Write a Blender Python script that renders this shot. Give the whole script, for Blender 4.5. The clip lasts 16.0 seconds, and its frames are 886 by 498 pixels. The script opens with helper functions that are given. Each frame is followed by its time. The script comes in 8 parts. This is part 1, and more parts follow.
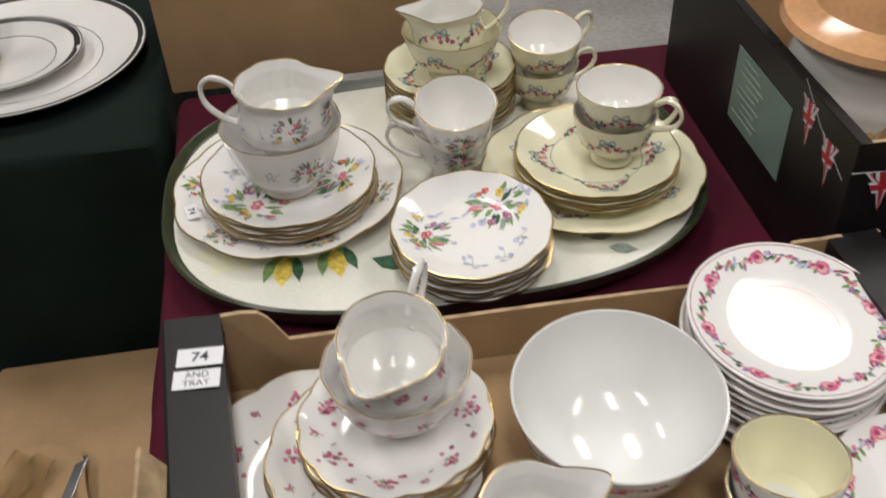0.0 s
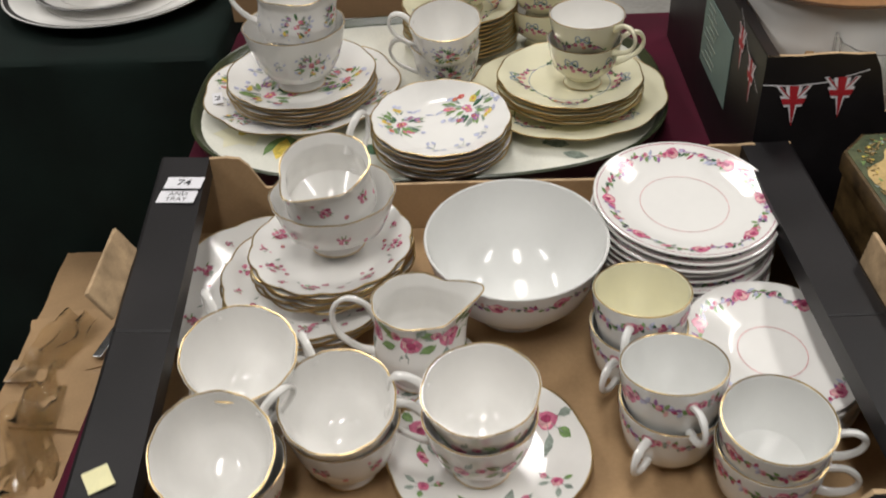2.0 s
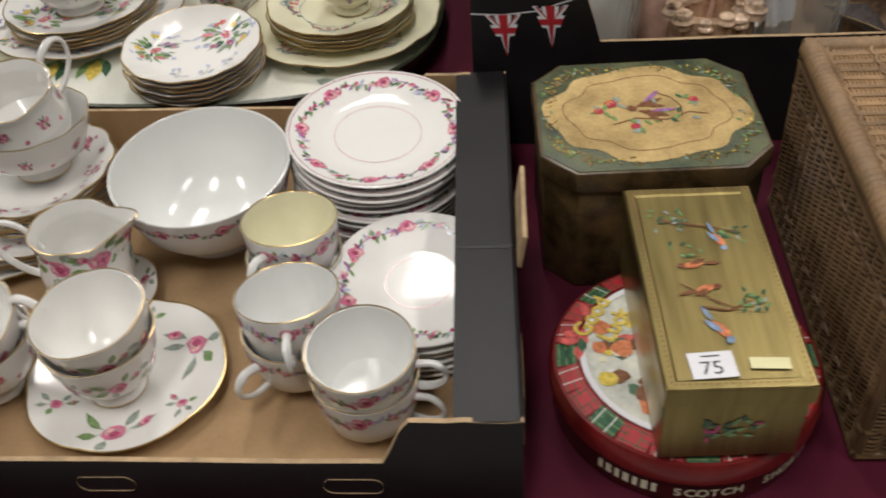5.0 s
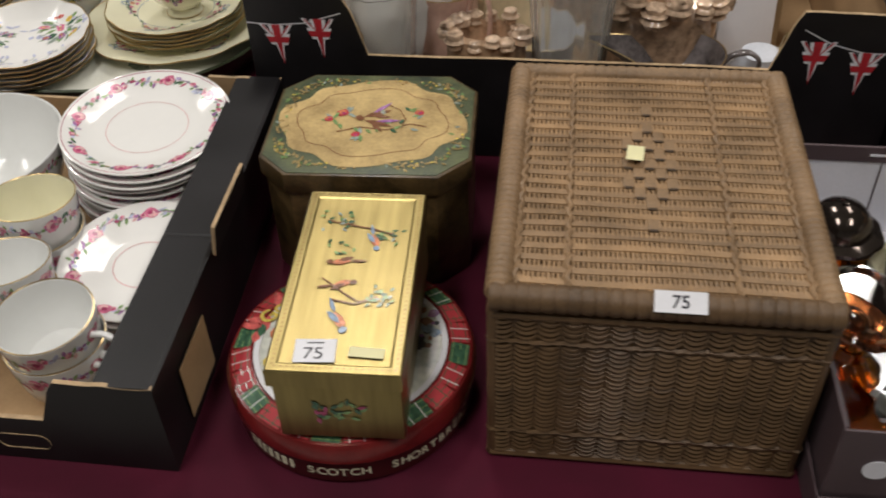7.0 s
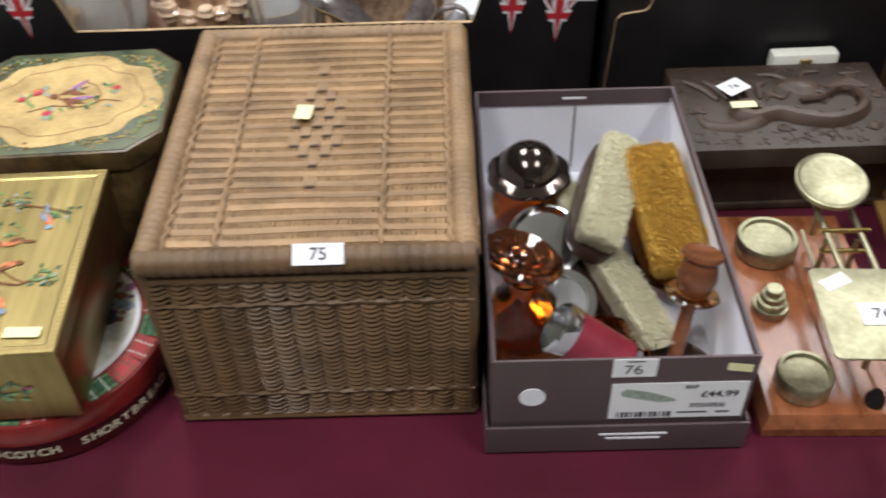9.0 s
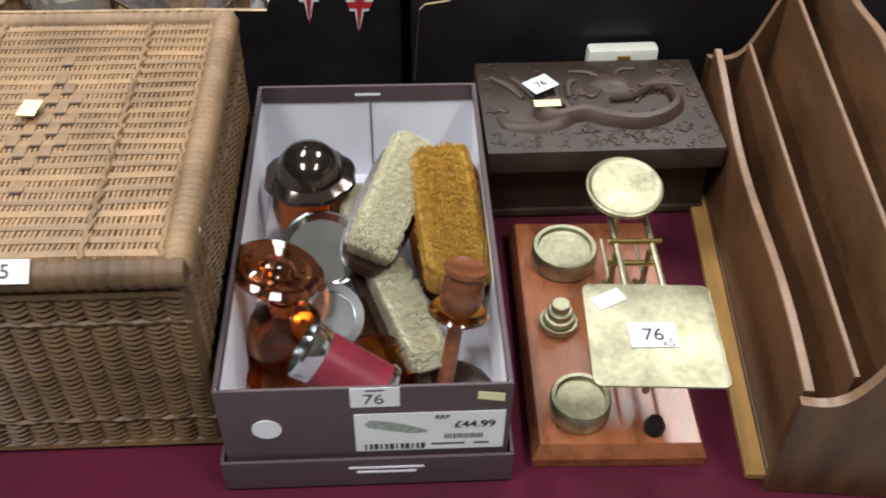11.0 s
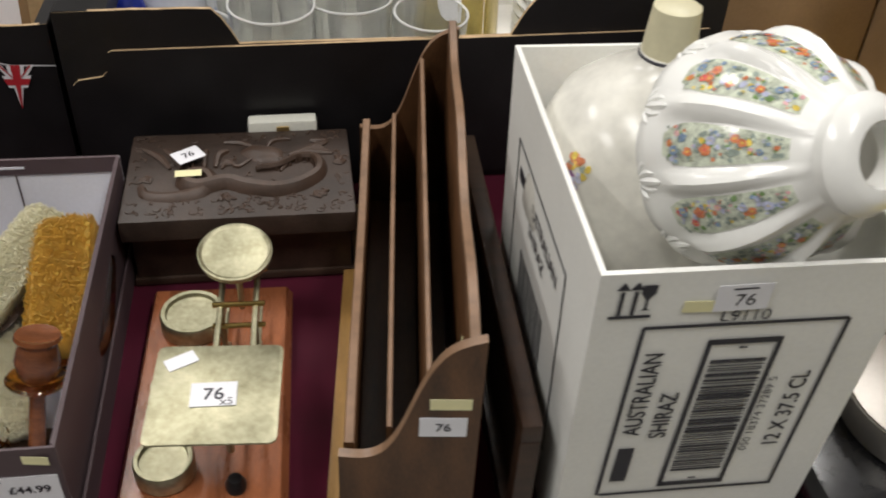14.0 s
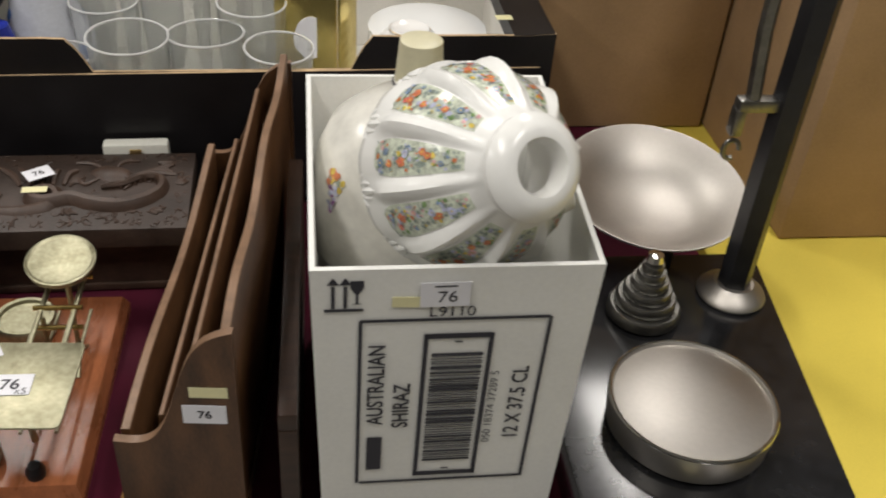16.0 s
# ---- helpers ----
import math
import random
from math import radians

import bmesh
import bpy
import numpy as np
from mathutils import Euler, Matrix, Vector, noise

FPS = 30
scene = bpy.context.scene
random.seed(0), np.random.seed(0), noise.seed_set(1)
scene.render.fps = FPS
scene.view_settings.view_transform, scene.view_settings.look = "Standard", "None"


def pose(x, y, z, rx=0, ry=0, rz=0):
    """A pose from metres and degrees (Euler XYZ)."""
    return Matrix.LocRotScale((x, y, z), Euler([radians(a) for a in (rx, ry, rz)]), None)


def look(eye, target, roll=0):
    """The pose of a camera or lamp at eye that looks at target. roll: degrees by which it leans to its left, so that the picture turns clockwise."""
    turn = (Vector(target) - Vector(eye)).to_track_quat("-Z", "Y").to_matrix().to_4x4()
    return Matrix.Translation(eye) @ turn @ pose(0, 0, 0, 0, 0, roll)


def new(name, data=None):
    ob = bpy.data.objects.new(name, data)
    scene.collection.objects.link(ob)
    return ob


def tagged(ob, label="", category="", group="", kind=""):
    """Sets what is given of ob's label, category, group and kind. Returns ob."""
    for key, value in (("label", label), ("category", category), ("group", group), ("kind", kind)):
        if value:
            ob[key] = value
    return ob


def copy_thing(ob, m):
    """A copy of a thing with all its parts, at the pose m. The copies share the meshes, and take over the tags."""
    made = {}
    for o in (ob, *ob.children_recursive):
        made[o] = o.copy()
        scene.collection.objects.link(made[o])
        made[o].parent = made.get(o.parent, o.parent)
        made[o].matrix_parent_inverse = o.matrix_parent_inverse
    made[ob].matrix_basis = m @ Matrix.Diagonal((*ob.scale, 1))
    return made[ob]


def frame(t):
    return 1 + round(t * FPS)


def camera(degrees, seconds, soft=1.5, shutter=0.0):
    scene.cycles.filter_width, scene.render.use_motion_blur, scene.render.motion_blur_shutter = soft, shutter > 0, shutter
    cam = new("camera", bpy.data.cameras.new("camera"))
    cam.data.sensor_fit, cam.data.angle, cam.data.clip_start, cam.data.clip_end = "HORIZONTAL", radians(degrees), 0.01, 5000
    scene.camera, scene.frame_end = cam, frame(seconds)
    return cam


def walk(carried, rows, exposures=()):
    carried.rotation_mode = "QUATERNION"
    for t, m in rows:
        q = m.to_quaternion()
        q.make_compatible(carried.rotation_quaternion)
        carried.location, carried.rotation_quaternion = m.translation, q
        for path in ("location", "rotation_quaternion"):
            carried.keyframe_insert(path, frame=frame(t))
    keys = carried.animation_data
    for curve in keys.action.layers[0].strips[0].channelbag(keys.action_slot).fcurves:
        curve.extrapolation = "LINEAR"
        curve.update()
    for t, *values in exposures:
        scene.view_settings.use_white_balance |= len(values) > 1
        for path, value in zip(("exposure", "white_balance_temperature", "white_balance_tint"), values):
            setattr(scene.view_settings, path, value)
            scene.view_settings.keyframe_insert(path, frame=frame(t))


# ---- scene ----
cam = camera(49.3, 16.0, soft=1.9, shutter=0.5)
PATH = [
    (0, (0.4962, -0.0079, 1.398), (0.6915, 1.497, 0.095), -2.7),
    (0.5, (0.5376, -0.067, 1.388), (0.6865, 1.4512, 0.094), -2.4),
    (1, (0.5816, -0.1225, 1.377), (0.6709, 1.4204, 0.108), -2.6),
    (1.5, (0.6114, -0.1836, 1.365), (0.6262, 1.3857, 0.125), -2.5),
    (2, (0.6449, -0.2301, 1.354), (0.5842, 1.3494, 0.129), -3.0),
    (2.5, (0.681, -0.2731, 1.347), (0.557, 1.3044, 0.123), -3.9),
    (3, (0.7218, -0.2894, 1.353), (0.5837, 1.2774, 0.118), -4.3),
    (3.5, (0.7757, -0.2715, 1.353), (0.6619, 1.2829, 0.099), -4.7),
    (3.7, (0.7978, -0.2612, 1.346), (0.6831, 1.2822, 0.079), -4.7),
    (6, (1.1102, -0.2228, 1.361), (0.9104, 1.2238, -0.006), -3.4),
    (6.5, (1.1802, -0.2403, 1.368), (0.9607, 1.2211, 0.02), -2.5),
    (7, (1.2497, -0.2555, 1.369), (1.0163, 1.2255, 0.046), -2.4),
    (7.5, (1.3126, -0.2788, 1.377), (1.0543, 1.2107, 0.067), -2.5),
    (8, (1.3615, -0.2895, 1.38), (1.1035, 1.1959, 0.066), -2.6),
    (8.5, (1.3923, -0.2817, 1.373), (1.2209, 1.1884, 0.028), -2.7),
    (9, (1.4216, -0.2595, 1.365), (1.3958, 1.1951, -0.008), -1.9),
    (9.2, (1.4343, -0.2505, 1.36), (1.4525, 1.2003, -0.017), -1.4),
    (11.3, (1.5873, -0.1892, 1.322), (1.6676, 1.2508, -0.063), 1.1),
    (11.5, (1.6022, -0.1796, 1.319), (1.6747, 1.2627, -0.065), 1.0),
    (12, (1.6342, -0.1649, 1.313), (1.7526, 1.2723, -0.072), 2.3),
    (12.5, (1.6743, -0.174, 1.32), (1.8656, 1.2737, -0.046), 2.4),
    (13, (1.7141, -0.1902, 1.331), (1.9685, 1.2932, 0.014), 2.3),
    (13.5, (1.7557, -0.2189, 1.342), (2.014, 1.2862, 0.049), 2.7),
    (14, (1.8032, -0.2435, 1.346), (2.0506, 1.2807, 0.075), 3.4),
    (14.5, (1.847, -0.2715, 1.351), (2.0942, 1.269, 0.1), 4.1),
    (15, (1.8878, -0.299, 1.358), (2.1318, 1.2633, 0.133), 4.6),
    (15.5, (1.9192, -0.3167, 1.369), (2.1575, 1.2649, 0.168), 4.7),
    (16, (1.9474, -0.3298, 1.375), (2.2188, 1.25, 0.179), 4.7),
]
EXPOSURES = [(0, 0.0, 6400, 10), (3.7, 0.05, 6400, 10), (6.0, -0.12, 6500, 10), (6.6, -0.17, 6500, 10), (7.4, 0.10, 6450, 10), (8.0, 0.2, 6400, 9), (8.6, 0.50, 6200, 8), (9.2, 0.87, 6050, 8), (11.3, 0.95, 6000, 8), (12.5, 0.7, 6100, 8), (13.5, 0.45, 6300, 9), (16.0, 0.22, 6450, 10)]
walk(cam, [(t, look(eye, target, roll)) for t, eye, target, roll in PATH], EXPOSURES)

# ---------------------------------------------------------------- light
world = bpy.data.worlds.new("hall_air")
scene.world = world
world.use_nodes = True
world.node_tree.nodes["Background"].inputs[0].default_value = (0.95, 0.97, 1.0, 1)
world.node_tree.nodes["Background"].inputs[1].default_value = 0.03
TABLE = 0.75
CEIL = 4.2


def strip_lamp(x, y, length, power):
    data = bpy.data.lights.new("strip_lamp", "AREA")
    data.shape, data.size, data.size_y, data.energy = "RECTANGLE", length, 0.42, power
    data.color = (1.0, 0.955, 0.90)
    ob = new("strip_lamp", data)
    ob.matrix_world = pose(x, y, CEIL - 0.16, 0, 0, 90)
    return ob


for lx in (-1.9, 0.55, 3.0):
    for ly in (-0.9, 2.4):
        strip_lamp(lx, ly, 1.5, 44)


# ---------------------------------------------------------------- materials
def material(name, color, rough=0.5, metal=0.0, var=0.12, scale=30.0, fine=260.0, bump=0.0, spec=0.5, coat=0.0,
             color2=None, streak=None, island=0.0, pieces=0.0):
    """A principled material with variation at two scales and a fine relief."""
    m = bpy.data.materials.new(name)
    m.use_nodes = True
    nt = m.node_tree
    n, l = nt.nodes, nt.links
    b = n["Principled BSDF"]
    b.inputs["Metallic"].default_value = metal
    b.inputs["Specular IOR Level"].default_value = spec
    b.inputs["Coat Weight"].default_value = coat
    tc = n.new("ShaderNodeTexCoord")
    mp = n.new("ShaderNodeMapping")
    l.new(tc.outputs["Object"], mp.inputs["Vector"])
    if streak:
        mp.inputs["Scale"].default_value = streak
    big, small = n.new("ShaderNodeTexNoise"), n.new("ShaderNodeTexNoise")
    for tex, s, d in ((big, scale, 4), (small, fine, 3)):
        tex.inputs["Scale"].default_value = s
        tex.inputs["Detail"].default_value = d
        l.new(mp.outputs["Vector"], tex.inputs["Vector"])
    mixn = n.new("ShaderNodeMath")
    mixn.operation = "MULTIPLY_ADD"
    l.new(small.outputs["Fac"], mixn.inputs[0])
    mixn.inputs[1].default_value = 0.45
    l.new(big.outputs["Fac"], mixn.inputs[2])
    ramp = n.new("ShaderNodeValToRGB")
    c = Vector(color)
    lo = [max(0, v * (1 - var * 1.6)) for v in c]
    hi = [min(1, v * (1 + var * 1.6)) for v in (color2 or c)]
    ramp.color_ramp.elements[0].position, ramp.color_ramp.elements[1].position = 0.42, 1.0
    ramp.color_ramp.elements[0].color, ramp.color_ramp.elements[1].color = (*lo, 1), (*hi, 1)
    l.new(mixn.outputs[0], ramp.inputs["Fac"])
    out = ramp.outputs["Color"]
    if island or pieces:
        info = n.new("ShaderNodeObjectInfo" if island else "ShaderNodeNewGeometry")
        island = island or pieces
        hsv = n.new("ShaderNodeHueSaturation")
        mr = n.new("ShaderNodeMapRange")
        mr.inputs["To Min"].default_value, mr.inputs["To Max"].default_value = 1 - island, 1 + island
        l.new(info.outputs["Random Per Island" if pieces else "Random"], mr.inputs["Value"])
        l.new(mr.outputs["Result"], hsv.inputs["Value"])
        l.new(out, hsv.inputs["Color"])
        out = hsv.outputs["Color"]
    l.new(out, b.inputs["Base Color"])
    rr = n.new("ShaderNodeMapRange")
    rr.inputs["To Min"].default_value, rr.inputs["To Max"].default_value = max(0.02, rough * 0.85), min(1, rough * 1.15)
    l.new(big.outputs["Fac"], rr.inputs["Value"])
    l.new(rr.outputs["Result"], b.inputs["Roughness"])
    if bump:
        bp = n.new("ShaderNodeBump")
        bp.inputs["Strength"].default_value = 1.0
        bp.inputs["Distance"].default_value = bump
        l.new(mixn.outputs[0], bp.inputs["Height"])
        l.new(bp.outputs["Normal"], b.inputs["Normal"])
    return m


def glassy(name, color, rough=0.03, ior=1.5):
    m = bpy.data.materials.new(name)
    m.use_nodes = True
    b = m.node_tree.nodes["Principled BSDF"]
    b.inputs["Base Color"].default_value = (*color, 1)
    b.inputs["Roughness"].default_value = rough
    b.inputs["IOR"].default_value = ior
    b.inputs["Transmission Weight"].default_value = 1.0
    return m


M = {}
M["cloth"] = material("maroon_cloth", (0.065, 0.005, 0.017), 0.85, var=0.25, scale=9, fine=900, bump=0.0004, spec=0.2)
M["greencloth"] = material("green_cloth", (0.005, 0.011, 0.009), 0.9, var=0.3, scale=8, fine=800, bump=0.0005, spec=0.2)
M["yellow"] = material("yellow_cloth", (0.78, 0.62, 0.10), 0.75, var=0.06, scale=6, fine=700, bump=0.0003, spec=0.2)
M["concrete"] = material("concrete", (0.30, 0.29, 0.27), 0.7, var=0.25, scale=2.5, fine=60, bump=0.001)
M["wall"] = material("painted_wall", (0.42, 0.42, 0.40), 0.8, var=0.06, scale=1.5, fine=50, bump=0.0005)
M["ceiling"] = material("painted_ceiling", (0.62, 0.62, 0.60), 0.85, var=0.05, scale=1.0, fine=40)
M["board"] = material("brown_cardboard", (0.36, 0.235, 0.125), 0.8, var=0.10, scale=14, fine=300, bump=0.0002, spec=0.25)
M["boardedge"] = material("cardboard_edge", (0.42, 0.30, 0.18), 0.9, var=0.25, scale=60, fine=900, bump=0.0005, spec=0.2)
M["black"] = material("black_printed_cardboard", (0.0095, 0.0085, 0.0095), 0.42, var=0.25, scale=18, fine=400, bump=0.0001, spec=0.35)
M["white"] = material("white_porcelain", (0.80, 0.79, 0.765), 0.10, var=0.015, scale=12, fine=150, spec=0.55)
M["white2"] = material("grey_white_porcelain", (0.74, 0.745, 0.73), 0.12, var=0.015, scale=12, fine=150, spec=0.55)
M["cream"] = material("cream_porcelain", (0.78, 0.75, 0.56), 0.10, var=0.02, scale=12, fine=150, spec=0.55)
M["gold"] = material("worn_gilding", (0.56, 0.41, 0.19), 0.30, metal=1.0, var=0.2, scale=60, fine=500)
M["silver"] = material("platinum_band", (0.36, 0.36, 0.37), 0.22, metal=1.0, var=0.1, scale=60, fine=500)
M["paper"] = material("white_sticker", (0.76, 0.76, 0.80), 0.5, var=0.03, scale=30, fine=500)
M["ypaper"] = material("yellow_sticker", (0.76, 0.72, 0.42), 0.5, var=0.05, scale=40, fine=500)
M["ink"] = material("black_ink", (0.02, 0.02, 0.03), 0.5, var=0.05)
for nm, col in (("pink", (0.60, 0.17, 0.28)), ("rose", (0.38, 0.06, 0.14)), ("palepink", (0.74, 0.40, 0.41)), ("red", (0.60, 0.12, 0.11)),
                ("flyellow", (0.72, 0.53, 0.11)), ("purple", (0.32, 0.15, 0.34)), ("lilac", (0.47, 0.49, 0.64)), ("leaf", (0.19, 0.30, 0.12)),
                ("darkleaf", (0.05, 0.12, 0.07)), ("greyleaf", (0.28, 0.33, 0.29)), ("bow", (0.22, 0.30, 0.42)), ("orange", (0.60, 0.21, 0.10)),
                ("blue", (0.10, 0.22, 0.55)), ("panelgreen", (0.56, 0.60, 0.49)), ("brownink", (0.20, 0.09, 0.05))):
    M[nm] = material("glaze_" + nm, col, 0.15, var=0.3, scale=220, fine=900)


# ---------------------------------------------------------------- building helpers
def thing(name, label, category, loc=(0, 0, 0), rz=0.0, group="", rx=0.0, ry=0.0, kind=""):
    ob = new(name)
    ob.empty_display_size = 0.02
    ob.matrix_world = pose(*loc, rx, ry) @ pose(0, 0, 0, 0, 0, rz)
    return tagged(ob, label, category, group, kind)


def part(name, bm, mat, parent=None, label="", smooth=True, angle=40):
    """Links a bmesh as one mesh object under a thing."""
    me = bpy.data.meshes.new(name)
    bmesh.ops.recalc_face_normals(bm, faces=bm.faces[:])
    if smooth:
        lim = radians(angle)
        for f in bm.faces:
            f.smooth = True
        for e in bm.edges:
            if len(e.link_faces) != 2 or e.calc_face_angle(0) > lim:
                e.smooth = False
    bm.to_mesh(me)
    bm.free()
    for mm in (mat if isinstance(mat, (list, tuple)) else [mat]):
        me.materials.append(mm)
    ob = new(name, me)
    if parent is not None:
        ob.parent = parent
    if label:
        tagged(ob, label)
    return ob


def setting(name, bm, mat, label="", category="", smooth=False):
    ob = part(name, bm, mat, None, "", smooth)
    return tagged(ob, label, category, kind="structure")


def cube(bm, size, centre, bevel=0.0, rot=None, mat=0, seg=2):
    r = bmesh.ops.create_cube(bm, size=1.0)
    vs = r["verts"]
    m = Matrix.Translation(centre) @ (rot if rot is not None else Matrix.Identity(4)) @ Matrix.Diagonal((*size, 1))
    bmesh.ops.transform(bm, matrix=m, verts=vs)
    faces = {f for v in vs for f in v.link_faces}
    if bevel:
        es = list({e for v in vs for e in v.link_edges})
        res = bmesh.ops.bevel(bm, geom=es, offset=bevel, segments=seg, affect="EDGES", profile=0.6)
        faces |= set(res["faces"])
    for f in faces:
        if f.is_valid:
            f.material_index = mat
    return bm


def boxmesh(size, centre=(0, 0, 0), bevel=0.0, seg=2):
    return cube(bmesh.new(), size, centre, bevel, seg=seg)


def lathe(prof, n=56, wave=0.0, lobes=0, squash=1.0, bm=None, power=1.0):
    """Turns a profile of (radius, height); wave ripples the radius in proportion, more towards the widest radius."""
    bm = bm or bmesh.new()
    rmax = max(p[0] for p in prof)
    rings = []
    for r, z in prof:
        if r < 1e-6:
            rings.append([bm.verts.new((0, 0, z))])
            continue
        ring = []
        for i in range(n):
            a = 2 * math.pi * i / n
            k = 1 + wave * (r / rmax) ** 3 * (abs(math.sin(lobes * a / 2)) ** power - 0.5) * 2 if lobes else 1
            ring.append(bm.verts.new((r * k * math.cos(a), r * k * math.sin(a) * squash, z)))
        rings.append(ring)
    for a, b in zip(rings, rings[1:]):
        if len(a) == 1 and len(b) == 1:
            continue
        for i in range(n):
            j = (i + 1) % n
            if len(a) == 1:
                bm.faces.new((a[0], b[i], b[j]))
            elif len(b) == 1:
                bm.faces.new((a[i], a[j], b[0]))
            else:
                bm.faces.new((a[i], a[j], b[j], b[i]))
    return bm


def sweep(pts, radii, n=10, bm=None, flat=1.0, closed=False):
    """A tube along points, with a radius for each point."""
    bm = bm or bmesh.new()
    pts = [Vector(p) for p in pts]
    radii = radii if isinstance(radii, (list, tuple)) else [radii] * len(pts)
    rings, side = [], None
    for i, p in enumerate(pts):
        a = pts[i - 1] if i or closed else p
        b = pts[(i + 1) % len(pts)] if i + 1 < len(pts) or closed else p
        t = (b - a).normalized()
        if side is None:
            side = t.orthogonal().normalized()
        side = (side - t * side.dot(t)).normalized()
        up = t.cross(side)
        rings.append([bm.verts.new(p + radii[i] * (math.cos(2 * math.pi * k / n) * side + flat * math.sin(2 * math.pi * k / n) * up)) for k in range(n)])
    pairs = list(zip(rings, rings[1:])) + ([(rings[-1], rings[0])] if closed else [])
    for a, b in pairs:
        for k in range(n):
            j = (k + 1) % n
            bm.faces.new((a[k], a[j], b[j], b[k]))
    if not closed:
        bm.faces.new(rings[0][::-1])
        bm.faces.new(rings[-1])
    return bm


def spline(ctrl, steps=8):
    """Points along a Catmull-Rom curve through the given ones."""
    c = [Vector(p) for p in ctrl]
    c = [2 * c[0] - c[1]] + c + [2 * c[-1] - c[-2]]
    out = []
    for i in range(1, len(c) - 2):
        for k in range(steps):
            t = k / steps
            p0, p1, p2, p3 = c[i - 1:i + 3]
            out.append(0.5 * (2 * p1 + (p2 - p0) * t + (2 * p0 - 5 * p1 + 4 * p2 - p3) * t * t + (3 * p1 - p0 - 3 * p2 + p3) * t ** 3))
    out.append(c[-2])
    return out


def prism(outline, z0, z1, bevel=0.0, bm=None):
    """An upright prism over an outline of (x, y)."""
    bm = bm or bmesh.new()
    low = [bm.verts.new((x, y, z0)) for x, y in outline]
    top = [bm.verts.new((x, y, z1)) for x, y in outline]
    fs = [bm.faces.new(top), bm.faces.new(low[::-1])]
    k = len(outline)
    for i in range(k):
        fs.append(bm.faces.new((low[i], low[(i + 1) % k], top[(i + 1) % k], top[i])))
    if bevel:
        es = list({e for e in fs[0].edges} | {e for e in fs[1].edges})
        bmesh.ops.bevel(bm, geom=es, offset=bevel, segments=2, affect="EDGES", profile=0.6)
    return bm


def text_part(words, size, mat, parent, m, name="writing", label="", squeeze=1.0, thick=0.0):
    cu = bpy.data.curves.new(name, "FONT")
    cu.body, cu.size, cu.align_x, cu.align_y = words, size, "CENTER", "CENTER"
    cu.offset = thick
    tmp = bpy.data.objects.new(name, cu)
    scene.collection.objects.link(tmp)
    bpy.context.view_layer.update()
    me = bpy.data.meshes.new_from_object(tmp.evaluated_get(bpy.context.evaluated_depsgraph_get()))
    bpy.data.objects.remove(tmp)
    me.transform(m @ Matrix.Diagonal((squeeze, 1, 1, 1)))
    me.materials.clear()
    me.materials.append(mat)
    ob = new(name, me)
    ob.parent = parent
    if label:
        tagged(ob, label)
    return ob


# ---------------------------------------------------------------- the hall and the tables
setting("floor", boxmesh((16, 14, 0.1), (1, 0, -0.05)), M["concrete"], "grey concrete floor of the sale hall", "floor")
setting("ceiling", boxmesh((16, 14, 0.1), (1, 0, CEIL + 0.05)), M["ceiling"], "pale painted ceiling", "ceiling")
setting("wall_north", boxmesh((16, 0.2, CEIL), (1, 7.1, CEIL / 2)), M["wall"], "plain painted wall", "wall")
setting("wall_south", boxmesh((16, 0.2, CEIL), (1, -7.1, CEIL / 2)), M["wall"], "plain painted wall", "wall")
setting("wall_east", boxmesh((0.2, 14, CEIL), (9.1, 0, CEIL / 2)), M["wall"], "plain painted wall", "wall")
setting("wall_west", boxmesh((0.2, 14, CEIL), (-7.1, 0, CEIL / 2)), M["wall"], "plain painted wall", "wall")


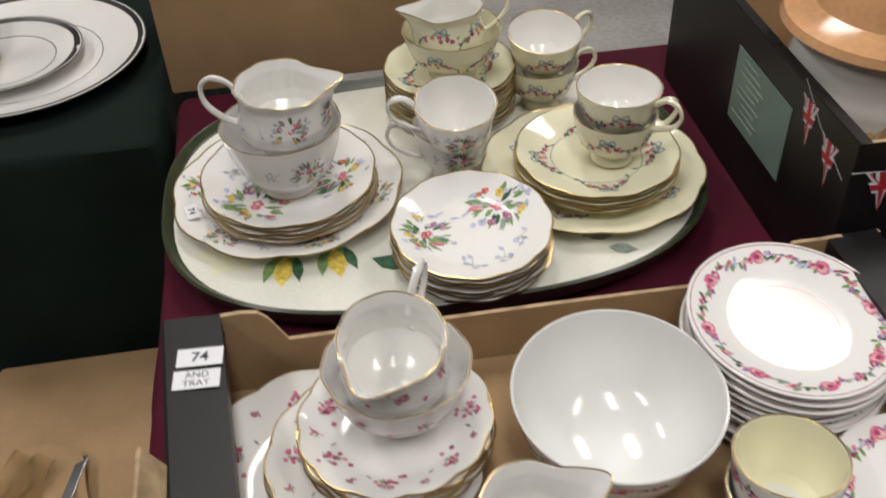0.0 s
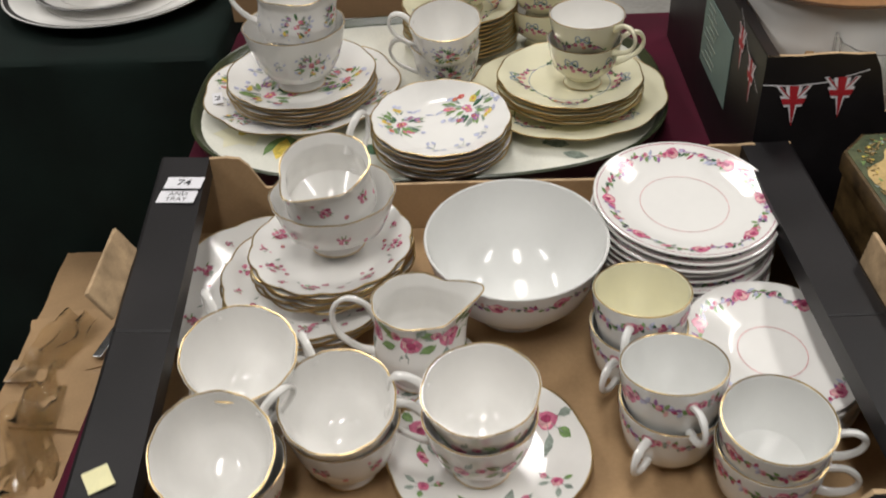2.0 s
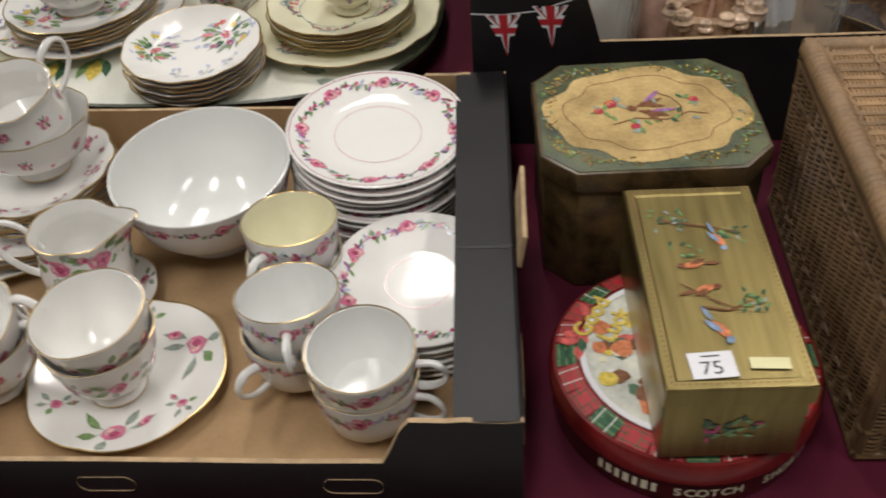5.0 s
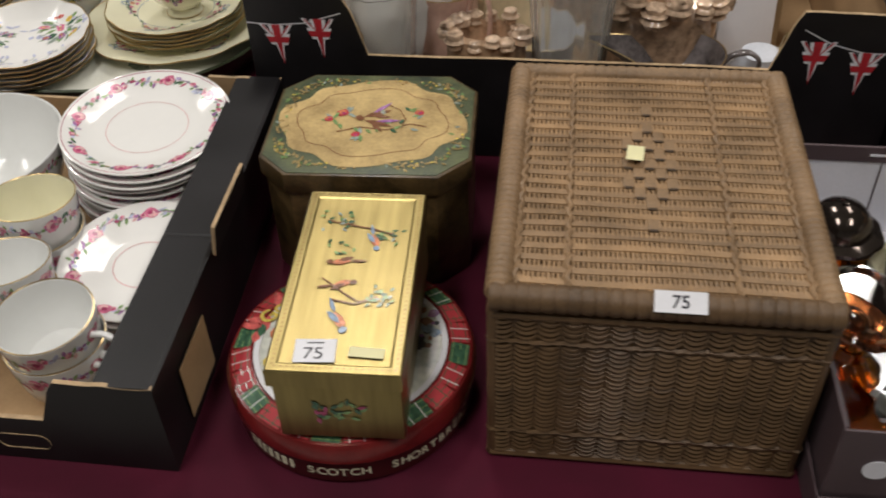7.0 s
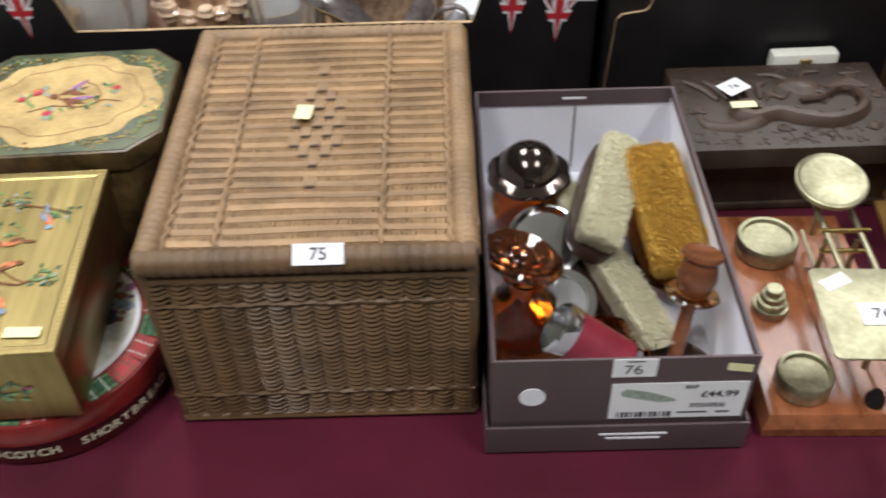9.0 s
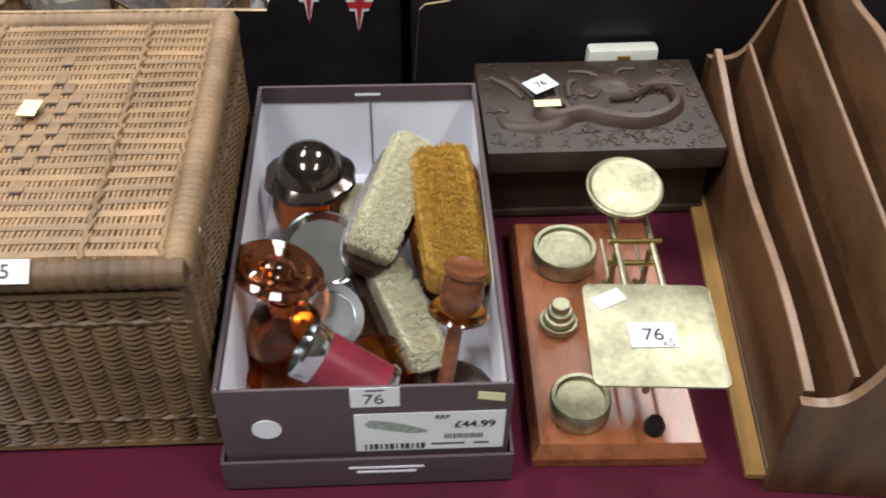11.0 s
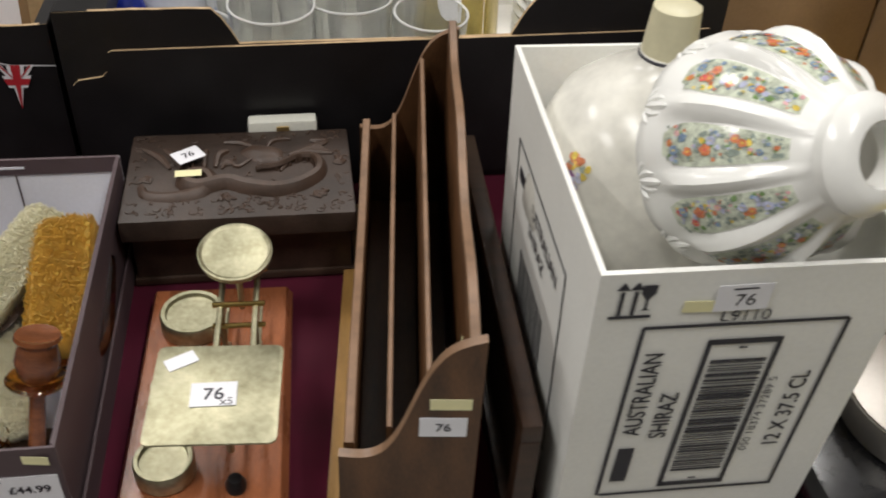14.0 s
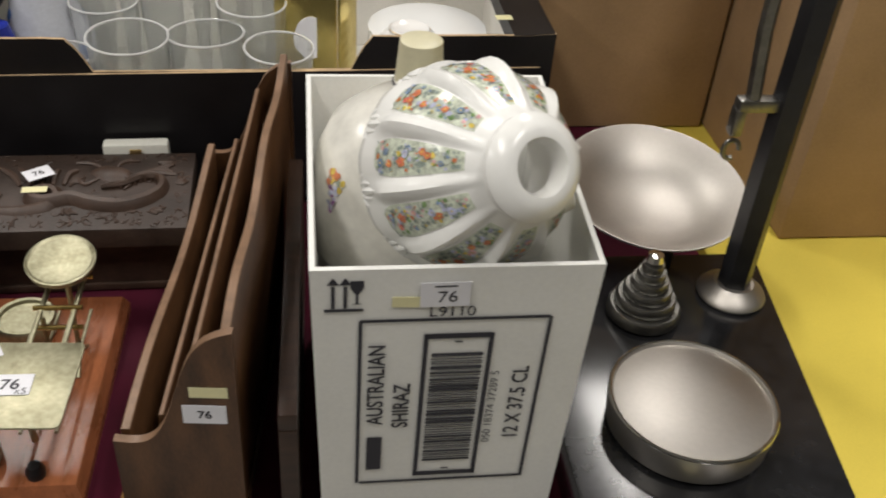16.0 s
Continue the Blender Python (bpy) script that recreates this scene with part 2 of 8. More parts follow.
def draped_table(name, x0, x1, y0, y1, z, mat, label, fall=0.7, waves=26):
    """A trestle table under a cloth that falls over its edges in shallow folds."""
    th = thing(name, label, "table", ((x0 + x1) / 2, (y0 + y1) / 2, 0))
    w, d = (x1 - x0) / 2, (y1 - y0) / 2
    bm = bmesh.new()
    n, r = 90, 0.012
    outline = []
    for cx, cy, a0 in ((w - r, d - r, 0), (-w + r, d - r, 90), (-w + r, -d + r, 180), (w - r, -d + r, 270)):
        for k in range(5):
            a = radians(a0 + 90 * k / 4)
            outline.append((cx + r * math.cos(a), cy + r * math.sin(a), math.cos(a), math.sin(a)))
    ring = []
    for i in range(len(outline)):
        p, q = outline[i], outline[(i + 1) % len(outline)]
        steps = max(1, int(math.dist(p[:2], q[:2]) / 0.03))
        for k in range(steps):
            f = k / steps
            ring.append(tuple(p[j] * (1 - f) + q[j] * f for j in range(4)))
    rows = []
    for k, (dz, out) in enumerate(((0, -0.006), (-0.0015, 0.0), (-0.006, 0.005), (-0.02, 0.007), (-fall * 0.4, 0.012), (-fall, 0.018))):
        row = []
        for i, (x, y, nx, ny) in enumerate(ring):
            s = i * 0.03
            o = out + (0 if k < 3 else 0.012 * (k - 2) / 3 * math.sin(s * waves + math.sin(s * 7)))
            row.append(bm.verts.new((x + nx * o, y + ny * o, z + dz)))
        rows.append(row)
    for a, b in zip(rows, rows[1:]):
        for i in range(len(a)):
            j = (i + 1) % len(a)
            bm.faces.new((a[i], a[j], b[j], b[i]))
    bm.faces.new(rows[0])
    part("cloth", bm, mat, th, smooth=True)
    for sx in (-1, 1):
        for sy in (-1, 1):
            part("leg", boxmesh((0.04, 0.04, z - 0.03), (sx * (w - 0.08), sy * (d - 0.08), (z - 0.03) / 2), 0.003), M["silver"], th, smooth=False)
    part("tabletop", boxmesh((2 * w - 0.01, 2 * d - 0.01, 0.024), (0, 0, z - 0.016), 0.002), M["board"], th, smooth=False)
    return th


draped_table("sale_table", 0.313, 2.372, 0.125, 1.10, TABLE, M["cloth"], "long table under a plain maroon cloth")
draped_table("display_table", -1.6, 0.285, 1.01, 1.75, TABLE, M["greencloth"], "table under a dark green cloth")
draped_table("end_table", 2.392, 3.6, -0.1, 1.2, TABLE - 0.0005, M["yellow"], "table under a bright yellow cloth")


# ---------------------------------------------------------------- cardboard crates
def crate(name, label, fl, fr, bl, br, z0, top, front, post, flange, inside=None, holes=True, drop=None, post_right=None):
    """An open fruit crate: low front and back between corner posts, end walls with folded flanges. Corners are outer plan points."""
    th = thing(name, label, "box", ((fl[0] + br[0]) / 2, (fl[1] + br[1]) / 2, z0))
    o = Vector((th.location.x, th.location.y))
    c = [Vector(p) - o for p in (fl, fr, br, bl)]
    h, t = top - z0, 0.004
    inside = inside or M["board"]

    def at(u, v):
        return (c[0] * (1 - u) + c[1] * u) * (1 - v) + (c[3] * (1 - u) + c[2] * u) * v

    wdt, dpt = (c[1] - c[0]).length, (c[3] - c[0]).length

    def long_wall(v, low, nm):
        """A wall along x whose top edge dips between the posts."""
        p, p2, dip = post / wdt, (post_right or post) / wdt, h - low
        us = [0, p, p + 0.012, p + 0.035, 1 - p2 - 0.035, 1 - p2 - 0.012, 1 - p2, 1]
        hs = [h, h, h - dip * 0.25, low, low, h - dip * 0.25, h, h]
        dense = [(us[i] + (us[i + 1] - us[i]) * k / 6, hs[i] + (hs[i + 1] - hs[i]) * k / 6) for i in range(7) for k in range(6)] + [(1, h)]
        bm = bmesh.new()
        inward = t / dpt if v < 0.5 else -t / dpt
        cols = []
        for u, hh in dense:
            hh += 0.0007 * math.sin(u * 190) + 0.0005 * math.sin(u * 83)
            a, b = at(u, v), at(u, v + inward)
            cols.append([bm.verts.new((*a, 0)), bm.verts.new((*a, hh)), bm.verts.new((*b, hh)), bm.verts.new((*b, 0))])
        for a, b in zip(cols, cols[1:]):
            for k, mi in ((0, 0), (1, 2), (2, 1), (3, 0)):
                f = bm.faces.new((a[k], b[k], b[(k + 1) % 4], a[(k + 1) % 4]))
                f.material_index = mi
        for cc in (cols[0], cols[-1]):
            bm.faces.new(cc)
        ob = part(nm, bm, [M["black"], inside, M["boardedge"]], th, smooth=False)
        return ob

    long_wall(0.0, front, "front_panel")
    long_wall(1.0, front + 0.01 if drop is None else drop, "back_panel")
    for u, sgn in ((0.0, 1), (1.0, -1)):
        bm = bmesh.new()
        tu, fu = sgn * t / wdt, sgn * flange / wdt
        e = 0.0095
        quads = [at(u, e), at(u + tu, e), at(u + tu, 1 - e), at(u, 1 - e)]
        lo = [bm.verts.new((*q, 0)) for q in quads]
        hi = [bm.verts.new((*q, h - 0.003)) for q in quads]
        for k in range(4):
            f = bm.faces.new((lo[k], lo[(k + 1) % 4], hi[(k + 1) % 4], hi[k]))
            f.material_index = 1 if k == 1 else 0
        bm.faces.new(hi)
        part("end_panel", bm, [M["black"], inside], th, smooth=False)
        # folded flange with a slack fold across it
        bm = bmesh.new()
        a0, a1 = u - sgn * 0.0008, u + fu
        vs = [0.001, 0.1, 0.25, 0.40, 0.405, 0.41, 0.55, 0.7, 0.85, 0.999]
        grid = []
        for v in vs:
            sag = -0.002 * math.sin(v * math.pi) - (0.0012 if v == 0.405 else 0)
            grid.append([bm.verts.new((*at(uu, v), h + sag + dz)) for uu, dz in ((a0, -0.006), (a0, 0.0), (a0 + (a1 - a0) * 0.06, 0.0015), (a0 + (a1 - a0) * 0.5, 0.0008), (a1, 0.0), (a1, -0.02))])
        for ga, gb in zip(grid, grid[1:]):
            for k in range(5):
                bm.faces.new((ga[k], ga[k + 1], gb[k + 1], gb[k]))
        ob = part("flange", bm, M["black"], th, smooth=False)
        mod = ob.modifiers.new("thick", "SOLIDIFY")
        mod.thickness, mod.offset = 0.0025, -1
    bm = bmesh.new()
    q = [at(0.008, 0.012), at(0.992, 0.012), at(0.992, 0.988), at(0.008, 0.988)]
    prism([tuple(p) for p in q], 0.0005, 0.0045, bm=bm)
    part("base_panel", bm, inside, th, smooth=False)
    if holes:
        for f in holes if isinstance(holes, (list, tuple)) else (0.2, 0.5, 0.8):
            p = at(f, -0.0015)
            bm = bmesh.new()
            ring = [bm.verts.new((p.x + (0.014 * (1 if math.cos(a) > 0 else -1) + 0.0075 * math.cos(a)), p.y, 0.022 + 0.0085 * math.sin(a))) for a in [2 * math.pi * k / 20 for k in range(20)]]
            inner = [bm.verts.new((v.co.x, v.co.y + 0.0022, v.co.z)) for v in ring]
            bm.faces.new(inner)
            for k in range(20):
                bm.faces.new((ring[k], ring[(k + 1) % 20], inner[(k + 1) % 20], inner[k]))
            part("hand_slot", bm, M["boardedge"], th, smooth=False)
    return th, at, h


tray74, at74, h74 = crate("fruit_crate", "black cardboard fruit crate with brown inside full of china", (0.372, 0.159), (0.970, 0.159), (0.338, 0.586), (0.957, 0.579), TABLE + 0.001, 0.846, 0.049, 0.075, 0.046)
crateA, atA, hA = crate("bunting_crate", "black cardboard crate printed with flag bunting, filled with pottery", (0.925, 0.592), (1.565, 0.592), (0.925, 1.02), (1.565, 1.02), TABLE + 0.001, 0.932, 0.119, 0.10, 0.012, holes=False)
M["palecard"] = material("white_lined_card", (0.76, 0.74, 0.69), 0.7, var=0.06, scale=14, fine=300)
crateB, atB, hB = crate("glass_crate", "black cardboard crate filled with drinking glasses", (1.575, 0.575), (2.21, 0.60), (1.575, 0.985), (2.21, 1.0), TABLE + 0.001, 0.952, 0.165, 0.138, 0.046, holes=False, inside=M["palecard"], post_right=0.195)

# outer layer of card on the glass crate's front, cut in a step at one end
loB = crateB.matrix_world.translation
bm = bmesh.new()
step = [(1.577, 0.760), (2.195, 0.760), (2.195, 0.9165), (1.621, 0.9150), (1.618, 0.913), (1.614, 0.894), (1.609, 0.889), (1.587, 0.886), (1.582, 0.881), (1.577, 0.806)]
fr = [bm.verts.new((x - loB.x, 0.571 + (x - 1.575) * 0.039 - loB.y, z - loB.z)) for x, z in step]
bk = [bm.verts.new((v.co.x, v.co.y + 0.003, v.co.z)) for v in fr]
bm.faces.new(fr)
bm.faces.new(bk[::-1])
for k in range(len(fr)):
    f = bm.faces.new((fr[k], fr[(k + 1) % len(fr)], bk[(k + 1) % len(fr)], bk[k]))
    f.material_index = 1 if k > 1 else 0
part("outer_panel", bm, [M["black"], M["boardedge"]], crateB, "outer black card with pale cut edge", smooth=False)


# torn hand-hole flaps standing up from the rims of the crate
for hx, hy, lean_, tint in ((0.968, 0.354, 8, "boardedge"), (0.350, 0.395, -28, "boardedge")):
    bm = boxmesh((0.004, 0.088, 0.032), (0, 0, 0.013), 0.0015)
    ob = part("hand_flap", bm, [M[tint], M["black"]], None, smooth=False)
    for pl in ob.data.polygons:
        pl.material_index = 1 if lean_ > 0 and pl.normal.x > 0.5 else 0
    ob.parent = tray74
    ob.matrix_basis = tray74.matrix_world.inverted() @ pose(hx, hy, 0.843, 0, lean_, 1)


# ---------------------------------------------------------------- flag bunting printed on the crate
def bunting(parent, origin, across, flags, string):
    """Printed pennants on a plane: origin and the two in-plane directions in metres."""
    o, ex = Vector(origin), Vector(across)
    nrm = Vector((ex.y, -ex.x, 0)) * 0.0006

    def put(bm, pts, lift):
        bm.faces.new([bm.verts.new(o + nrm * (1 + lift) + ex * u + Vector((0, 0, w))) for u, w in pts])

    bm = bmesh.new()
    for (u0, w0), (u1, w1) in zip(string, string[1:]):
        put(bm, [(u0, w0), (u1, w1), (u1, w1 - 0.0012), (u0, w0 - 0.0012)], 0)
    part("printed_string", bm, M["paper"], parent, smooth=False)
    for u, w, wd, ht, tw in flags:
        def q(a, b):
            return (u + wd * a * (1 - b * 0.98) + tw * b, w - ht * b)
        bm, bw = bmesh.new(), bmesh.new()
        put(bw, [q(-0.5, 0.0), q(-0.36, 0.0), q(0.1, 0.45), q(0.0, 0.55)], 0.3)
        put(bw, [q(0.36, 0.0), q(0.5, 0.0), q(0.02, 0.55), q(-0.1, 0.45)], 0.4)
        put(bw, [q(-0.24, 0.02), q(0.24, 0.02), q(0.3, 0.93), q(-0.3, 0.93)], 0.5)
        put(bw, [q(-0.5, 0.24), q(0.5, 0.24), q(0.5, 0.52), q(-0.5, 0.52)], 0.6)
        put(bm, [q(-0.13, 0.0), q(0.13, 0.0), q(0.35, 1.0), q(-0.35, 1.0)], 1.2)
        put(bm, [q(-0.5, 0.31), q(0.5, 0.31), q(0.5, 0.45), q(-0.5, 0.45)], 1.3)
        put(bm, [q(-0.42, 0.02), q(-0.37, 0.0), q(-0.1, 0.3), q(-0.15, 0.3)], 1.4)
        put(bm, [q(0.42, 0.02), q(0.37, 0.0), q(0.1, 0.3), q(0.15, 0.3)], 1.5)
        fl = part("printed_flag", bw, M["paper"], parent, smooth=False)
        part("red_cross", bm, M["redprint"], fl, smooth=False)


M["redprint"] = material("red_print", (0.42, 0.02, 0.03), 0.5, var=0.1, scale=60)
loA = crateA.matrix_world.translation
bunting(crateA, (0.925 - loA.x, 0.592 - loA.y, 0), (1, 0, 0), [(0.030, 0.150, 0.034, 0.044, 0.004), (0.074, 0.158, 0.034, 0.044, 0.003), (0.558, 0.152, 0.034, 0.046, -0.002), (0.604, 0.142, 0.034, 0.046, -0.003)], [(0.0, 0.152), (0.03, 0.150), (0.06, 0.153), (0.098, 0.165)])
bunting(crateA, (0.925 - loA.x, 0.592 - loA.y, 0), (1, 0, 0), [], [(0.543, 0.164), (0.57, 0.150), (0.60, 0.142), (0.64, 0.141)])
bunting(crateA, (0.925 - loA.x, 0.592 - loA.y, 0), (0, -1, 0), [(-0.084, 0.172, 0.030, 0.046, 0.006), (-0.040, 0.158, 0.030, 0.046, 0.006)], [(-0.10, 0.186), (-0.06, 0.160), (-0.01, 0.138)])
bm = boxmesh((0.0006, 0.125, 0.084), (0, 0, 0))
ob = part("paper_label", bm, material("faded_green_paper", (0.17, 0.24, 0.22), 0.6, var=0.1, scale=25), crateA, "faded green paper label", smooth=False)
ob.matrix_basis = pose(0.9242 - loA.x, 0.766 - loA.y, 0.854 - TABLE, 0, 0, 0)
for k in range(9):
    bar = part("print_bar", boxmesh((0.0004, 0.03 + 0.012 * (k % 3), 0.0022)), M["greyleaf"], crateA, smooth=False)
    bar.matrix_basis = pose(0.9236 - loA.x, 0.795 - 0.004 * (k % 4) - loA.y, 0.888 - TABLE - 0.008 * k)


# ---------------------------------------------------------------- cartons
def carton(name, label, x0, x1, y0, y1, z0, z1, tape=True, flap=False):
    """A closed brown carton: side panels, a top of two flaps that meet at a taped seam."""
    th = thing(name, label, "box", ((x0 + x1) / 2, (y0 + y1) / 2, z0))
    w, d, h = x1 - x0, y1 - y0, z1 - z0
    part("body", boxmesh((w, d, h - 0.006), (0, 0, (h - 0.006) / 2), 0.004), M["board"], th)
    for s in (-1, 1):
        part("top_flap", boxmesh((w - 0.002, d / 2 - 0.001, 0.005), (0, s * (d / 4 + 0.0005), h - 0.0025), 0.0012), M["board"], th)
    if tape:
        part("tape", boxmesh((w + 0.001, 0.05, 0.0006), (0, 0, h + 0.0004)), M["tape"], th, "brown packing tape", smooth=False)
        part("tape", boxmesh((0.05, 0.0006, 0.09), (0, -d / 2 - 0.0004, h - 0.05)), M["tape"], th, smooth=False)
    return th


M["tape"] = material("brown_tape", (0.33, 0.22, 0.12), 0.25, var=0.1, scale=30)
carton("carton", "plain brown cardboard carton behind the tea tray", 0.300, 0.625, 1.110, 1.45, TABLE + 0.0015, 1.06)
c2 = carton("carton", "tall brown cardboard carton with a white paper label", 2.215, 2.470, 0.755, 1.09, TABLE + 0.0015, 1.25)
carton("carton", "large brown cardboard carton on the yellow cloth", 2.475, 3.05, 0.500, 1.0, TABLE + 0.001, 1.30)
pl = part("paper_label", boxmesh((0.062, 0.0006, 0.05), (-0.06, -0.1684, 0.262)), M["paper"], c2, "white printed paper label", smooth=False)
for k in range(3):
    part("print_bar", boxmesh((0.045, 0.0004, 0.003), (-0.06, -0.1690, 0.245 + 0.008 * k)), M["ink"], c2, smooth=False)


# a closed, battered carton on the floor beside the table
def battered_carton():
    th = thing("battered_carton", "battered brown carton with torn flaps and loose clear tape", "carton", (0.155, 0.54, 0))
    top = 0.425
    part("carton_body", boxmesh((0.29, 0.90, top), (-0.010, 0, top / 2), 0.008), M["board"], th)
    r = random.Random(8)

    def sheet(name, x, y, z, w, d, rz, rx, ry, warp, mat, cut=0.0, thick=0.004):
        """A slightly buckled piece of board or tape, with one corner cut off."""
        bm = bmesh.new()
        n = 10
        s0 = r.uniform(0, 90)
        g = []
        for i in range(n + 1):
            row = []
            for j in range(n + 1):
                u, v = i / n - 0.5, j / n - 0.5
                k = max(0.0, u + v - (1 - cut)) if cut else 0.0
                row.append(bm.verts.new(((u - k / 2) * w, (v - k / 2) * d, warp * noise.noise((i * 0.35 + s0, j * 0.35, 0)))))
            g.append(row)
        for i in range(n):
            for j in range(n):
                bm.faces.new((g[i][j], g[i + 1][j], g[i + 1][j + 1], g[i][j + 1]))
        ob = part(name, bm, mat, th, smooth=True)
        ob.matrix_basis = pose(x, y, z, rx, ry, rz)
        md = ob.modifiers.new("thick", "SOLIDIFY")
        md.thickness = thick
        return ob

    # the four closing flaps and the torn layers on them
    sheet("flap", -0.012, 0.300, top + 0.008, 0.270, 0.260, 1, 1, 0, 0.006, M["board"])
    sheet("flap", -0.012, 0.030, top + 0.010, 0.272, 0.250, -1, -1.5, 1, 0.006, M["board"])
    sheet("flap", -0.012, -0.270, top + 0.008, 0.270, 0.330, 0.5, 1, 0, 0.008, M["board"])
    sheet("torn_layer", -0.004, 0.100, top + 0.020, 0.200, 0.100, -4, 2, 2, 0.005, M["board"], 0.25)
    sheet("torn_layer", 0.010, -0.060, top + 0.021, 0.180, 0.125, 3, -2, -3, 0.006, M["board"], 0.35)
    sheet("torn_layer", -0.050, -0.190, top + 0.021, 0.170, 0.090, -6, 3, 1, 0.006, M["board"], 0.5)
    sheet("torn_layer", -0.070, 0.215, top + 0.018, 0.130, 0.120, 12, 4, -4, 0.010, M["board"], 0.3)
    sheet("torn_layer", 0.030, -0.330, top + 0.020, 0.150, 0.110, 8, -3, 2, 0.006, M["board"], 0.4)
    # brown tape along the seams, loose clear tape crumpled over the edge
    sheet("tape", -0.012, 0.163, top + 0.017, 0.268, 0.042, 0, 0, 0, 0.003, M["tape"], 0, 0.0006)
    sheet("tape", -0.012, -0.112, top + 0.027, 0.262, 0.036, 2, 0, 0, 0.003, M["tape"], 0, 0.0006)
    for k in range(6):
        sheet("loose_tape", -0.088 + 0.012 * (k % 3), 0.190 - 0.085 * k, top + 0.032, 0.055, 0.130, 25 * (k % 3) - 20, 12 * (-1) ** k, 14, 0.028, M["cleartape"], 0, 0.0005)


M["cleartape"] = glassy("clear_tape", (0.93, 0.89, 0.80), 0.12, 1.3)
battered_carton()
bm = boxmesh((0.012, 0.075, 0.002), (0, 0, 0), 0.0005)
th = thing("steel_strip", "short bright metal strip lying on torn cartons", "metal strip", (0.137, 0.752, 0.452), -12)
part("strip", bm, M["silver"], th, smooth=False)
T0 = TABLE + 0.0015
ob = part("bare_patch", boxmesh((0.0006, 0.06, 0.055)), M["board"], tray74, "bare brown card where a label was torn off", smooth=False)
ob.matrix_basis = tray74.matrix_world.inverted() @ pose(0.9700, 0.232, 0.792, 0, 0, 1.5)


# ---------------------------------------------------------------- transfer-printed decoration
class Print:
    """Thin printed motifs laid on a surface of revolution or on a flat top. Places are (u, v) in metres on the surface."""
    KEYS = ("pink", "rose", "palepink", "red", "flyellow", "purple", "lilac", "leaf", "darkleaf", "greyleaf", "bow", "orange", "blue", "brownink", "gold", "white", "cream", "ink", "silver", "redprint", "panelgreen")

    def __init__(self, prof=None, side=1, lift=0.0003, z=0.0, seed=1):
        self.bm, self.side, self.lift, self.z = bmesh.new(), side, lift, z
        self.rnd = random.Random(seed)
        self.prof = prof
        self.a0 = self.s0 = self.turn = 0.0
        self.ou = self.ov = 0.0
        self.count = 0
        if prof:
            self.arc = [0.0]
            for p, q in zip(prof, prof[1:]):
                self.arc.append(self.arc[-1] + math.dist(p, q))

    def place(self, a=0.0, s=0.0, turn=0.0):
        """The next motifs start at angle a (degrees) and arc length s, turned by some degrees."""
        self.a0, self.s0, self.turn = radians(a), s, radians(turn)
        return self

    def spot(self, x, y, turn=0.0):
        self.ou, self.ov, self.turn = x, y, radians(turn)
        return self

    def map(self, u, v):
        lift = self.lift + (self.count % 40) * 0.000004
        c, s = math.cos(self.turn), math.sin(self.turn)
        u, v = u * c - v * s, u * s + v * c
        if not self.prof:
            return (self.ou + u, self.ov + v, self.z + lift)
        t = min(max(self.s0 + v, 0.0), self.arc[-1] - 1e-6)
        k = next(i for i in range(len(self.arc) - 1) if self.arc[i + 1] >= t)
        f = (t - self.arc[k]) / max(1e-9, self.arc[k + 1] - self.arc[k])
        (r0, z0), (r1, z1) = self.prof[k], self.prof[k + 1]
        r, z = r0 + (r1 - r0) * f, z0 + (z1 - z0) * f
        d = math.hypot(r1 - r0, z1 - z0) or 1
        nr, nz = self.side * (z1 - z0) / d, -self.side * (r1 - r0) / d
        a = self.a0 + u / max(r, 0.004)
        r += nr * lift
        return (r * math.cos(a), r * math.sin(a), z + nz * lift)

    def poly(self, pts, key, centre=None):
        self.count += 1
        vs = [self.bm.verts.new(self.map(*p)) for p in pts]
        mi = self.KEYS.index(key)
        if centre is None:
            centre = (sum(p[0] for p in pts) / len(pts), sum(p[1] for p in pts) / len(pts))
        m = self.bm.verts.new(self.map(*centre))
        for i in range(len(vs)):
            self.bm.faces.new((vs[i], vs[(i + 1) % len(vs)], m)).material_index = mi

    def blob(self, u, v, r, key, n=8, rough=0.25):
        self.poly([(u + r * (1 + self.rnd.uniform(-rough, rough)) * math.cos(2 * math.pi * k / n), v + r * (1 + self.rnd.uniform(-rough, rough)) * math.sin(2 * math.pi * k / n)) for k in range(n)], key, (u, v))

    def leaf(self, u, v, length, width, ang, key):
        c, s = math.cos(radians(ang)), math.sin(radians(ang))
        pts = [(0, 0), (0.3, 0.42), (0.6, 0.45), (1, 0), (0.6, -0.45), (0.3, -0.42)]
        self.poly([(u + length * p * c - width * q * s, v + length * p * s + width * q * c) for p, q in pts], key)

    def line(self, pts, width, key):
        mi = self.KEYS.index(key)
        prev = None
        for i, p in enumerate(pts):
            a, b = pts[max(0, i - 1)], pts[min(len(pts) - 1, i + 1)]
            d = math.dist(a, b) or 1
            nx, ny = -(b[1] - a[1]) / d * width / 2, (b[0] - a[0]) / d * width / 2
            cur = [self.bm.verts.new(self.map(p[0] + nx, p[1] + ny)), self.bm.verts.new(self.map(p[0] - nx, p[1] - ny))]
            if prev:
                self.bm.faces.new((prev[0], prev[1], cur[1], cur[0])).material_index = mi
            prev = cur

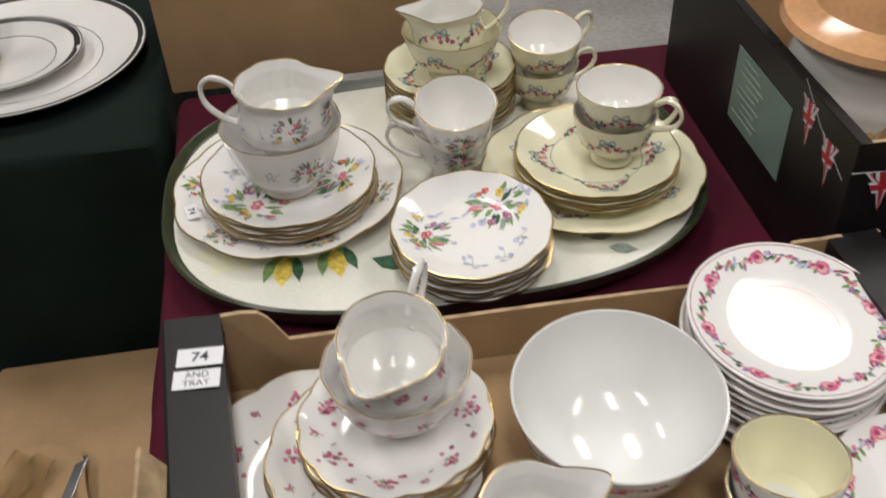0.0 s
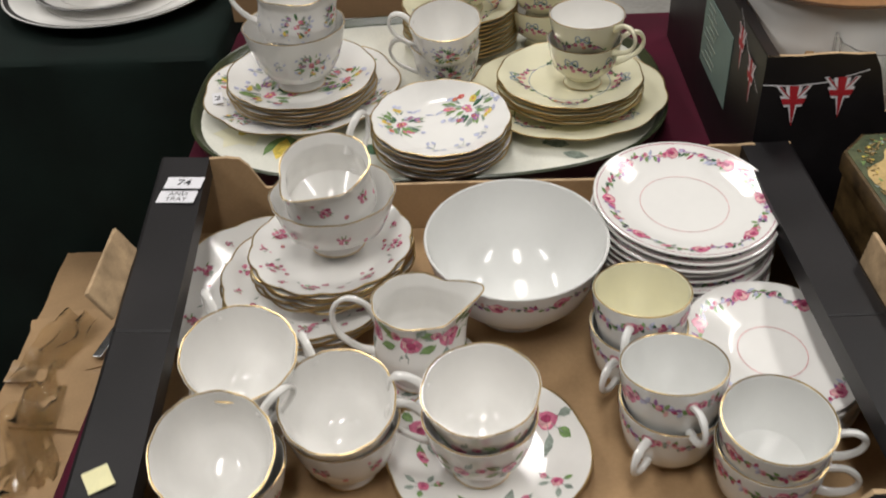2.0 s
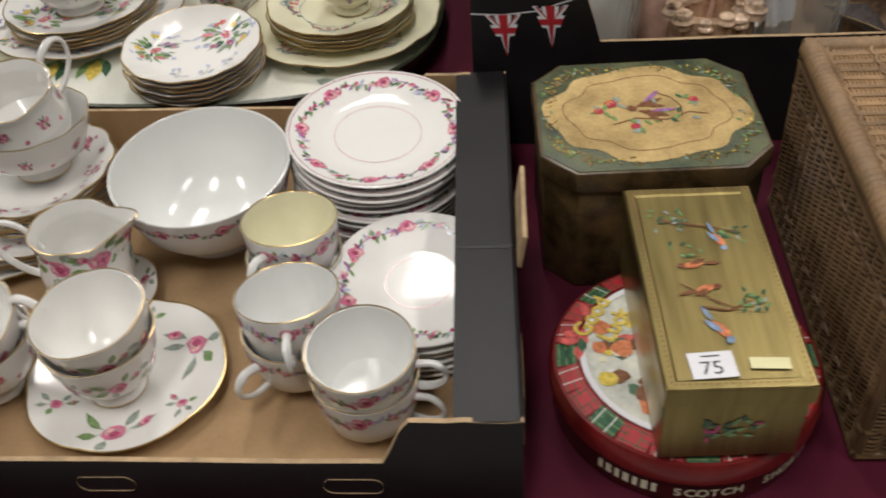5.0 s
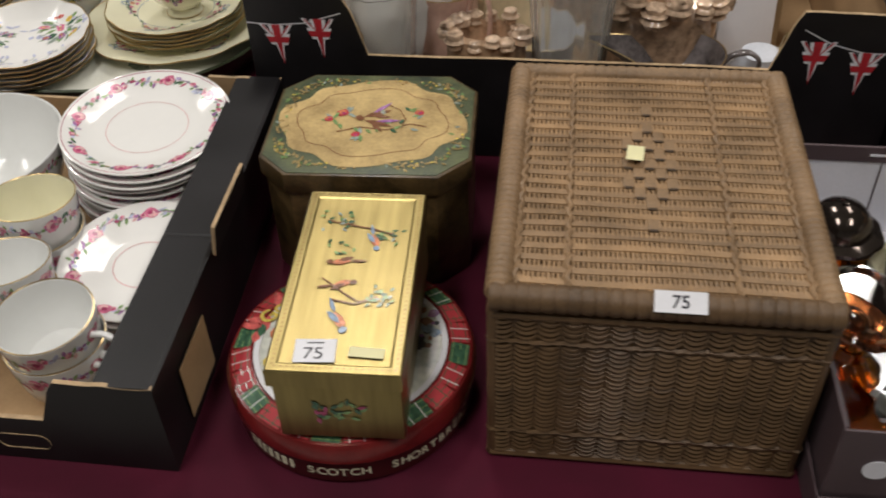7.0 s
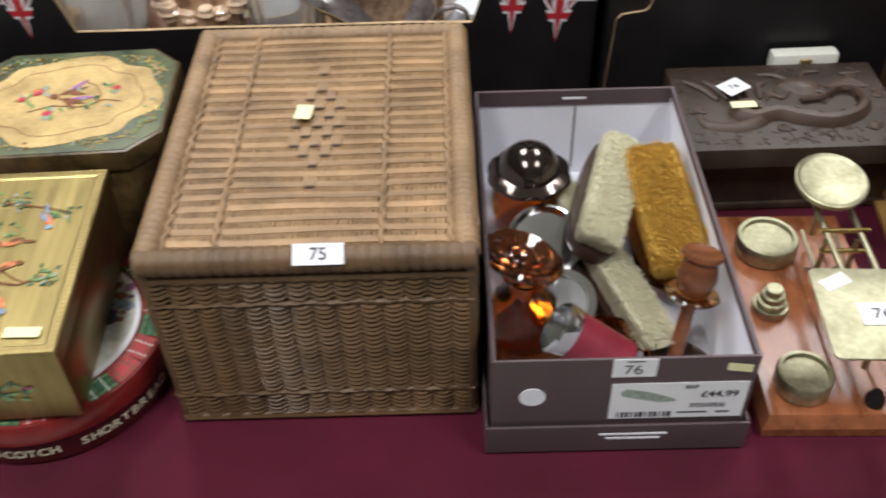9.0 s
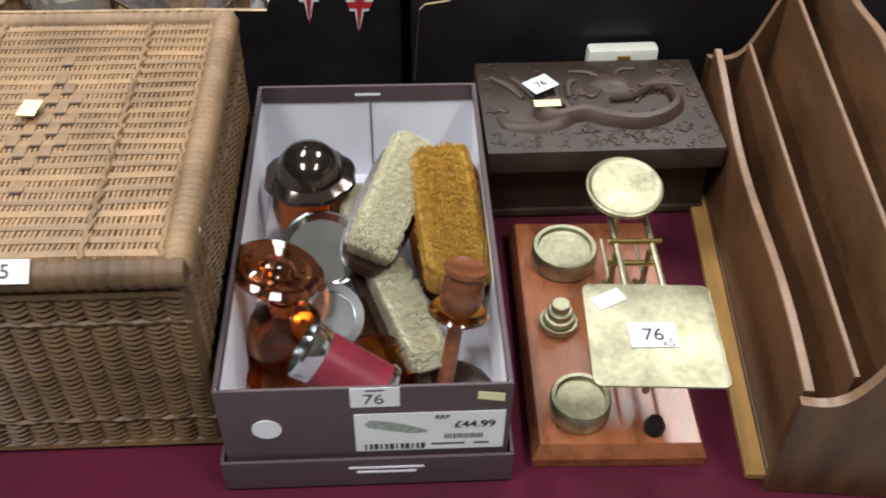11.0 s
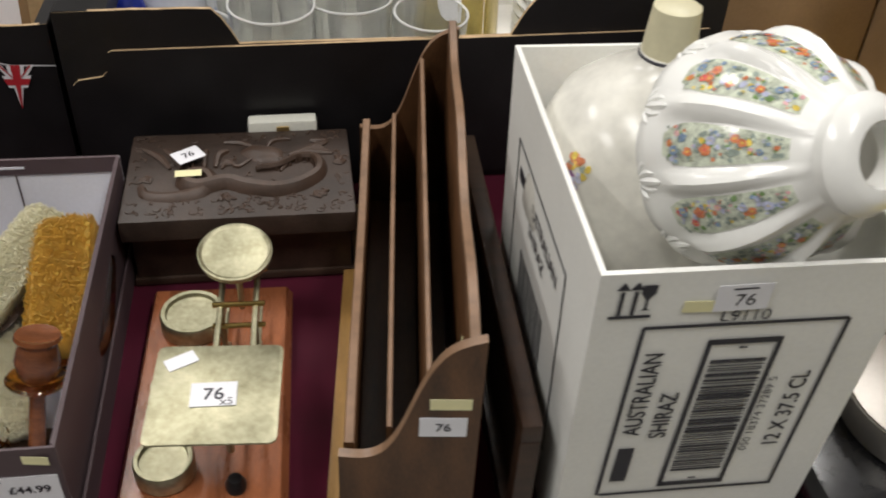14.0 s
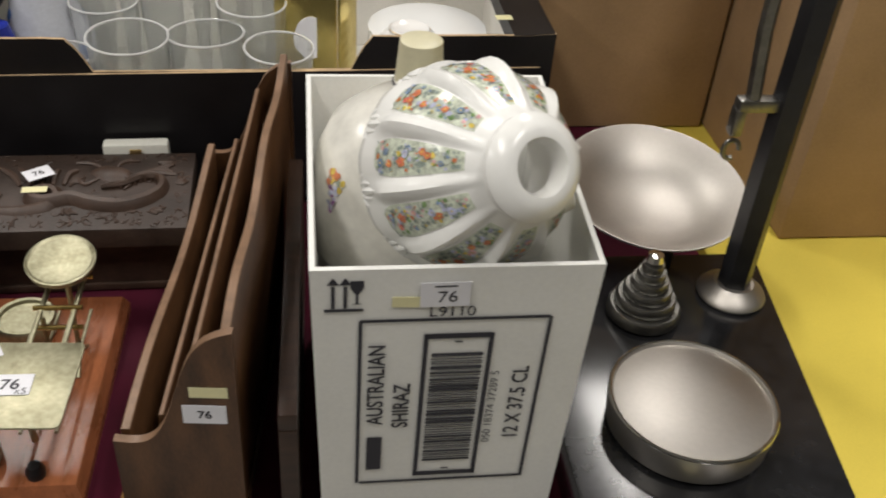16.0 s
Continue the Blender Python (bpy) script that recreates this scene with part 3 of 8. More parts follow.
    def flower(self, u, v, r, key, eye="flyellow", petals=5):
        a0 = self.rnd.uniform(0, 6)
        for k in range(petals):
            a = a0 + 2 * math.pi * k / petals
            self.blob(u + 0.55 * r * math.cos(a), v + 0.55 * r * math.sin(a), 0.5 * r, key, 6)
        self.lift += 0.00008
        self.blob(u, v, 0.26 * r, eye, 6)
        self.lift -= 0.00008

    def rose(self, u, v, r, dark="rose", light="pink", pale="palepink"):
        self.blob(u, v, r, light, 9, 0.18)
        self.lift += 0.00008
        self.blob(u - 0.15 * r, v + 0.2 * r, 0.62 * r, pale, 8, 0.2)
        self.lift += 0.00008
        self.blob(u + 0.1 * r, v - 0.05 * r, 0.42 * r, dark, 7, 0.3)
        self.lift -= 0.00016

    def bouquet(self, s=1.0):
        """Mixed garden flowers: pink and yellow heads, purple heads, lilac bells, green leaves."""
        r = self.rnd
        for k in range(26):
            a = r.uniform(0, 360)
            q = r.uniform(0.003, 0.010)
            self.leaf(q * s * math.cos(radians(a)), q * s * math.sin(radians(a)), r.uniform(0.005, 0.011) * s, 0.0028 * s, a, r.choice(("leaf", "leaf", "greyleaf", "darkleaf")))
        self.lift += 0.00008
        heads = ((0, 0, 0.0052, "pink"), (-0.007, 0.002, 0.0042, "purple"), (0.006, 0.004, 0.0044, "pink"), (0.002, -0.007, 0.004, "flyellow"), (-0.004, 0.008, 0.0036, "purple"), (0.009, -0.004, 0.0034, "red"), (-0.009, -0.005, 0.0034, "flyellow"))
        for u, v, rad, key in heads:
            for j in range(3):
                du, dv = r.uniform(-0.0024, 0.0024), r.uniform(-0.0024, 0.0024)
                self.flower((1.4 * u + du) * s, (1.4 * v + dv) * s, (0.60 - 0.10 * j) * rad * s, key if j < 2 else r.choice(("palepink", "rose", "lilac")), "flyellow" if key != "flyellow" else "orange")
        for k in range(14):
            a = r.uniform(0, 360)
            self.leaf(0.011 * s * math.cos(radians(a)), 0.011 * s * math.sin(radians(a)), r.uniform(0.004, 0.008) * s, 0.0014 * s, a + r.uniform(-30, 30), r.choice(("leaf", "greyleaf")))
        for k in range(9):
            a = r.uniform(0, 6.3)
            self.leaf(0.018 * s * math.cos(a), 0.018 * s * math.sin(a), 0.005 * s, 0.0030 * s, r.uniform(0, 360), "lilac")
        self.lift -= 0.00008

    def bells(self, s=1.0):
        for k in range(5):
            a = self.rnd.uniform(0, 6.3)
            u, v = 0.007 * s * math.cos(a), 0.007 * s * math.sin(a)
            self.line([(0, 0), (u, v)], 0.0005, "greyleaf")
            self.leaf(u, v, 0.0060 * s, 0.0036 * s, self.rnd.uniform(0, 360), "lilac")

    def ribbon(self, s=1.0):
        """A blue-grey bow with trailing sprays of small red flowers."""
        for sx in (-1, 1):
            loop = [(sx * 0.008 * s * math.sin(math.pi * k / 10), 0.0046 * s * math.sin(2 * math.pi * k / 10)) for k in range(11)]
            self.line(loop, 0.0015 * s, "bow")
            tail = [(sx * (0.001 + 0.003 * k) * s, (-0.002 * k + 0.0018 * math.sin(k * 1.3)) * s) for k in range(9)]
            self.line(tail, 0.0011 * s, "darkleaf")
            for k in range(2, 9):
                u, v = tail[k]
                self.leaf(u, v, 0.0055 * s, 0.0028 * s, self.rnd.uniform(0, 360), self.rnd.choice(("darkleaf", "leaf", "purple")))
        self.lift += 0.00008
        for u, v in ((0, -0.006), (-0.008, -0.008), (0.009, -0.008), (0.015, -0.011), (-0.016, -0.013), (0.002, -0.011)):
            self.flower(u * s, v * s, 0.0026 * s, self.rnd.choice(("rose", "pink", "orange")), "palepink")
        self.lift -= 0.00008

    def sprig(self, s=1.0):
        for k in range(12):
            a = self.rnd.uniform(0, 360)
            self.leaf(0.002 * s * math.cos(radians(a)), 0.002 * s * math.sin(radians(a)), self.rnd.uniform(0.003, 0.0075) * s, 0.0014 * s, a, self.rnd.choice(("greyleaf", "leaf")))
        self.lift += 0.00008
        for k in range(13):
            self.flower(self.rnd.gauss(0, 0.0032) * s, self.rnd.gauss(0, 0.0034) * s, 0.0017 * s, self.rnd.choice(("pink", "pink", "rose")), "palepink")
        self.lift -= 0.00008

    def moss_rose(self, s=1.0):
        for ang, ln in ((20, 0.017), (60, 0.014), (150, 0.018), (200, 0.014), (255, 0.013)):
            u, v = 0.011 * s * math.cos(radians(ang)), 0.008 * s * math.sin(radians(ang))
            self.leaf(u, v, ln * s, 0.0075 * s, ang, self.rnd.choice(("greyleaf", "leaf", "greyleaf")))
            self.line([(0, 0), (u * 1.6, v * 1.6)], 0.0006, "greyleaf")
        self.lift += 0.00008
        self.rose(0, 0, 0.0078 * s)
        self.rose(0.019 * s, 0.006 * s, 0.0042 * s)
        self.lift -= 0.00008

    def garland(self, s, r, n=8):
        """A ring of linked rose sprays at arc length s, where the radius is r."""
        for k in range(n):
            a = 360 * k / n
            self.place(a, s)
            step = 2 * math.pi * r / n
            self.line([(step * f / 10, 0.0022 * math.sin(f * 0.63)) for f in range(11)], 0.0008, "purple")
            for f in range(1, 24):
                u = step * f / 24
                self.leaf(u, 0.0022 * math.sin(f * 0.26) + self.rnd.uniform(-0.001, 0.001), self.rnd.uniform(0.0045, 0.0085), 0.0036, self.rnd.uniform(0, 360), self.rnd.choice(("leaf", "greyleaf", "lilac", "purple", "leaf", "darkleaf", "palepink", "rose")))
            self.lift += 0.00008
            self.rose(0, 0, 0.0066)
            self.rose(0.007, 0.002, 0.0032)
            self.rose(step * 0.5, -0.001, 0.003)
            self.lift -= 0.00008

    def finish(self, parent, name="printed_decoration", label=""):
        return tagged(part(name, self.bm, [M[k] for k in self.KEYS], parent, label), kind="stuff")


# ---------------------------------------------------------------- china
def plate_profiles(r, h, well=0.62):
    top = [(r * 0.985, h + 0.0009), (r * 0.9, h * 0.80 + 0.0012), (r * (well + 0.06), 0.0062), (r * well, 0.0048), (r * well * 0.9, 0.0042), (0, 0.0040)]
    under = [(0, 0.0015), (r * 0.5, 0.0015), (r * 0.515, 0.0), (r * 0.545, 0.0), (r * 0.57, 0.0022), (r * 0.9, h * 0.80 - 0.0018), (r * 0.985, h - 0.0015), (r, h - 0.0002)]
    return under + top, top


def gilt(parent, r, z, wave=0.0, lobes=0, mat="gold", width=0.0010, squash=1.0, name="gilt_rim"):
    n = 96
    pts = []
    for k in range(n):
        a = 2 * math.pi * k / n
        q = r * (1 + (wave * (abs(math.sin(lobes * a / 2)) - 0.5) * 2 if lobes else 0))
        pts.append((q * math.cos(a), q * math.sin(a) * squash, z))
    part(name, sweep(pts, width, 6, closed=True), M[mat], parent)


def plate(r, h=0.016, style="plain", body="white", wave=0.0, lobes=0, rim="gold", label="", name="plate", loc=(0, 0, 0), rz=0, rx=0, ry=0, group="", well=0.62, seed=1):
    th = thing(name, label, "plate" if name != "saucer" else "saucer", loc, rz, group, rx, ry)
    full, top = plate_profiles(r, h, well)
    part("body", lathe(full, 96, wave, lobes), M[body], th)
    gilt(th, r * 0.997, h + 0.0002, wave * 0.99, lobes, rim)
    p = Print(top, side=1, seed=seed)
    if style == "bouquet":
        p.place(35, r * 0.44).bouquet(r * 24)
        p.place(165, r * 0.42).bouquet(r * 20)
        for a in (250, 290, 330):
            p.place(a, r * 0.4).bells(r * 17)
    elif style == "bouquet_rim":
        for a in (20, 75, 140, 200, 262, 318):
            p.place(a, r * 0.2).bouquet(1.15)
            p.place(a + 28, r * 0.22).bells(0.9)
    elif style == "ribbon":
        for k, a in enumerate((20, 110, 200, 290)):
            p.place(a, r * 0.22, 180).ribbon(1.1)
        p.place(0, r * 0.44)
        p.line([(2 * math.pi * k / 60 * r * 0.55, 0) for k in range(61)], 0.0008, "bow")
    elif style == "sprig":
        for k in range(7):
            p.place(51.4 * k, r * 0.24).sprig(1.15)
            p.place(51.4 * k + 26, r * 0.16).sprig(0.55)
            p.place(51.4 * k + 13, r * 0.36).flower(0, 0, 0.0022, "rose")
            p.place(51.4 * k + 38, r * 0.30).leaf(0, 0, 0.007, 0.002, 40 * k, "greyleaf")
    elif style == "roses":
        p.garland(r * 0.15, r * 0.85)
        for s, key in ((r * 0.52, "palepink"), (0.0012, "rose")):
            p.place(0, s)
            p.line([(2 * math.pi * k / 72 * (r - s), 0) for k in range(73)], 0.0006, key)
    elif style == "saucer_roses":
        p.garland(r * 0.16, r * 0.84, 7)
        p.place(0, r * 0.62)
        p.line([(2 * math.pi * k / 60 * r * 0.4, 0) for k in range(61)], 0.0008, "palepink")
    elif style == "moss":
        for a in (15, 135, 255):
            p.place(a, r * 0.26).moss_rose(1.2)
            p.place(a + 56, r * 0.26, 60).moss_rose(0.65)
    elif style == "bands":
        for s, w in ((0.005, 0.008), (r * 0.36, 0.0012)):
            p.place(0, s)
            p.line([(2 * math.pi * k / 90 * (r - s), 0) for k in range(91)], w, "silver")
    if p.bm.verts:
        p.finish(th)
    else:
        p.bm.free()
    return th


def cup_profile(R, H, f, shape):
    if shape == "foot":      # pedestal foot, rounded bowl, flared lip
        out = [(f * 0.86, 0.0015), (f * 0.94, 0), (f, 0.0008), (f * 0.93, 0.005), (f * 0.80, 0.009), (f * 0.95, 0.0125), (R * 0.66, 0.018), (R * 0.80, H * 0.42), (R * 0.90, H * 0.66), (R * 0.965, H * 0.88), (R, H)]
    elif shape == "low":     # plain straight-sided breakfast cup
        out = [(f * 0.9, 0.0012), (f * 0.96, 0), (f, 0.001), (f * 1.02, 0.004), (R * 0.72, 0.0085), (R * 0.84, H * 0.28), (R * 0.92, H * 0.52), (R * 0.97, H * 0.78), (R, H)]
    elif shape == "bowl":    # deep serving bowl
        out = [(f * 0.92, 0.001), (f * 0.97, 0), (f, 0.001), (f * 1.0, 0.006), (R * 0.70, 0.022), (R * 0.84, H * 0.45), (R * 0.93, H * 0.7), (R * 0.98, H * 0.92), (R, H)]
    else:                    # belly: creamer
        out = [(f * 0.9, 0.0012), (f * 0.96, 0), (f, 0.001), (f * 0.98, 0.005), (f * 1.12, 0.012), (R * 1.02, H * 0.34), (R * 1.03, H * 0.5), (R * 0.95, H * 0.72), (R * 0.93, H * 0.86), (R, H)]
    t = 0.0022
    inn = [(max(0.001, r - t), max(z, 0.0055) + (0.0002 if i else 0)) for i, (r, z) in enumerate(out) if z > 0.008][::-1]
    inn[0] = (R - t, H - 0.0002)
    return [(0, 0.0025)] + out + inn + [(inn[-1][0] * 0.6, 0.0075), (0, 0.0068)], out


def handle_mesh(R, H, style, bm=None):
    if style == "scroll":
        c = [(R * 0.93, 0, H * 0.86), (R + 0.010, 0, H * 1.02), (R + 0.022, 0, H * 0.98), (R + 0.027, 0, H * 0.78), (R + 0.020, 0, H * 0.56), (R + 0.004, 0, H * 0.42), (R * 0.80, 0, H * 0.36)]
    elif style == "high":
        c = [(R * 0.86, 0, H * 0.74), (R + 0.004, 0, H * 1.02), (R + 0.020, 0, H * 1.12), (R + 0.031, 0, H * 0.98), (R + 0.029, 0, H * 0.70), (R + 0.014, 0, H * 0.46), (R * 0.94, 0, H * 0.36)]
    else:
        c = [(R * 0.94, 0, H * 0.78), (R + 0.012, 0, H * 0.84), (R + 0.021, 0, H * 0.70), (R + 0.019, 0, H * 0.50), (R + 0.008, 0, H * 0.36), (R * 0.86, 0, H * 0.34)]
    pts = spline(c, 6)
    n = len(pts)
    rad = [0.0019 + 0.0012 * abs(1 - 2 * i / (n - 1)) + 0.0005 * math.exp(-((i / (n - 1) - 0.28) / 0.06) ** 2) for i in range(n)]
    return sweep(pts, rad, 8, bm, flat=1.25)


def cup(R=0.042, H=0.066, f=0.024, shape="foot", style="bouquet", body="white", handle="scroll", name="teacup", label="", loc=(0, 0, 0), rz=0, rx=0, ry=0, spout=0.0, wave=0.0, lobes=0, group="", seed=2, category="cup", inner=None):
    th = thing(name, label, category, loc, rz, group, rx, ry)
    full, out = cup_profile(R, H, f, shape)
    if spout:
        full = [(p[0] + (q[0] - p[0]) * k / 4, p[1] + (q[1] - p[1]) * k / 4) for p, q in zip(full, full[1:]) for k in range(4)] + full[-1:]
    bm = lathe(full, 64, wave, lobes)

    def pull(v):
        if spout and v.z > H * 0.3:
            a = abs(math.atan2(v.y, -v.x))
            k = math.exp(-(a / 0.5) ** 2) * ((v.z / H - 0.3) / 0.7) ** 2
            side = math.exp(-((a - 0.9) / 0.35) ** 2) * ((v.z / H - 0.3) / 0.7) ** 3
            return Vector((v.x - spout * k, v.y * (1 - 0.12 * k), v.z + 0.006 * k - 0.004 * side))
        return v

    for v in bm.verts:
        v.co = pull(v.co.copy())
    ob = part("body", bm, [M[body], M[inner or body]], th)
    if inner:
        for pl in ob.data.polygons:
            c = pl.center
            if c.x * pl.normal.x + c.y * pl.normal.y < 0 and c.z > 0.008:
                pl.material_index = 1
    n = 80
    rim = []
    for k in range(n):
        a = 2 * math.pi * k / n
        q = (R - 0.001) * (1 + (wave * (abs(math.sin(lobes * a / 2)) - 0.5) * 2 if lobes else 0))
        rim.append(pull(Vector((q * math.cos(a), q * math.sin(a), H + 0.0001))))
    part("gilt_rim" if style != "bowl_roses" else "rim", sweep(rim, 0.0007, 6, closed=True), M["gold" if style != "bowl_roses" else body], th)
    if shape != "bowl":
        gilt(th, f * 0.99, 0.0012, 0, 0, "gold", 0.0006, name="gilt_foot")
    if handle:
        part("handle", handle_mesh(R, H, handle), M[body], th)
    p = Print(out, side=1, seed=seed)
    top = p.arc[-1]
    if style == "bouquet":
        for a, s in ((-75, 1.05), (-15, 0.7), (105, 0.95), (165, 0.7)):
            p.place(a, top * 0.66).bouquet(s)
            p.place(a + 42, top * 0.62).bells(0.9)
            p.place(a - 40, top * 0.68).bells(0.8)
    elif style == "ribbon":
        for a in (-125, -55, 55, 125):
            p.place(a, top * 0.80).ribbon(0.95)
    elif style == "sprig":
        for a in (-150, -95, -40, 40, 95, 150):
            p.place(a, top * 0.74).sprig(0.9)
            p.place(a + 25, top * 0.62).flower(0, 0, 0.0024, "pink")
    elif style == "roses":
        p.garland(top - 0.012, R * 0.97, 5)
    elif style == "bowl_roses":
        p.garland(top - 0.014, R * 0.98, 9)
    elif style == "moss":
        for a in (-110, 20, 75, 130, 185):
            p.place(a, top * (0.80 if handle == "high" else 0.66)).moss_rose(1.15 if handle == "high" else 0.8)
    for v in p.bm.verts:
        v.co = pull(v.co.copy())
    if p.bm.verts:
        p.finish(th)
    else:
        p.bm.free()
    return th


def again(src, loc, rz=0, rx=0, ry=0):
    return copy_thing(src, pose(*loc, rx, ry) @ pose(0, 0, 0, 0, 0, rz))


def stack(src, x, y, z, n, step, spread=0.0012, lean=(0, 0), rx=0, ry=0, seed=5):
    """n more of a plate under and over one another, the given one on top."""
    r = random.Random(seed)
    src.matrix_world = pose(x, y, z + step * (n - 1), rx, ry) @ pose(0, 0, 0, 0, 0, src["turned"] if "turned" in src else 0)
    for k in range(n - 1):
        again(src, (x + r.uniform(-spread, spread) + lean[0] * k, y + r.uniform(-spread, spread) + lean[1] * k, z + step * k), r.uniform(0, 360), rx, ry)


FLOOR = TABLE + 0.0065          # inside the crate
# --- crate 74: plates with pink sprigs, at the back
big = plate(0.105, 0.016, "sprig", wave=0.018, lobes=12, label="large white scalloped plate with pink sprigs and gilt rim", group="pink sprig china", loc=(0.457, 0.466, FLOOR + 0.003), rx=4, seed=3)
cake = plate(0.0845, 0.014, "sprig", wave=0.018, lobes=12, label="white scalloped tea plate with pink sprigs and gilt rim", group="pink sprig china", seed=4)
for k in range(3):
    (again(cake, (0.496, 0.463, FLOOR + 0.006 + 0.005 * k), 40 * k, 3) if k else None)
cake.matrix_world = pose(0.497, 0.463, FLOOR + 0.0215, 3, 1, 15)
sauc = plate(0.0745, 0.016, "sprig", wave=0.02, lobes=12, name="saucer", label="white scalloped saucer with pink sprigs and gilt rim", group="pink sprig china", seed=5)
stack(sauc, 0.516, 0.472, FLOOR + 0.0275, 6, 0.0042, rx=0, ry=-2)
cup(0.0565, 0.056, 0.025, "foot", "sprig", handle=None, name="sugar_bowl", category="bowl", label="white sugar bowl with pink sprigs holding a creamer", loc=(0.521, 0.481, FLOOR + 0.0570), rz=20, rx=-2, wave=0.012, lobes=10)
cup(0.040, 0.070, 0.022, "belly", "sprig", handle="high", name="creamer", category="jug", label="white creamer with pink sprigs nested in a bowl", loc=(0.519, 0.488, FLOOR + 0.0800), rz=62, rx=11, spout=0.018, wave=0.012, lobes=8)
# --- cups with pink sprigs, at the front left
tea = cup(0.0440, 0.060, 0.022, "foot", "sprig", name="teacup", label="white footed teacup with pink sprigs and gilt rim", group="pink sprig china", loc=(0.544, 0.262, FLOOR), rz=100, wave=0.008, lobes=12)
for loc, rz, rx, ry in (((0.5432, 0.2710, FLOOR + 0.0265), 118, 15, 0), ((0.4635, 0.2205, FLOOR), 70, 0, 0), ((0.4600, 0.2300, FLOOR + 0.0370), 45, 25, 3), ((0.466, 0.300, FLOOR), 120, 0, 0), ((0.4655, 0.2990, FLOOR + 0.0470), 122, 12, 4)):
    again(tea, loc, rz, rx, ry)
# --- moss rose pieces
plate(0.0795, 0.013, "moss", wave=0.015, lobes=6, name="saucer", label="white saucer printed with moss roses, two cups on it", loc=(0.6526, 0.2677, FLOOR), rz=20)
mc = cup(0.0438, 0.062, 0.023, "foot", "moss", name="teacup", label="white teacup printed with moss roses, gilt rim", group="moss rose cups", loc=(0.647, 0.258, FLOOR + 0.0055), rz=172, wave=0.012, lobes=6)
again(mc, (0.6510, 0.2610, FLOOR + 0.0320), 166, 5, -3)
plate(0.050, 0.014, "moss", wave=0.015, lobes=6, name="saucer", label="small white saucer under the moss rose creamer", loc=(0.602, 0.358, FLOOR), rz=80)
cup(0.037, 0.081, 0.027, "belly", "moss", handle="high", name="creamer", category="jug", label="white creamer printed with moss roses and gilt rim", loc=(0.598, 0.362, FLOOR + 0.0055), rz=187, spout=0.020, wave=0.014, lobes=8)
# --- the large bowl, and the rose-bordered service
cup(0.0818, 0.0825, 0.041, "bowl", "bowl_roses", body="white2", handle=None, name="serving_bowl", category="bowl", label="large deep white bowl with a rose garland under the rim", loc=(0.6840, 0.4560, FLOOR), rz=15, rx=4)
rp = plate(0.083, 0.013, "roses", body="white", rim="white", label="white tea plate with a border of pink roses", group="rose border china", seed=7, well=0.64)
stack(rp, 0.8400, 0.4960, FLOOR, 11, 0.0075, 0.0030, rx=4, ry=2)
rs = plate(0.0735, 0.012, "saucer_roses", rim="white", name="saucer", label="white saucer with a border of pink roses", group="rose border china", seed=8, well=0.5)
stack(rs, 0.8860, 0.3400, FLOOR, 6, 0.0072, 0.002, rx=4, ry=2)
rc = cup(0.0405, 0.056, 0.021, "low", "roses", body="white2", handle="ring", name="teacup", label="plain white cup with a rose garland under the rim", group="rose border china", loc=(0.793, 0.278, FLOOR), rz=-125, seed=9)
for loc, rz, rx, ry in (((0.7940, 0.2755, FLOOR + 0.0300), -80, -9, -2), ((0.7805, 0.362, FLOOR), -125, 0, 0), ((0.8550, 0.2310, FLOOR), -20, 0, 0)):
    again(rc, loc, rz, rx, ry)
again(rc, (0.8546, 0.2325, FLOOR + 0.0285), -8, 4, 0)
cup(0.0400, 0.056, 0.021, "low", "roses", body="white2", inner="cream", handle="ring", name="teacup", label="white cup with a cream inside and rose garland", group="rose border china", loc=(0.7810, 0.3605, FLOOR + 0.0335), rz=-112, rx=-5)


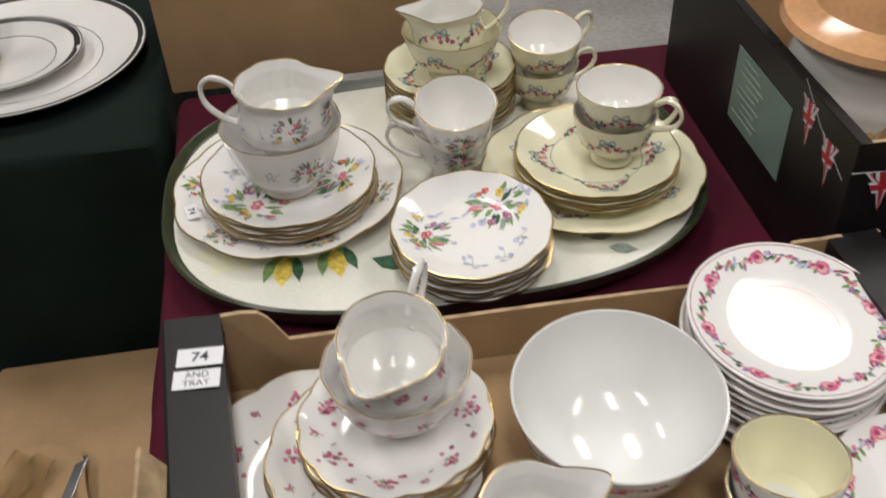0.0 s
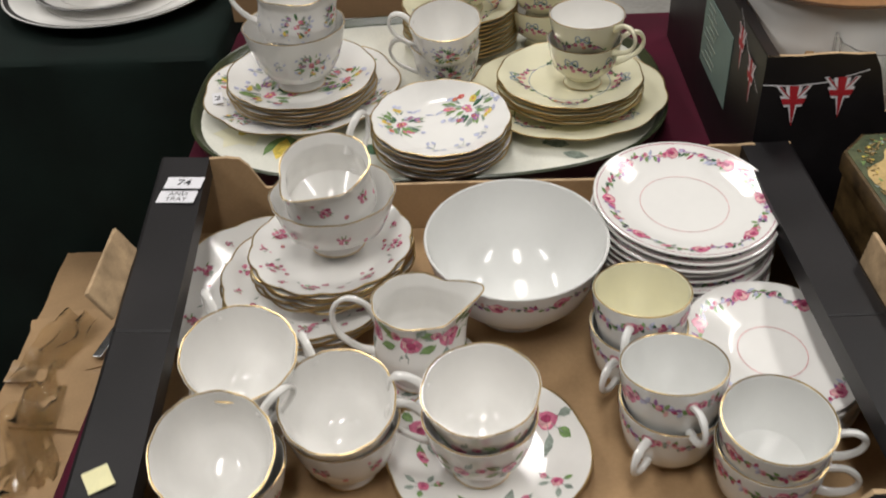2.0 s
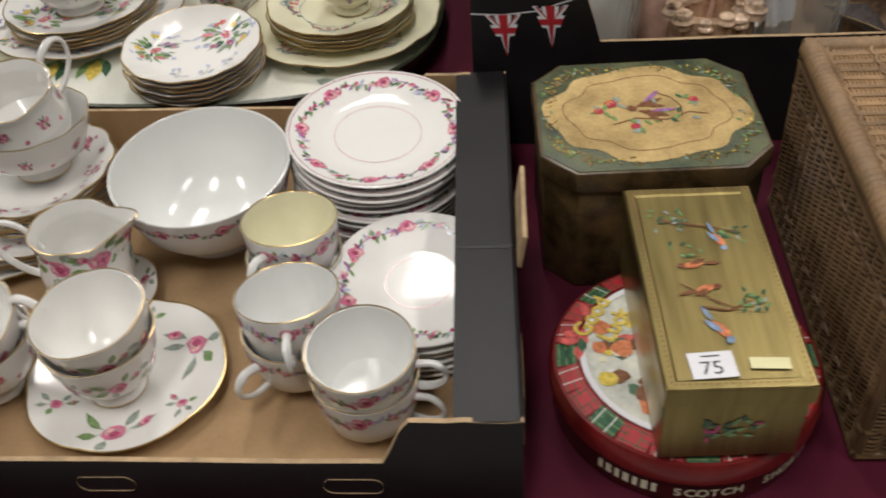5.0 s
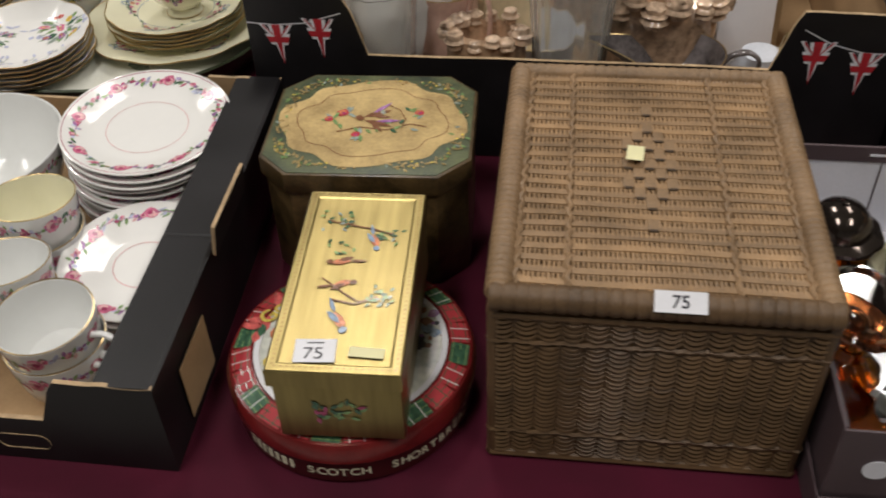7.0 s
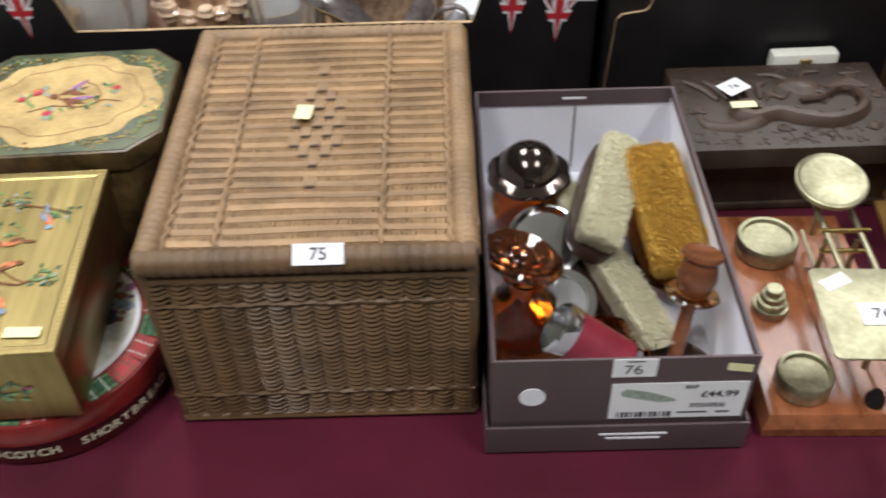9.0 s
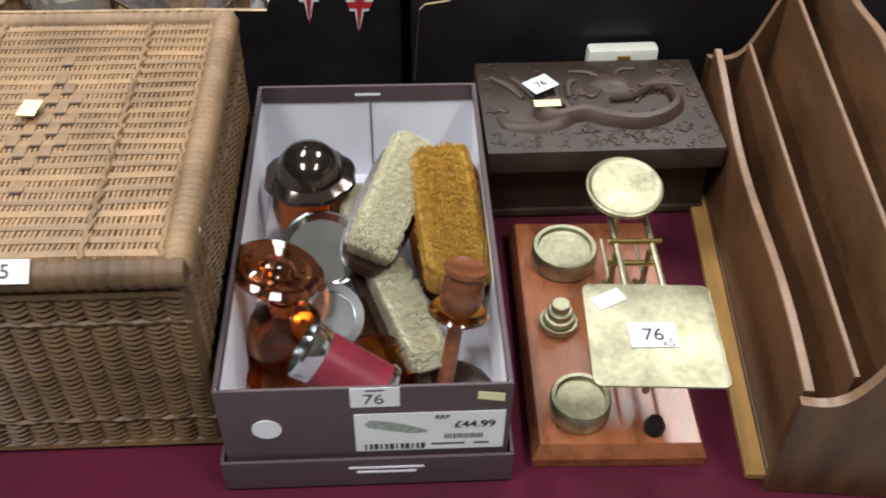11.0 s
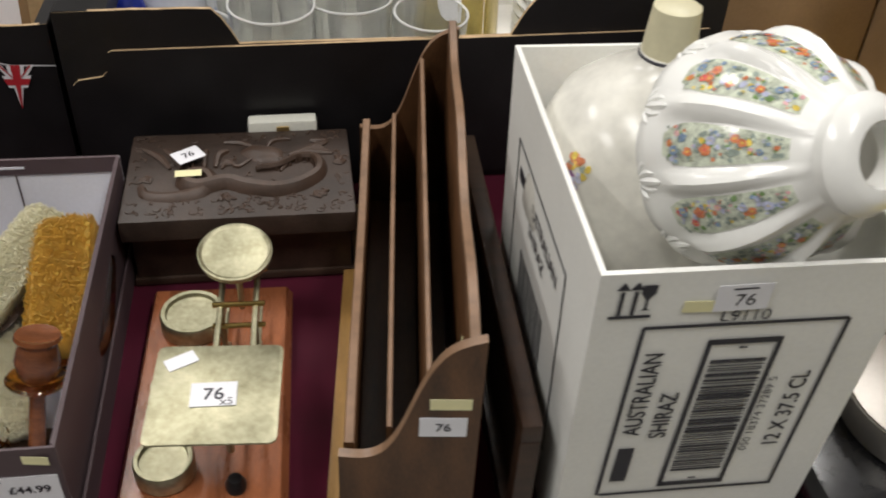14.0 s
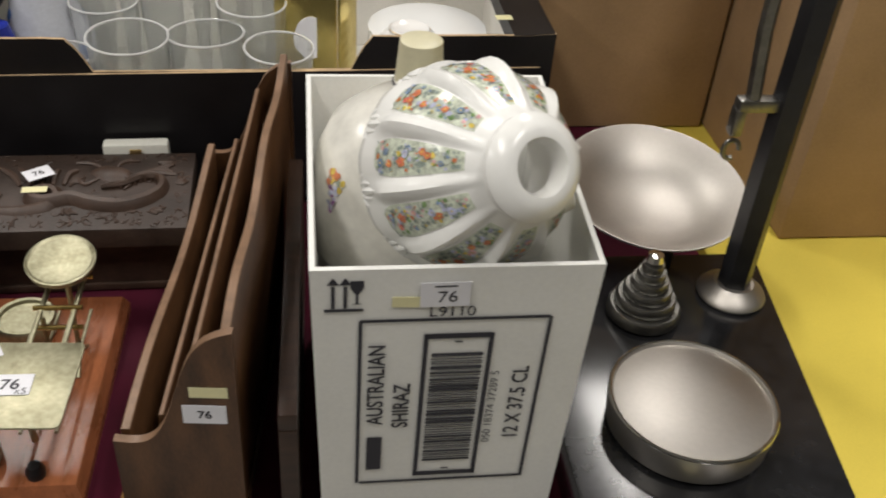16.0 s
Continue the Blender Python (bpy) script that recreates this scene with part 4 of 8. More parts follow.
# ---------------------------------------------------------------- the printed serving tray behind, with two tea services
def serving_tray(cx, cy, a, b, z, rz, up=0.024):
    th = thing("serving_tray", "oval white serving tray printed with yellow flowers, green rim", "tray", (cx, cy, z), rz)

    def ring(k, zz, n=72, e=2.7):
        out = []
        for i in range(n):
            t = 2 * math.pi * i / n
            c, s = math.cos(t), math.sin(t)
            out.append(((a - k) * math.copysign(abs(c) ** (2 / e), c), (b - k) * math.copysign(abs(s) ** (2 / e), s), zz))
        return out

    bm = bmesh.new()
    rows = [[bm.verts.new(p) for p in ring(k, zz)] for k, zz in ((0.045, 0.0), (0.022, 0.001), (0.008, 0.016), (0.0, up + 0.013), (0.0025, up + 0.015), (0.005, up + 0.013), (0.008, up + 0.007), (0.0115, up + 0.0052))]
    for p, q in zip(rows, rows[1:]):
        for i in range(len(p)):
            j = (i + 1) % len(p)
            bm.faces.new((p[i], p[j], q[j], q[i]))
    bm.faces.new(rows[0][::-1])
    part("rim", bm, M["trayrim"], th, "dark green rim")
    bm = bmesh.new()
    bm.faces.new([bm.verts.new(p) for p in ring(0.0110, up + 0.0056)])
    part("tray_surface", bm, M["traytop"], th)
    p = Print(z=up + 0.0056, seed=11, lift=0.0003)

    def tulip(x, y, s, ang):
        p.spot(x, y, ang)
        p.line([(0, 0.05 * s), (0.002 * s, 0.03 * s), (0, 0.01 * s)], 0.0016, "leaf")
        for k in (-1, 1):
            p.leaf(0, 0.020 * s, 0.026 * s, 0.010 * s, 90 + k * 28 + 180, "leaf")
        p.lift += 0.0001
        p.leaf(0, 0.016 * s, 0.030 * s, 0.014 * s, -90, "flyellow")
        p.leaf(-0.007 * s, 0.016 * s, 0.026 * s, 0.008 * s, -100, "leaf")
        p.leaf(0.007 * s, 0.016 * s, 0.026 * s, 0.008 * s, -80, "darkleaf")
        p.lift -= 0.0001

    tulip(-0.165, -0.125, 1.5, -8)
    tulip(-0.112, -0.122, 1.5, 6)
    for x, y, ang, ln in ((-0.07, -0.135, 20, 0.03), (-0.045, -0.14, 150, 0.026), (-0.03, -0.115, 70, 0.034), (-0.01, -0.15, 10, 0.03), (0.0, -0.12, -60, 0.03), (0.13, -0.13, 30, 0.024), (0.16, -0.135, 160, 0.022), (0.15, -0.15, -20, 0.02), (0.01, -0.10, 60, 0.035)):
        p.spot(x, y)
        p.leaf(0, 0, ln * 1.5, ln * 0.85, ang, p.rnd.choice(("greyleaf", "leaf", "darkleaf")))
    p.spot(-0.215, -0.085)
    for k in range(6):
        p.leaf(0, 0, 0.036, 0.026, 60 * k, "cream")
    p.lift += 0.0001
    p.blob(0, 0, 0.006, "flyellow")
    p.lift -= 0.0001
    p.finish(th)
    return th


M["trayrim"] = material("green_enamel", (0.035, 0.045, 0.02), 0.3, var=0.3, scale=40, fine=400)
M["traytop"] = material("printed_tray_top", (0.66, 0.67, 0.61), 0.22, var=0.05, scale=9, fine=300, color2=(0.74, 0.73, 0.65))
serving_tray(0.597, 0.826, 0.285, 0.207, TABLE + 0.001, 0)
TRAY = TABLE + 0.0308
plate(0.118, 0.018, "bouquet_rim", wave=0.02, lobes=9, label="large white dinner plate with garden flowers, scalloped gilt rim", group="garden flower china", loc=(0.444, 0.818, TRAY + 0.001), rz=25, seed=12)
bp_ = plate(0.088, 0.015, "bouquet", wave=0.014, lobes=9, label="white tea plate with garden flowers and gilt rim", group="garden flower china", seed=13)
bp_["turned"] = 190
stack(bp_, 0.4471, 0.8080, TRAY + 0.008, 5, 0.0048, 0.001, rx=1.5)
cup(0.059, 0.076, 0.028, "foot", "bouquet", handle=None, name="sugar_bowl", category="bowl", label="white sugar bowl with garden flowers holding a creamer", loc=(0.4478, 0.8000, TRAY + 0.0315), rz=10, wave=0.01, lobes=9, seed=14)
cup(0.043, 0.070, 0.026, "belly", "bouquet", handle="high", name="creamer", category="jug", label="white creamer with garden flowers nested in a bowl", loc=(0.453, 0.799, TRAY + 0.082), rz=172, rx=3, spout=0.019, wave=0.016, lobes=9, seed=15)
ds = plate(0.0755, 0.016, "bouquet", wave=0.012, lobes=12, name="saucer", label="white saucer with garden flowers and gilt rim", group="garden flower china", seed=16)
ds["turned"] = 10
stack(ds, 0.6146, 0.6870, TRAY, 6, 0.0058, 0.0012, rx=3)
gc = cup(0.0415, 0.064, 0.023, "foot", "bouquet", name="teacup", label="white footed teacup with garden flowers, gilt rim", group="garden flower china", loc=(0.620, 0.826, TRAY), rz=170, wave=0.012, lobes=9, seed=17)
again(gc, (0.6220, 0.8165, TRAY + 0.0400), 166, 11, -1)
# cream service with blue ribbons
plate(0.116, 0.017, "ribbon", body="cream", wave=0.016, lobes=11, label="large cream dinner plate with blue ribbons and flowers", group="ribbon china", loc=(0.7625, 0.7900, TRAY), rz=30, seed=21)
cr = plate(0.0835, 0.014, "ribbon", body="cream", wave=0.013, lobes=11, label="cream tea plate with blue ribbons, gilt rim", group="ribbon china", seed=22)
cr["turned"] = 65
stack(cr, 0.7642, 0.7844, TRAY + 0.007, 5, 0.0048, 0.0016)
cc = cup(0.0425, 0.056, 0.022, "foot", "ribbon", body="cream", inner="white", name="teacup", label="cream teacup with blue ribbons and white inside", group="ribbon china", loc=(0.7785, 0.7785, TRAY + 0.0310), rz=8, seed=23)
again(cc, (0.780, 0.779, TRAY + 0.0600), -48)
again(cc, (0.744, 0.945, TRAY), 12)
again(cc, (0.7450, 0.9470, TRAY + 0.040), 25, 8)
cs = plate(0.074, 0.014, "ribbon", body="cream", wave=0.012, lobes=11, name="saucer", label="cream saucer with blue ribbons and gilt rim", group="ribbon china", seed=24)
stack(cs, 0.6379, 0.9521, TRAY, 10, 0.0052, 0.001)
cup(0.055, 0.056, 0.027, "foot", "ribbon", body="cream", handle=None, name="sugar_bowl", category="bowl", label="cream sugar bowl with blue ribbons holding a creamer", loc=(0.641, 0.948, TRAY + 0.053), rz=5, wave=0.01, lobes=9, seed=25)
cup(0.038, 0.062, 0.026, "belly", "ribbon", body="cream", inner="white", handle="high", name="creamer", category="jug", label="cream creamer with blue ribbons nested in a bowl", loc=(0.638, 0.945, TRAY + 0.075), rz=10, spout=0.022, wave=0.014, lobes=9, seed=26)
# platinum-banded dinner service on the green table
pd = plate(0.172, 0.022, "bands", rim="silver", label="large white platter with a broad platinum band", loc=(0.090, 1.235, TABLE + 0.001), seed=31)
plate(0.105, 0.016, "bands", rim="silver", label="white plate with platinum bands under a sauce boat", loc=(0.072, 1.232, TABLE + 0.0065))
cup(0.06, 0.10, 0.036, "foot", "", handle=None, name="sauce_boat", category="jug", label="white sauce boat with a platinum rim", loc=(0.03, 1.235, TABLE + 0.0115), spout=0.03)


# ---------------------------------------------------------------- stickers
def sticker(words, w, h, m, label, mat="paper", size=None, name="lot_sticker", bars=(), gap=0.0004, second=None):
    """A gummed paper label, with what it says; lies in its own x-y plane at the pose m."""
    th = thing(name, label, "label")
    th.matrix_world = m
    part("paper", boxmesh((w, h, 0.0003), (0, 0, 0.00015 + gap), 0.0), M[mat], th, smooth=False)
    if words:
        text_part(words, size or h * 0.8, M["ink"], th, pose(0, -0.02 * h, gap + 0.0005), thick=0.0002)
    if second:
        text_part(second[0], second[1], M["ink"], th, pose(second[2], second[3], gap + 0.0005))
    for bx, by, bw, bh in bars:
        part("print_bar", boxmesh((bw, bh, 0.0001), (bx, by, gap + 0.0004)), M["ink"], th, smooth=False)
    return th


sticker("74", 0.036, 0.019, pose(0.371, 0.538, 0.8470, 0, 0, -3), "white printed lot sticker on the crate's black rim", size=0.014)
sticker("", 0.036, 0.019, pose(0.369, 0.515, 0.8468, 0, 0, -3), "white sticker with a handwritten note on black card", second=("AND\nTRAY", 0.0085, 0, 0.0))
sticker("", 0.018, 0.020, pose(0.391, 0.183, 0.8474, 0, 0, 32), "small blank yellow sticker on the black rim", "ypaper")
sticker("74", 0.020, 0.012, pose(0.346, 0.790, TRAY + 0.0195, 0, 10, -75), "small white lot sticker on a dinner plate", size=0.009)


# ---------------------------------------------------------------- tins
M["goldtin"] = material("brushed_gold_tin", (0.33, 0.258, 0.105), 0.33, metal=1.0, var=0.18, scale=10, fine=700, streak=(14, 1, 1), bump=0.00005)
M["darktin"] = material("dark_olive_tin", (0.028, 0.017, 0.008), 0.35, var=0.4, scale=60, fine=400, color2=(0.08, 0.05, 0.02))
M["teal"] = material("teal_printed_tin", (0.026, 0.064, 0.054), 0.45, var=0.4, scale=45, fine=300, color2=(0.075, 0.085, 0.035))
M["ochre"] = material("ochre_printed_tin", (0.38, 0.25, 0.09), 0.45, var=0.18, scale=35, fine=300, color2=(0.50, 0.36, 0.15))
M["tinred"] = material("red_tartan_tin", (0.15, 0.012, 0.012), 0.22, var=0.15, scale=60, fine=300)
M["tinmaroon"] = material("dark_red_tin", (0.055, 0.008, 0.009), 0.3, var=0.15, scale=60, fine=300)
M["tingreen"] = material("green_tartan_tin", (0.01, 0.13, 0.06), 0.22, var=0.15, scale=60, fine=300)
M["tinpicture"] = material("pale_picture_print", (0.45, 0.50, 0.47), 0.22, var=0.2, scale=26, fine=160, color2=(0.62, 0.62, 0.55))


def octagon(w, d, c):
    return [(-w + c, -d), (w - c, -d), (w, -d + c), (w, d - c), (w - c, d), (-w + c, d), (-w, d - c), (-w, -d + c)]


def octagonal_tin():
    th = thing("octagonal_tin", "eight-sided biscuit tin with birds painted on an ochre and teal lid", "tin", (1.0765, 0.4620, T0), 3)
    part("body", prism(octagon(0.0900, 0.0780, 0.026), 0.0, 0.109, 0.002), M["darktin"], th, "dark olive sides")
    lid = part("lid", prism(octagon(0.0935, 0.0815, 0.027), 0.105, 0.1255, 0.003), M["darktin"], th, "dark-edged lid with a gilt border")
    part("lid_panel", prism(octagon(0.0905, 0.0785, 0.0258), 0.1250, 0.1261, 0.0004), M["teal"], lid, "teal printed panel")
    p = Print(z=0.1263, seed=41, lift=0.0004)
    # wavy ochre cartouche
    n = 64
    pts = []
    for k in range(n):
        a = 2 * math.pi * k / n
        q = 1 + 0.06 * math.cos(4 * a) + 0.05 * math.cos(8 * a + 1)
        pts.append((0.0795 * q * math.copysign(abs(math.cos(a)) ** 0.75, math.cos(a)), 0.0640 * q * math.copysign(abs(math.sin(a)) ** 0.75, math.sin(a))))
    bm = bmesh.new()
    bm.faces.new([bm.verts.new((x, y, 0.1265)) for x, y in pts])
    part("cartouche", bm, M["ochre"], lid, "ochre cartouche")
    inner = [(0.8 * x, 0.78 * y) for x, y in pts]
    p.line(inner + inner[:1], 0.0008, "brownink")
    for k in range(300):
        e = p.rnd.choice((0, 1))
        a = p.rnd.uniform(0, 6.283)
        x, y = (0.081 + 0.006 * p.rnd.uniform(-1, 1)) * math.copysign(abs(math.cos(a)) ** 0.55, math.cos(a)), (0.068 + 0.005 * p.rnd.uniform(-1, 1)) * math.copysign(abs(math.sin(a)) ** 0.55, math.sin(a))
        p.spot(x, y)
        (p.leaf(0, 0, 0.006, 0.0026, p.rnd.uniform(0, 360), p.rnd.choice(("gold", "gold", "gold", "greyleaf", "leaf"))) if e else p.blob(0, 0, 0.0012, p.rnd.choice(("gold", "gold", "gold", "flyellow"))))
    p.lift += 0.0003
    for x, y, r in ((-0.028, 0.012, 0.008), (-0.040, 0.002, 0.006), (-0.012, -0.022, 0.006), (0.042, 0.014, 0.006)):
        p.spot(x, y)
        for k in range(4):
            p.leaf(0.004, 0, 0.012, 0.004, p.rnd.uniform(0, 360), p.rnd.choice(("leaf", "greyleaf")))
        p.rose(0, 0, r * 0.7, "rose", "redprint", "orange")
    for x, y, a in ((0.004, 0.012, 25), (0.006, -0.004, -20)):
        p.spot(x, y, a)
        p.leaf(-0.014, 0, 0.028, 0.008, 0, "brownink")
        p.lift += 0.0001
        p.leaf(-0.004, 0.002, 0.024, 0.005, 24, "purple")
        p.leaf(-0.006, -0.002, 0.018, 0.005, -30, "brownink")
        p.blob(-0.018, 0.001, 0.0035, "brownink")
        p.lift -= 0.0001
    p.spot(0, 0)
    p.line([(-0.03, -0.018), (-0.01, -0.010), (0.015, -0.014), (0.035, -0.004), (0.05, -0.008)], 0.0013, "brownink")
    p.line([(0.01, 0.028), (0.024, 0.018), (0.03, 0.004), (0.028, -0.01)], 0.001, "brownink")
    for k in range(12):
        p.leaf(p.rnd.uniform(-0.03, 0.05), p.rnd.uniform(-0.02, 0.03), 0.009, 0.004, p.rnd.uniform(0, 360), p.rnd.choice(("leaf", "greyleaf", "darkleaf")))
    p.finish(lid)


octagonal_tin()


def gold_tin():
    th = thing("gold_tin", "oblong gold tin with birds on its lid, slightly ajar", "tin", (1.0985, 0.259, 0.8035), 3)
    w, d = 0.0455, 0.094
    part("body", boxmesh((2 * w, 2 * d, 0.064), (0.001, 0, 0.032), 0.002), M["goldtin"], th)
    bm = bmesh.new()
    # lid with a raised stitched border round a shallow sunken panel
    rows = []
    for ww, dd, z in ((w + 0.002, d + 0.002, 0.061), (w + 0.002, d + 0.002, 0.0755), (w + 0.0005, d + 0.0005, 0.077), (w - 0.0055, d - 0.0055, 0.077), (w - 0.0070, d - 0.0070, 0.0760), (w - 0.020, d - 0.020, 0.0758)):
        rows.append([bm.verts.new((sx * ww, sy * dd, z)) for sx, sy in ((-1, -1), (1, -1), (1, 1), (-1, 1))])
    for a, b in zip(rows, rows[1:]):
        for i in range(4):
            bm.faces.new((a[i], a[(i + 1) % 4], b[(i + 1) % 4], b[i]))
    bm.faces.new(rows[-1])
    lid = part("lid", bm, M["goldtin"], th, "gold lid with a stitched border", smooth=False)
    lid.matrix_basis = pose(0, 0, 0, 1.6, 0.6, 0)
    p = Print(z=0.0771, seed=42, lift=0.0003)
    for sx in (-1, 1):
        for k in range(44):
            p.spot(sx * (w - 0.0025), -d + 0.004 + k * (2 * d - 0.008) / 43)
            p.leaf(0, 0, 0.0026, 0.0011, 60, "brownink")
    for sy in (-1, 1):
        for k in range(20):
            p.spot(-w + 0.004 + k * (2 * w - 0.008) / 19, sy * (d - 0.0025))
            p.leaf(0, 0, 0.0026, 0.0011, 20, "brownink")
    p.z = 0.0762

    def bird(x, y, a, body, wing, s=1.0):
        p.spot(x, y, a)
        p.leaf(-0.014 * s, 0, 0.022 * s, 0.009 * s, 0, body)
        p.lift += 0.0001
        p.leaf(-0.006 * s, 0.001, 0.018 * s, 0.006 * s, 12, wing)
        p.leaf(0.006 * s, 0, 0.018 * s, 0.004 * s, -8, wing)
        p.blob(-0.014 * s, 0.001, 0.0035 * s, wing)
        p.lift -= 0.0001

    bird(0.012, 0.040, 110, "orange", "bow", 0.75)
    bird(-0.008, 0.014, 10, "orange", "brownink", 0.75)
    bird(-0.008, -0.010, 200, "orange", "brownink", 0.75)
    bird(-0.004, -0.044, 120, "orange", "bow", 0.9)
    p.spot(0, 0)
    p.line([(-0.028, 0.060), (-0.010, 0.056), (0.008, 0.052), (0.026, 0.046)], 0.0014, "brownink")
    p.line([(-0.012, -0.026), (0.006, -0.030), (0.022, -0.022)], 0.0016, "brownink")
    p.line([(-0.022, -0.004), (0.0, -0.022), (0.01, -0.028)], 0.0012, "brownink")
    for cx, cy, n, sp in ((-0.020, 0.060, 18, 0.014), (0.024, 0.044, 16, 0.009), (0.022, -0.022, 22, 0.010), (-0.012, 0.030, 8, 0.012)):
        for k in range(n):
            p.leaf(cx + p.rnd.uniform(-sp, sp), cy + p.rnd.uniform(-sp, sp) * 0.8, 0.0058, 0.0026, p.rnd.uniform(0, 360), p.rnd.choice(("leaf", "darkleaf", "greyleaf", "darkleaf")))
    p.finish(lid)
    q = Print(z=0.0, seed=43, lift=0.0004)
    q.spot(0, 0)
    for k in range(26):
        q.leaf(q.rnd.uniform(-0.02, 0.02), q.rnd.uniform(-0.007, 0.007), 0.008, 0.0035, q.rnd.uniform(0, 360), q.rnd.choice(("leaf", "darkleaf", "rose", "darkleaf")))
    ob = q.finish(th)
    ob.matrix_basis = pose(0.0, -d - 0.0002, 0.030, 90, 0, 0)
    m = th.matrix_world
    sticker("", 0.029, 0.021, m @ pose(-0.014, -0.078, 0.0737, 1.6, 0.6, 3), "white lot sticker with a handwritten number", second=("75", 0.015, -0.001, -0.003), bars=((0, 0.007, 0.012, 0.0012),), gap=0.0012)
    sticker("", 0.025, 0.009, m @ pose(0.022, -0.078, 0.0735, 1.6, 0.6, -3), "small blank yellow sticker on gold tin", "ypaper", gap=0.0012)


def around(parent, words, radius, z, size, mat, mid, name="writing", flip=1):
    """Letters set round an upright cylinder, facing outward; mid: degrees of the word's middle."""
    step = size * 0.74 / radius
    for i, ch in enumerate(words):
        if ch == " ":
            continue
        a = radians(mid) + flip * (i - (len(words) - 1) / 2) * step
        m = Matrix.Translation((radius * math.cos(a), radius * math.sin(a), z)) @ pose(0, 0, 0, 90, 0, math.degrees(a) + 90)
        text_part(ch, size, mat, parent, m, "letter", thick=0.00025)


def shortbread_tin():
    th = thing("shortbread_tin", "round red tartan shortbread tin with a picture lid", "tin", (1.0905, 0.259, T0), 0)
    R = 0.1005
    part("body", lathe([(0, 0), (R - 0.005, 0), (R - 0.003, 0.002), (R - 0.003, 0.030), (0, 0.030)], 80), M["tinmaroon"], th, "dark red lettered side")
    lid = part("lid", lathe([(R - 0.002, 0.026), (R, 0.027), (R, 0.040), (R - 0.003, 0.0455), (R - 0.020, 0.0495), (R - 0.0215, 0.0500), (R - 0.0225, 0.0490), (0, 0.0490)], 96), M["tinred"], th, "tartan lid with a picture")
    part("picture", lathe([(0, 0.0494), (R - 0.0275, 0.0494), (R - 0.0275, 0.0491)], 80), M["tinpicture"], lid, "pale winter picture")
    part("white_band", lathe([(R - 0.0272, 0.0492), (R - 0.0272, 0.0497), (R - 0.0225, 0.0499), (R - 0.0225, 0.0492)], 80), M["paper"], lid)
    pr = [(R - 0.0035, 0.0455), (R - 0.020, 0.0495)]
    p = Print(pr, side=1, seed=44, lift=0.0005)
    for k in range(24):
        a = 15 * k
        green = k % 3 == 0
        p.place(a, 0.009)
        w = 0.011
        p.poly([(-w, -0.0075), (w, -0.0075), (w, 0.0075), (-w, 0.0075)], "darkleaf" if green else "redprint")
        p.lift += 0.0001
        for d in (-0.0055, 0.0, 0.0055):
            p.line([(-w, d), (w, d)], 0.0009, "darkleaf" if not green else "leaf")
        for d in (-0.007, 0.004):
            p.line([(d, -0.0075), (d, 0.0075)], 0.0008, "white" if k % 2 else "darkleaf")
        p.lift -= 0.0001
    p.finish(lid, "tartan_band")
    q = Print(z=0.0496, seed=45, lift=0.0003)
    for k in range(34):
        a, rr = q.rnd.uniform(100, 260), q.rnd.uniform(0.030, 0.068)
        q.spot(rr * math.cos(radians(a)), rr * math.sin(radians(a)))
        q.blob(0, 0, q.rnd.uniform(0.003, 0.009), q.rnd.choice(("red", "orange", "white", "brownink", "darkleaf", "flyellow", "cream", "rose")))
    for k in range(16):
        q.spot(q.rnd.uniform(0.050, 0.066), q.rnd.uniform(0.0, 0.045))
        q.blob(0, 0, q.rnd.uniform(0.002, 0.006), q.rnd.choice(("brownink", "purple", "ink", "bow")))
    for k in range(10):
        a = q.rnd.uniform(150, 178)
        q.spot(0.078 * math.cos(radians(a)), 0.078 * math.sin(radians(a)))
        q.leaf(0, 0, 0.016, 0.008, q.rnd.uniform(0, 360), q.rnd.choice(("red", "red", "darkleaf")))
    q.finish(lid, "picture_print")
    text_part("Good\nLuck", 0.019, M["flyellow"], lid, pose(-0.058, 0.032, 0.0507, 0, 0, 62), thick=0.0006)
    around(th, "SCOTCH", R - 0.0025, 0.0135, 0.0115, M["cream"], -86)
    around(th, "SHORTBREAD", R - 0.0025, 0.0135, 0.0115, M["cream"], -38)
    for k in range(7):
        a = -132 + 4.0 * k
        ob = part("print_bar", boxmesh((0.0008, 0.0035 + 0.001 * (k % 2), 0.009)), M["cream"], th, smooth=False)
        ob.matrix_basis = pose((R - 0.003) * math.cos(radians(a)), (R - 0.003) * math.sin(radians(a)), 0.0135, 0, 0, a)


shortbread_tin()
gold_tin()


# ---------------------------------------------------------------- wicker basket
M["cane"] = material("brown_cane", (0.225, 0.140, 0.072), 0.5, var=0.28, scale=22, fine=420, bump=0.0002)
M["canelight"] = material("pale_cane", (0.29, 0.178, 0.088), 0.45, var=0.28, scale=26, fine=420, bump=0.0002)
# Darker cane for sides and front roll, with their shade put into the colour.
M["canedark"] = material("shaded_cane", (0.112, 0.064, 0.029), 0.55, var=0.3, scale=22, fine=420, bump=0.0002)
# Near-black brown: paints the shade in basket gaps; also colours the frame backing.
M["caneshadow"] = material("gap_shade_and_backing", (0.05, 0.03, 0.016), 0.8, var=0.2, scale=30)


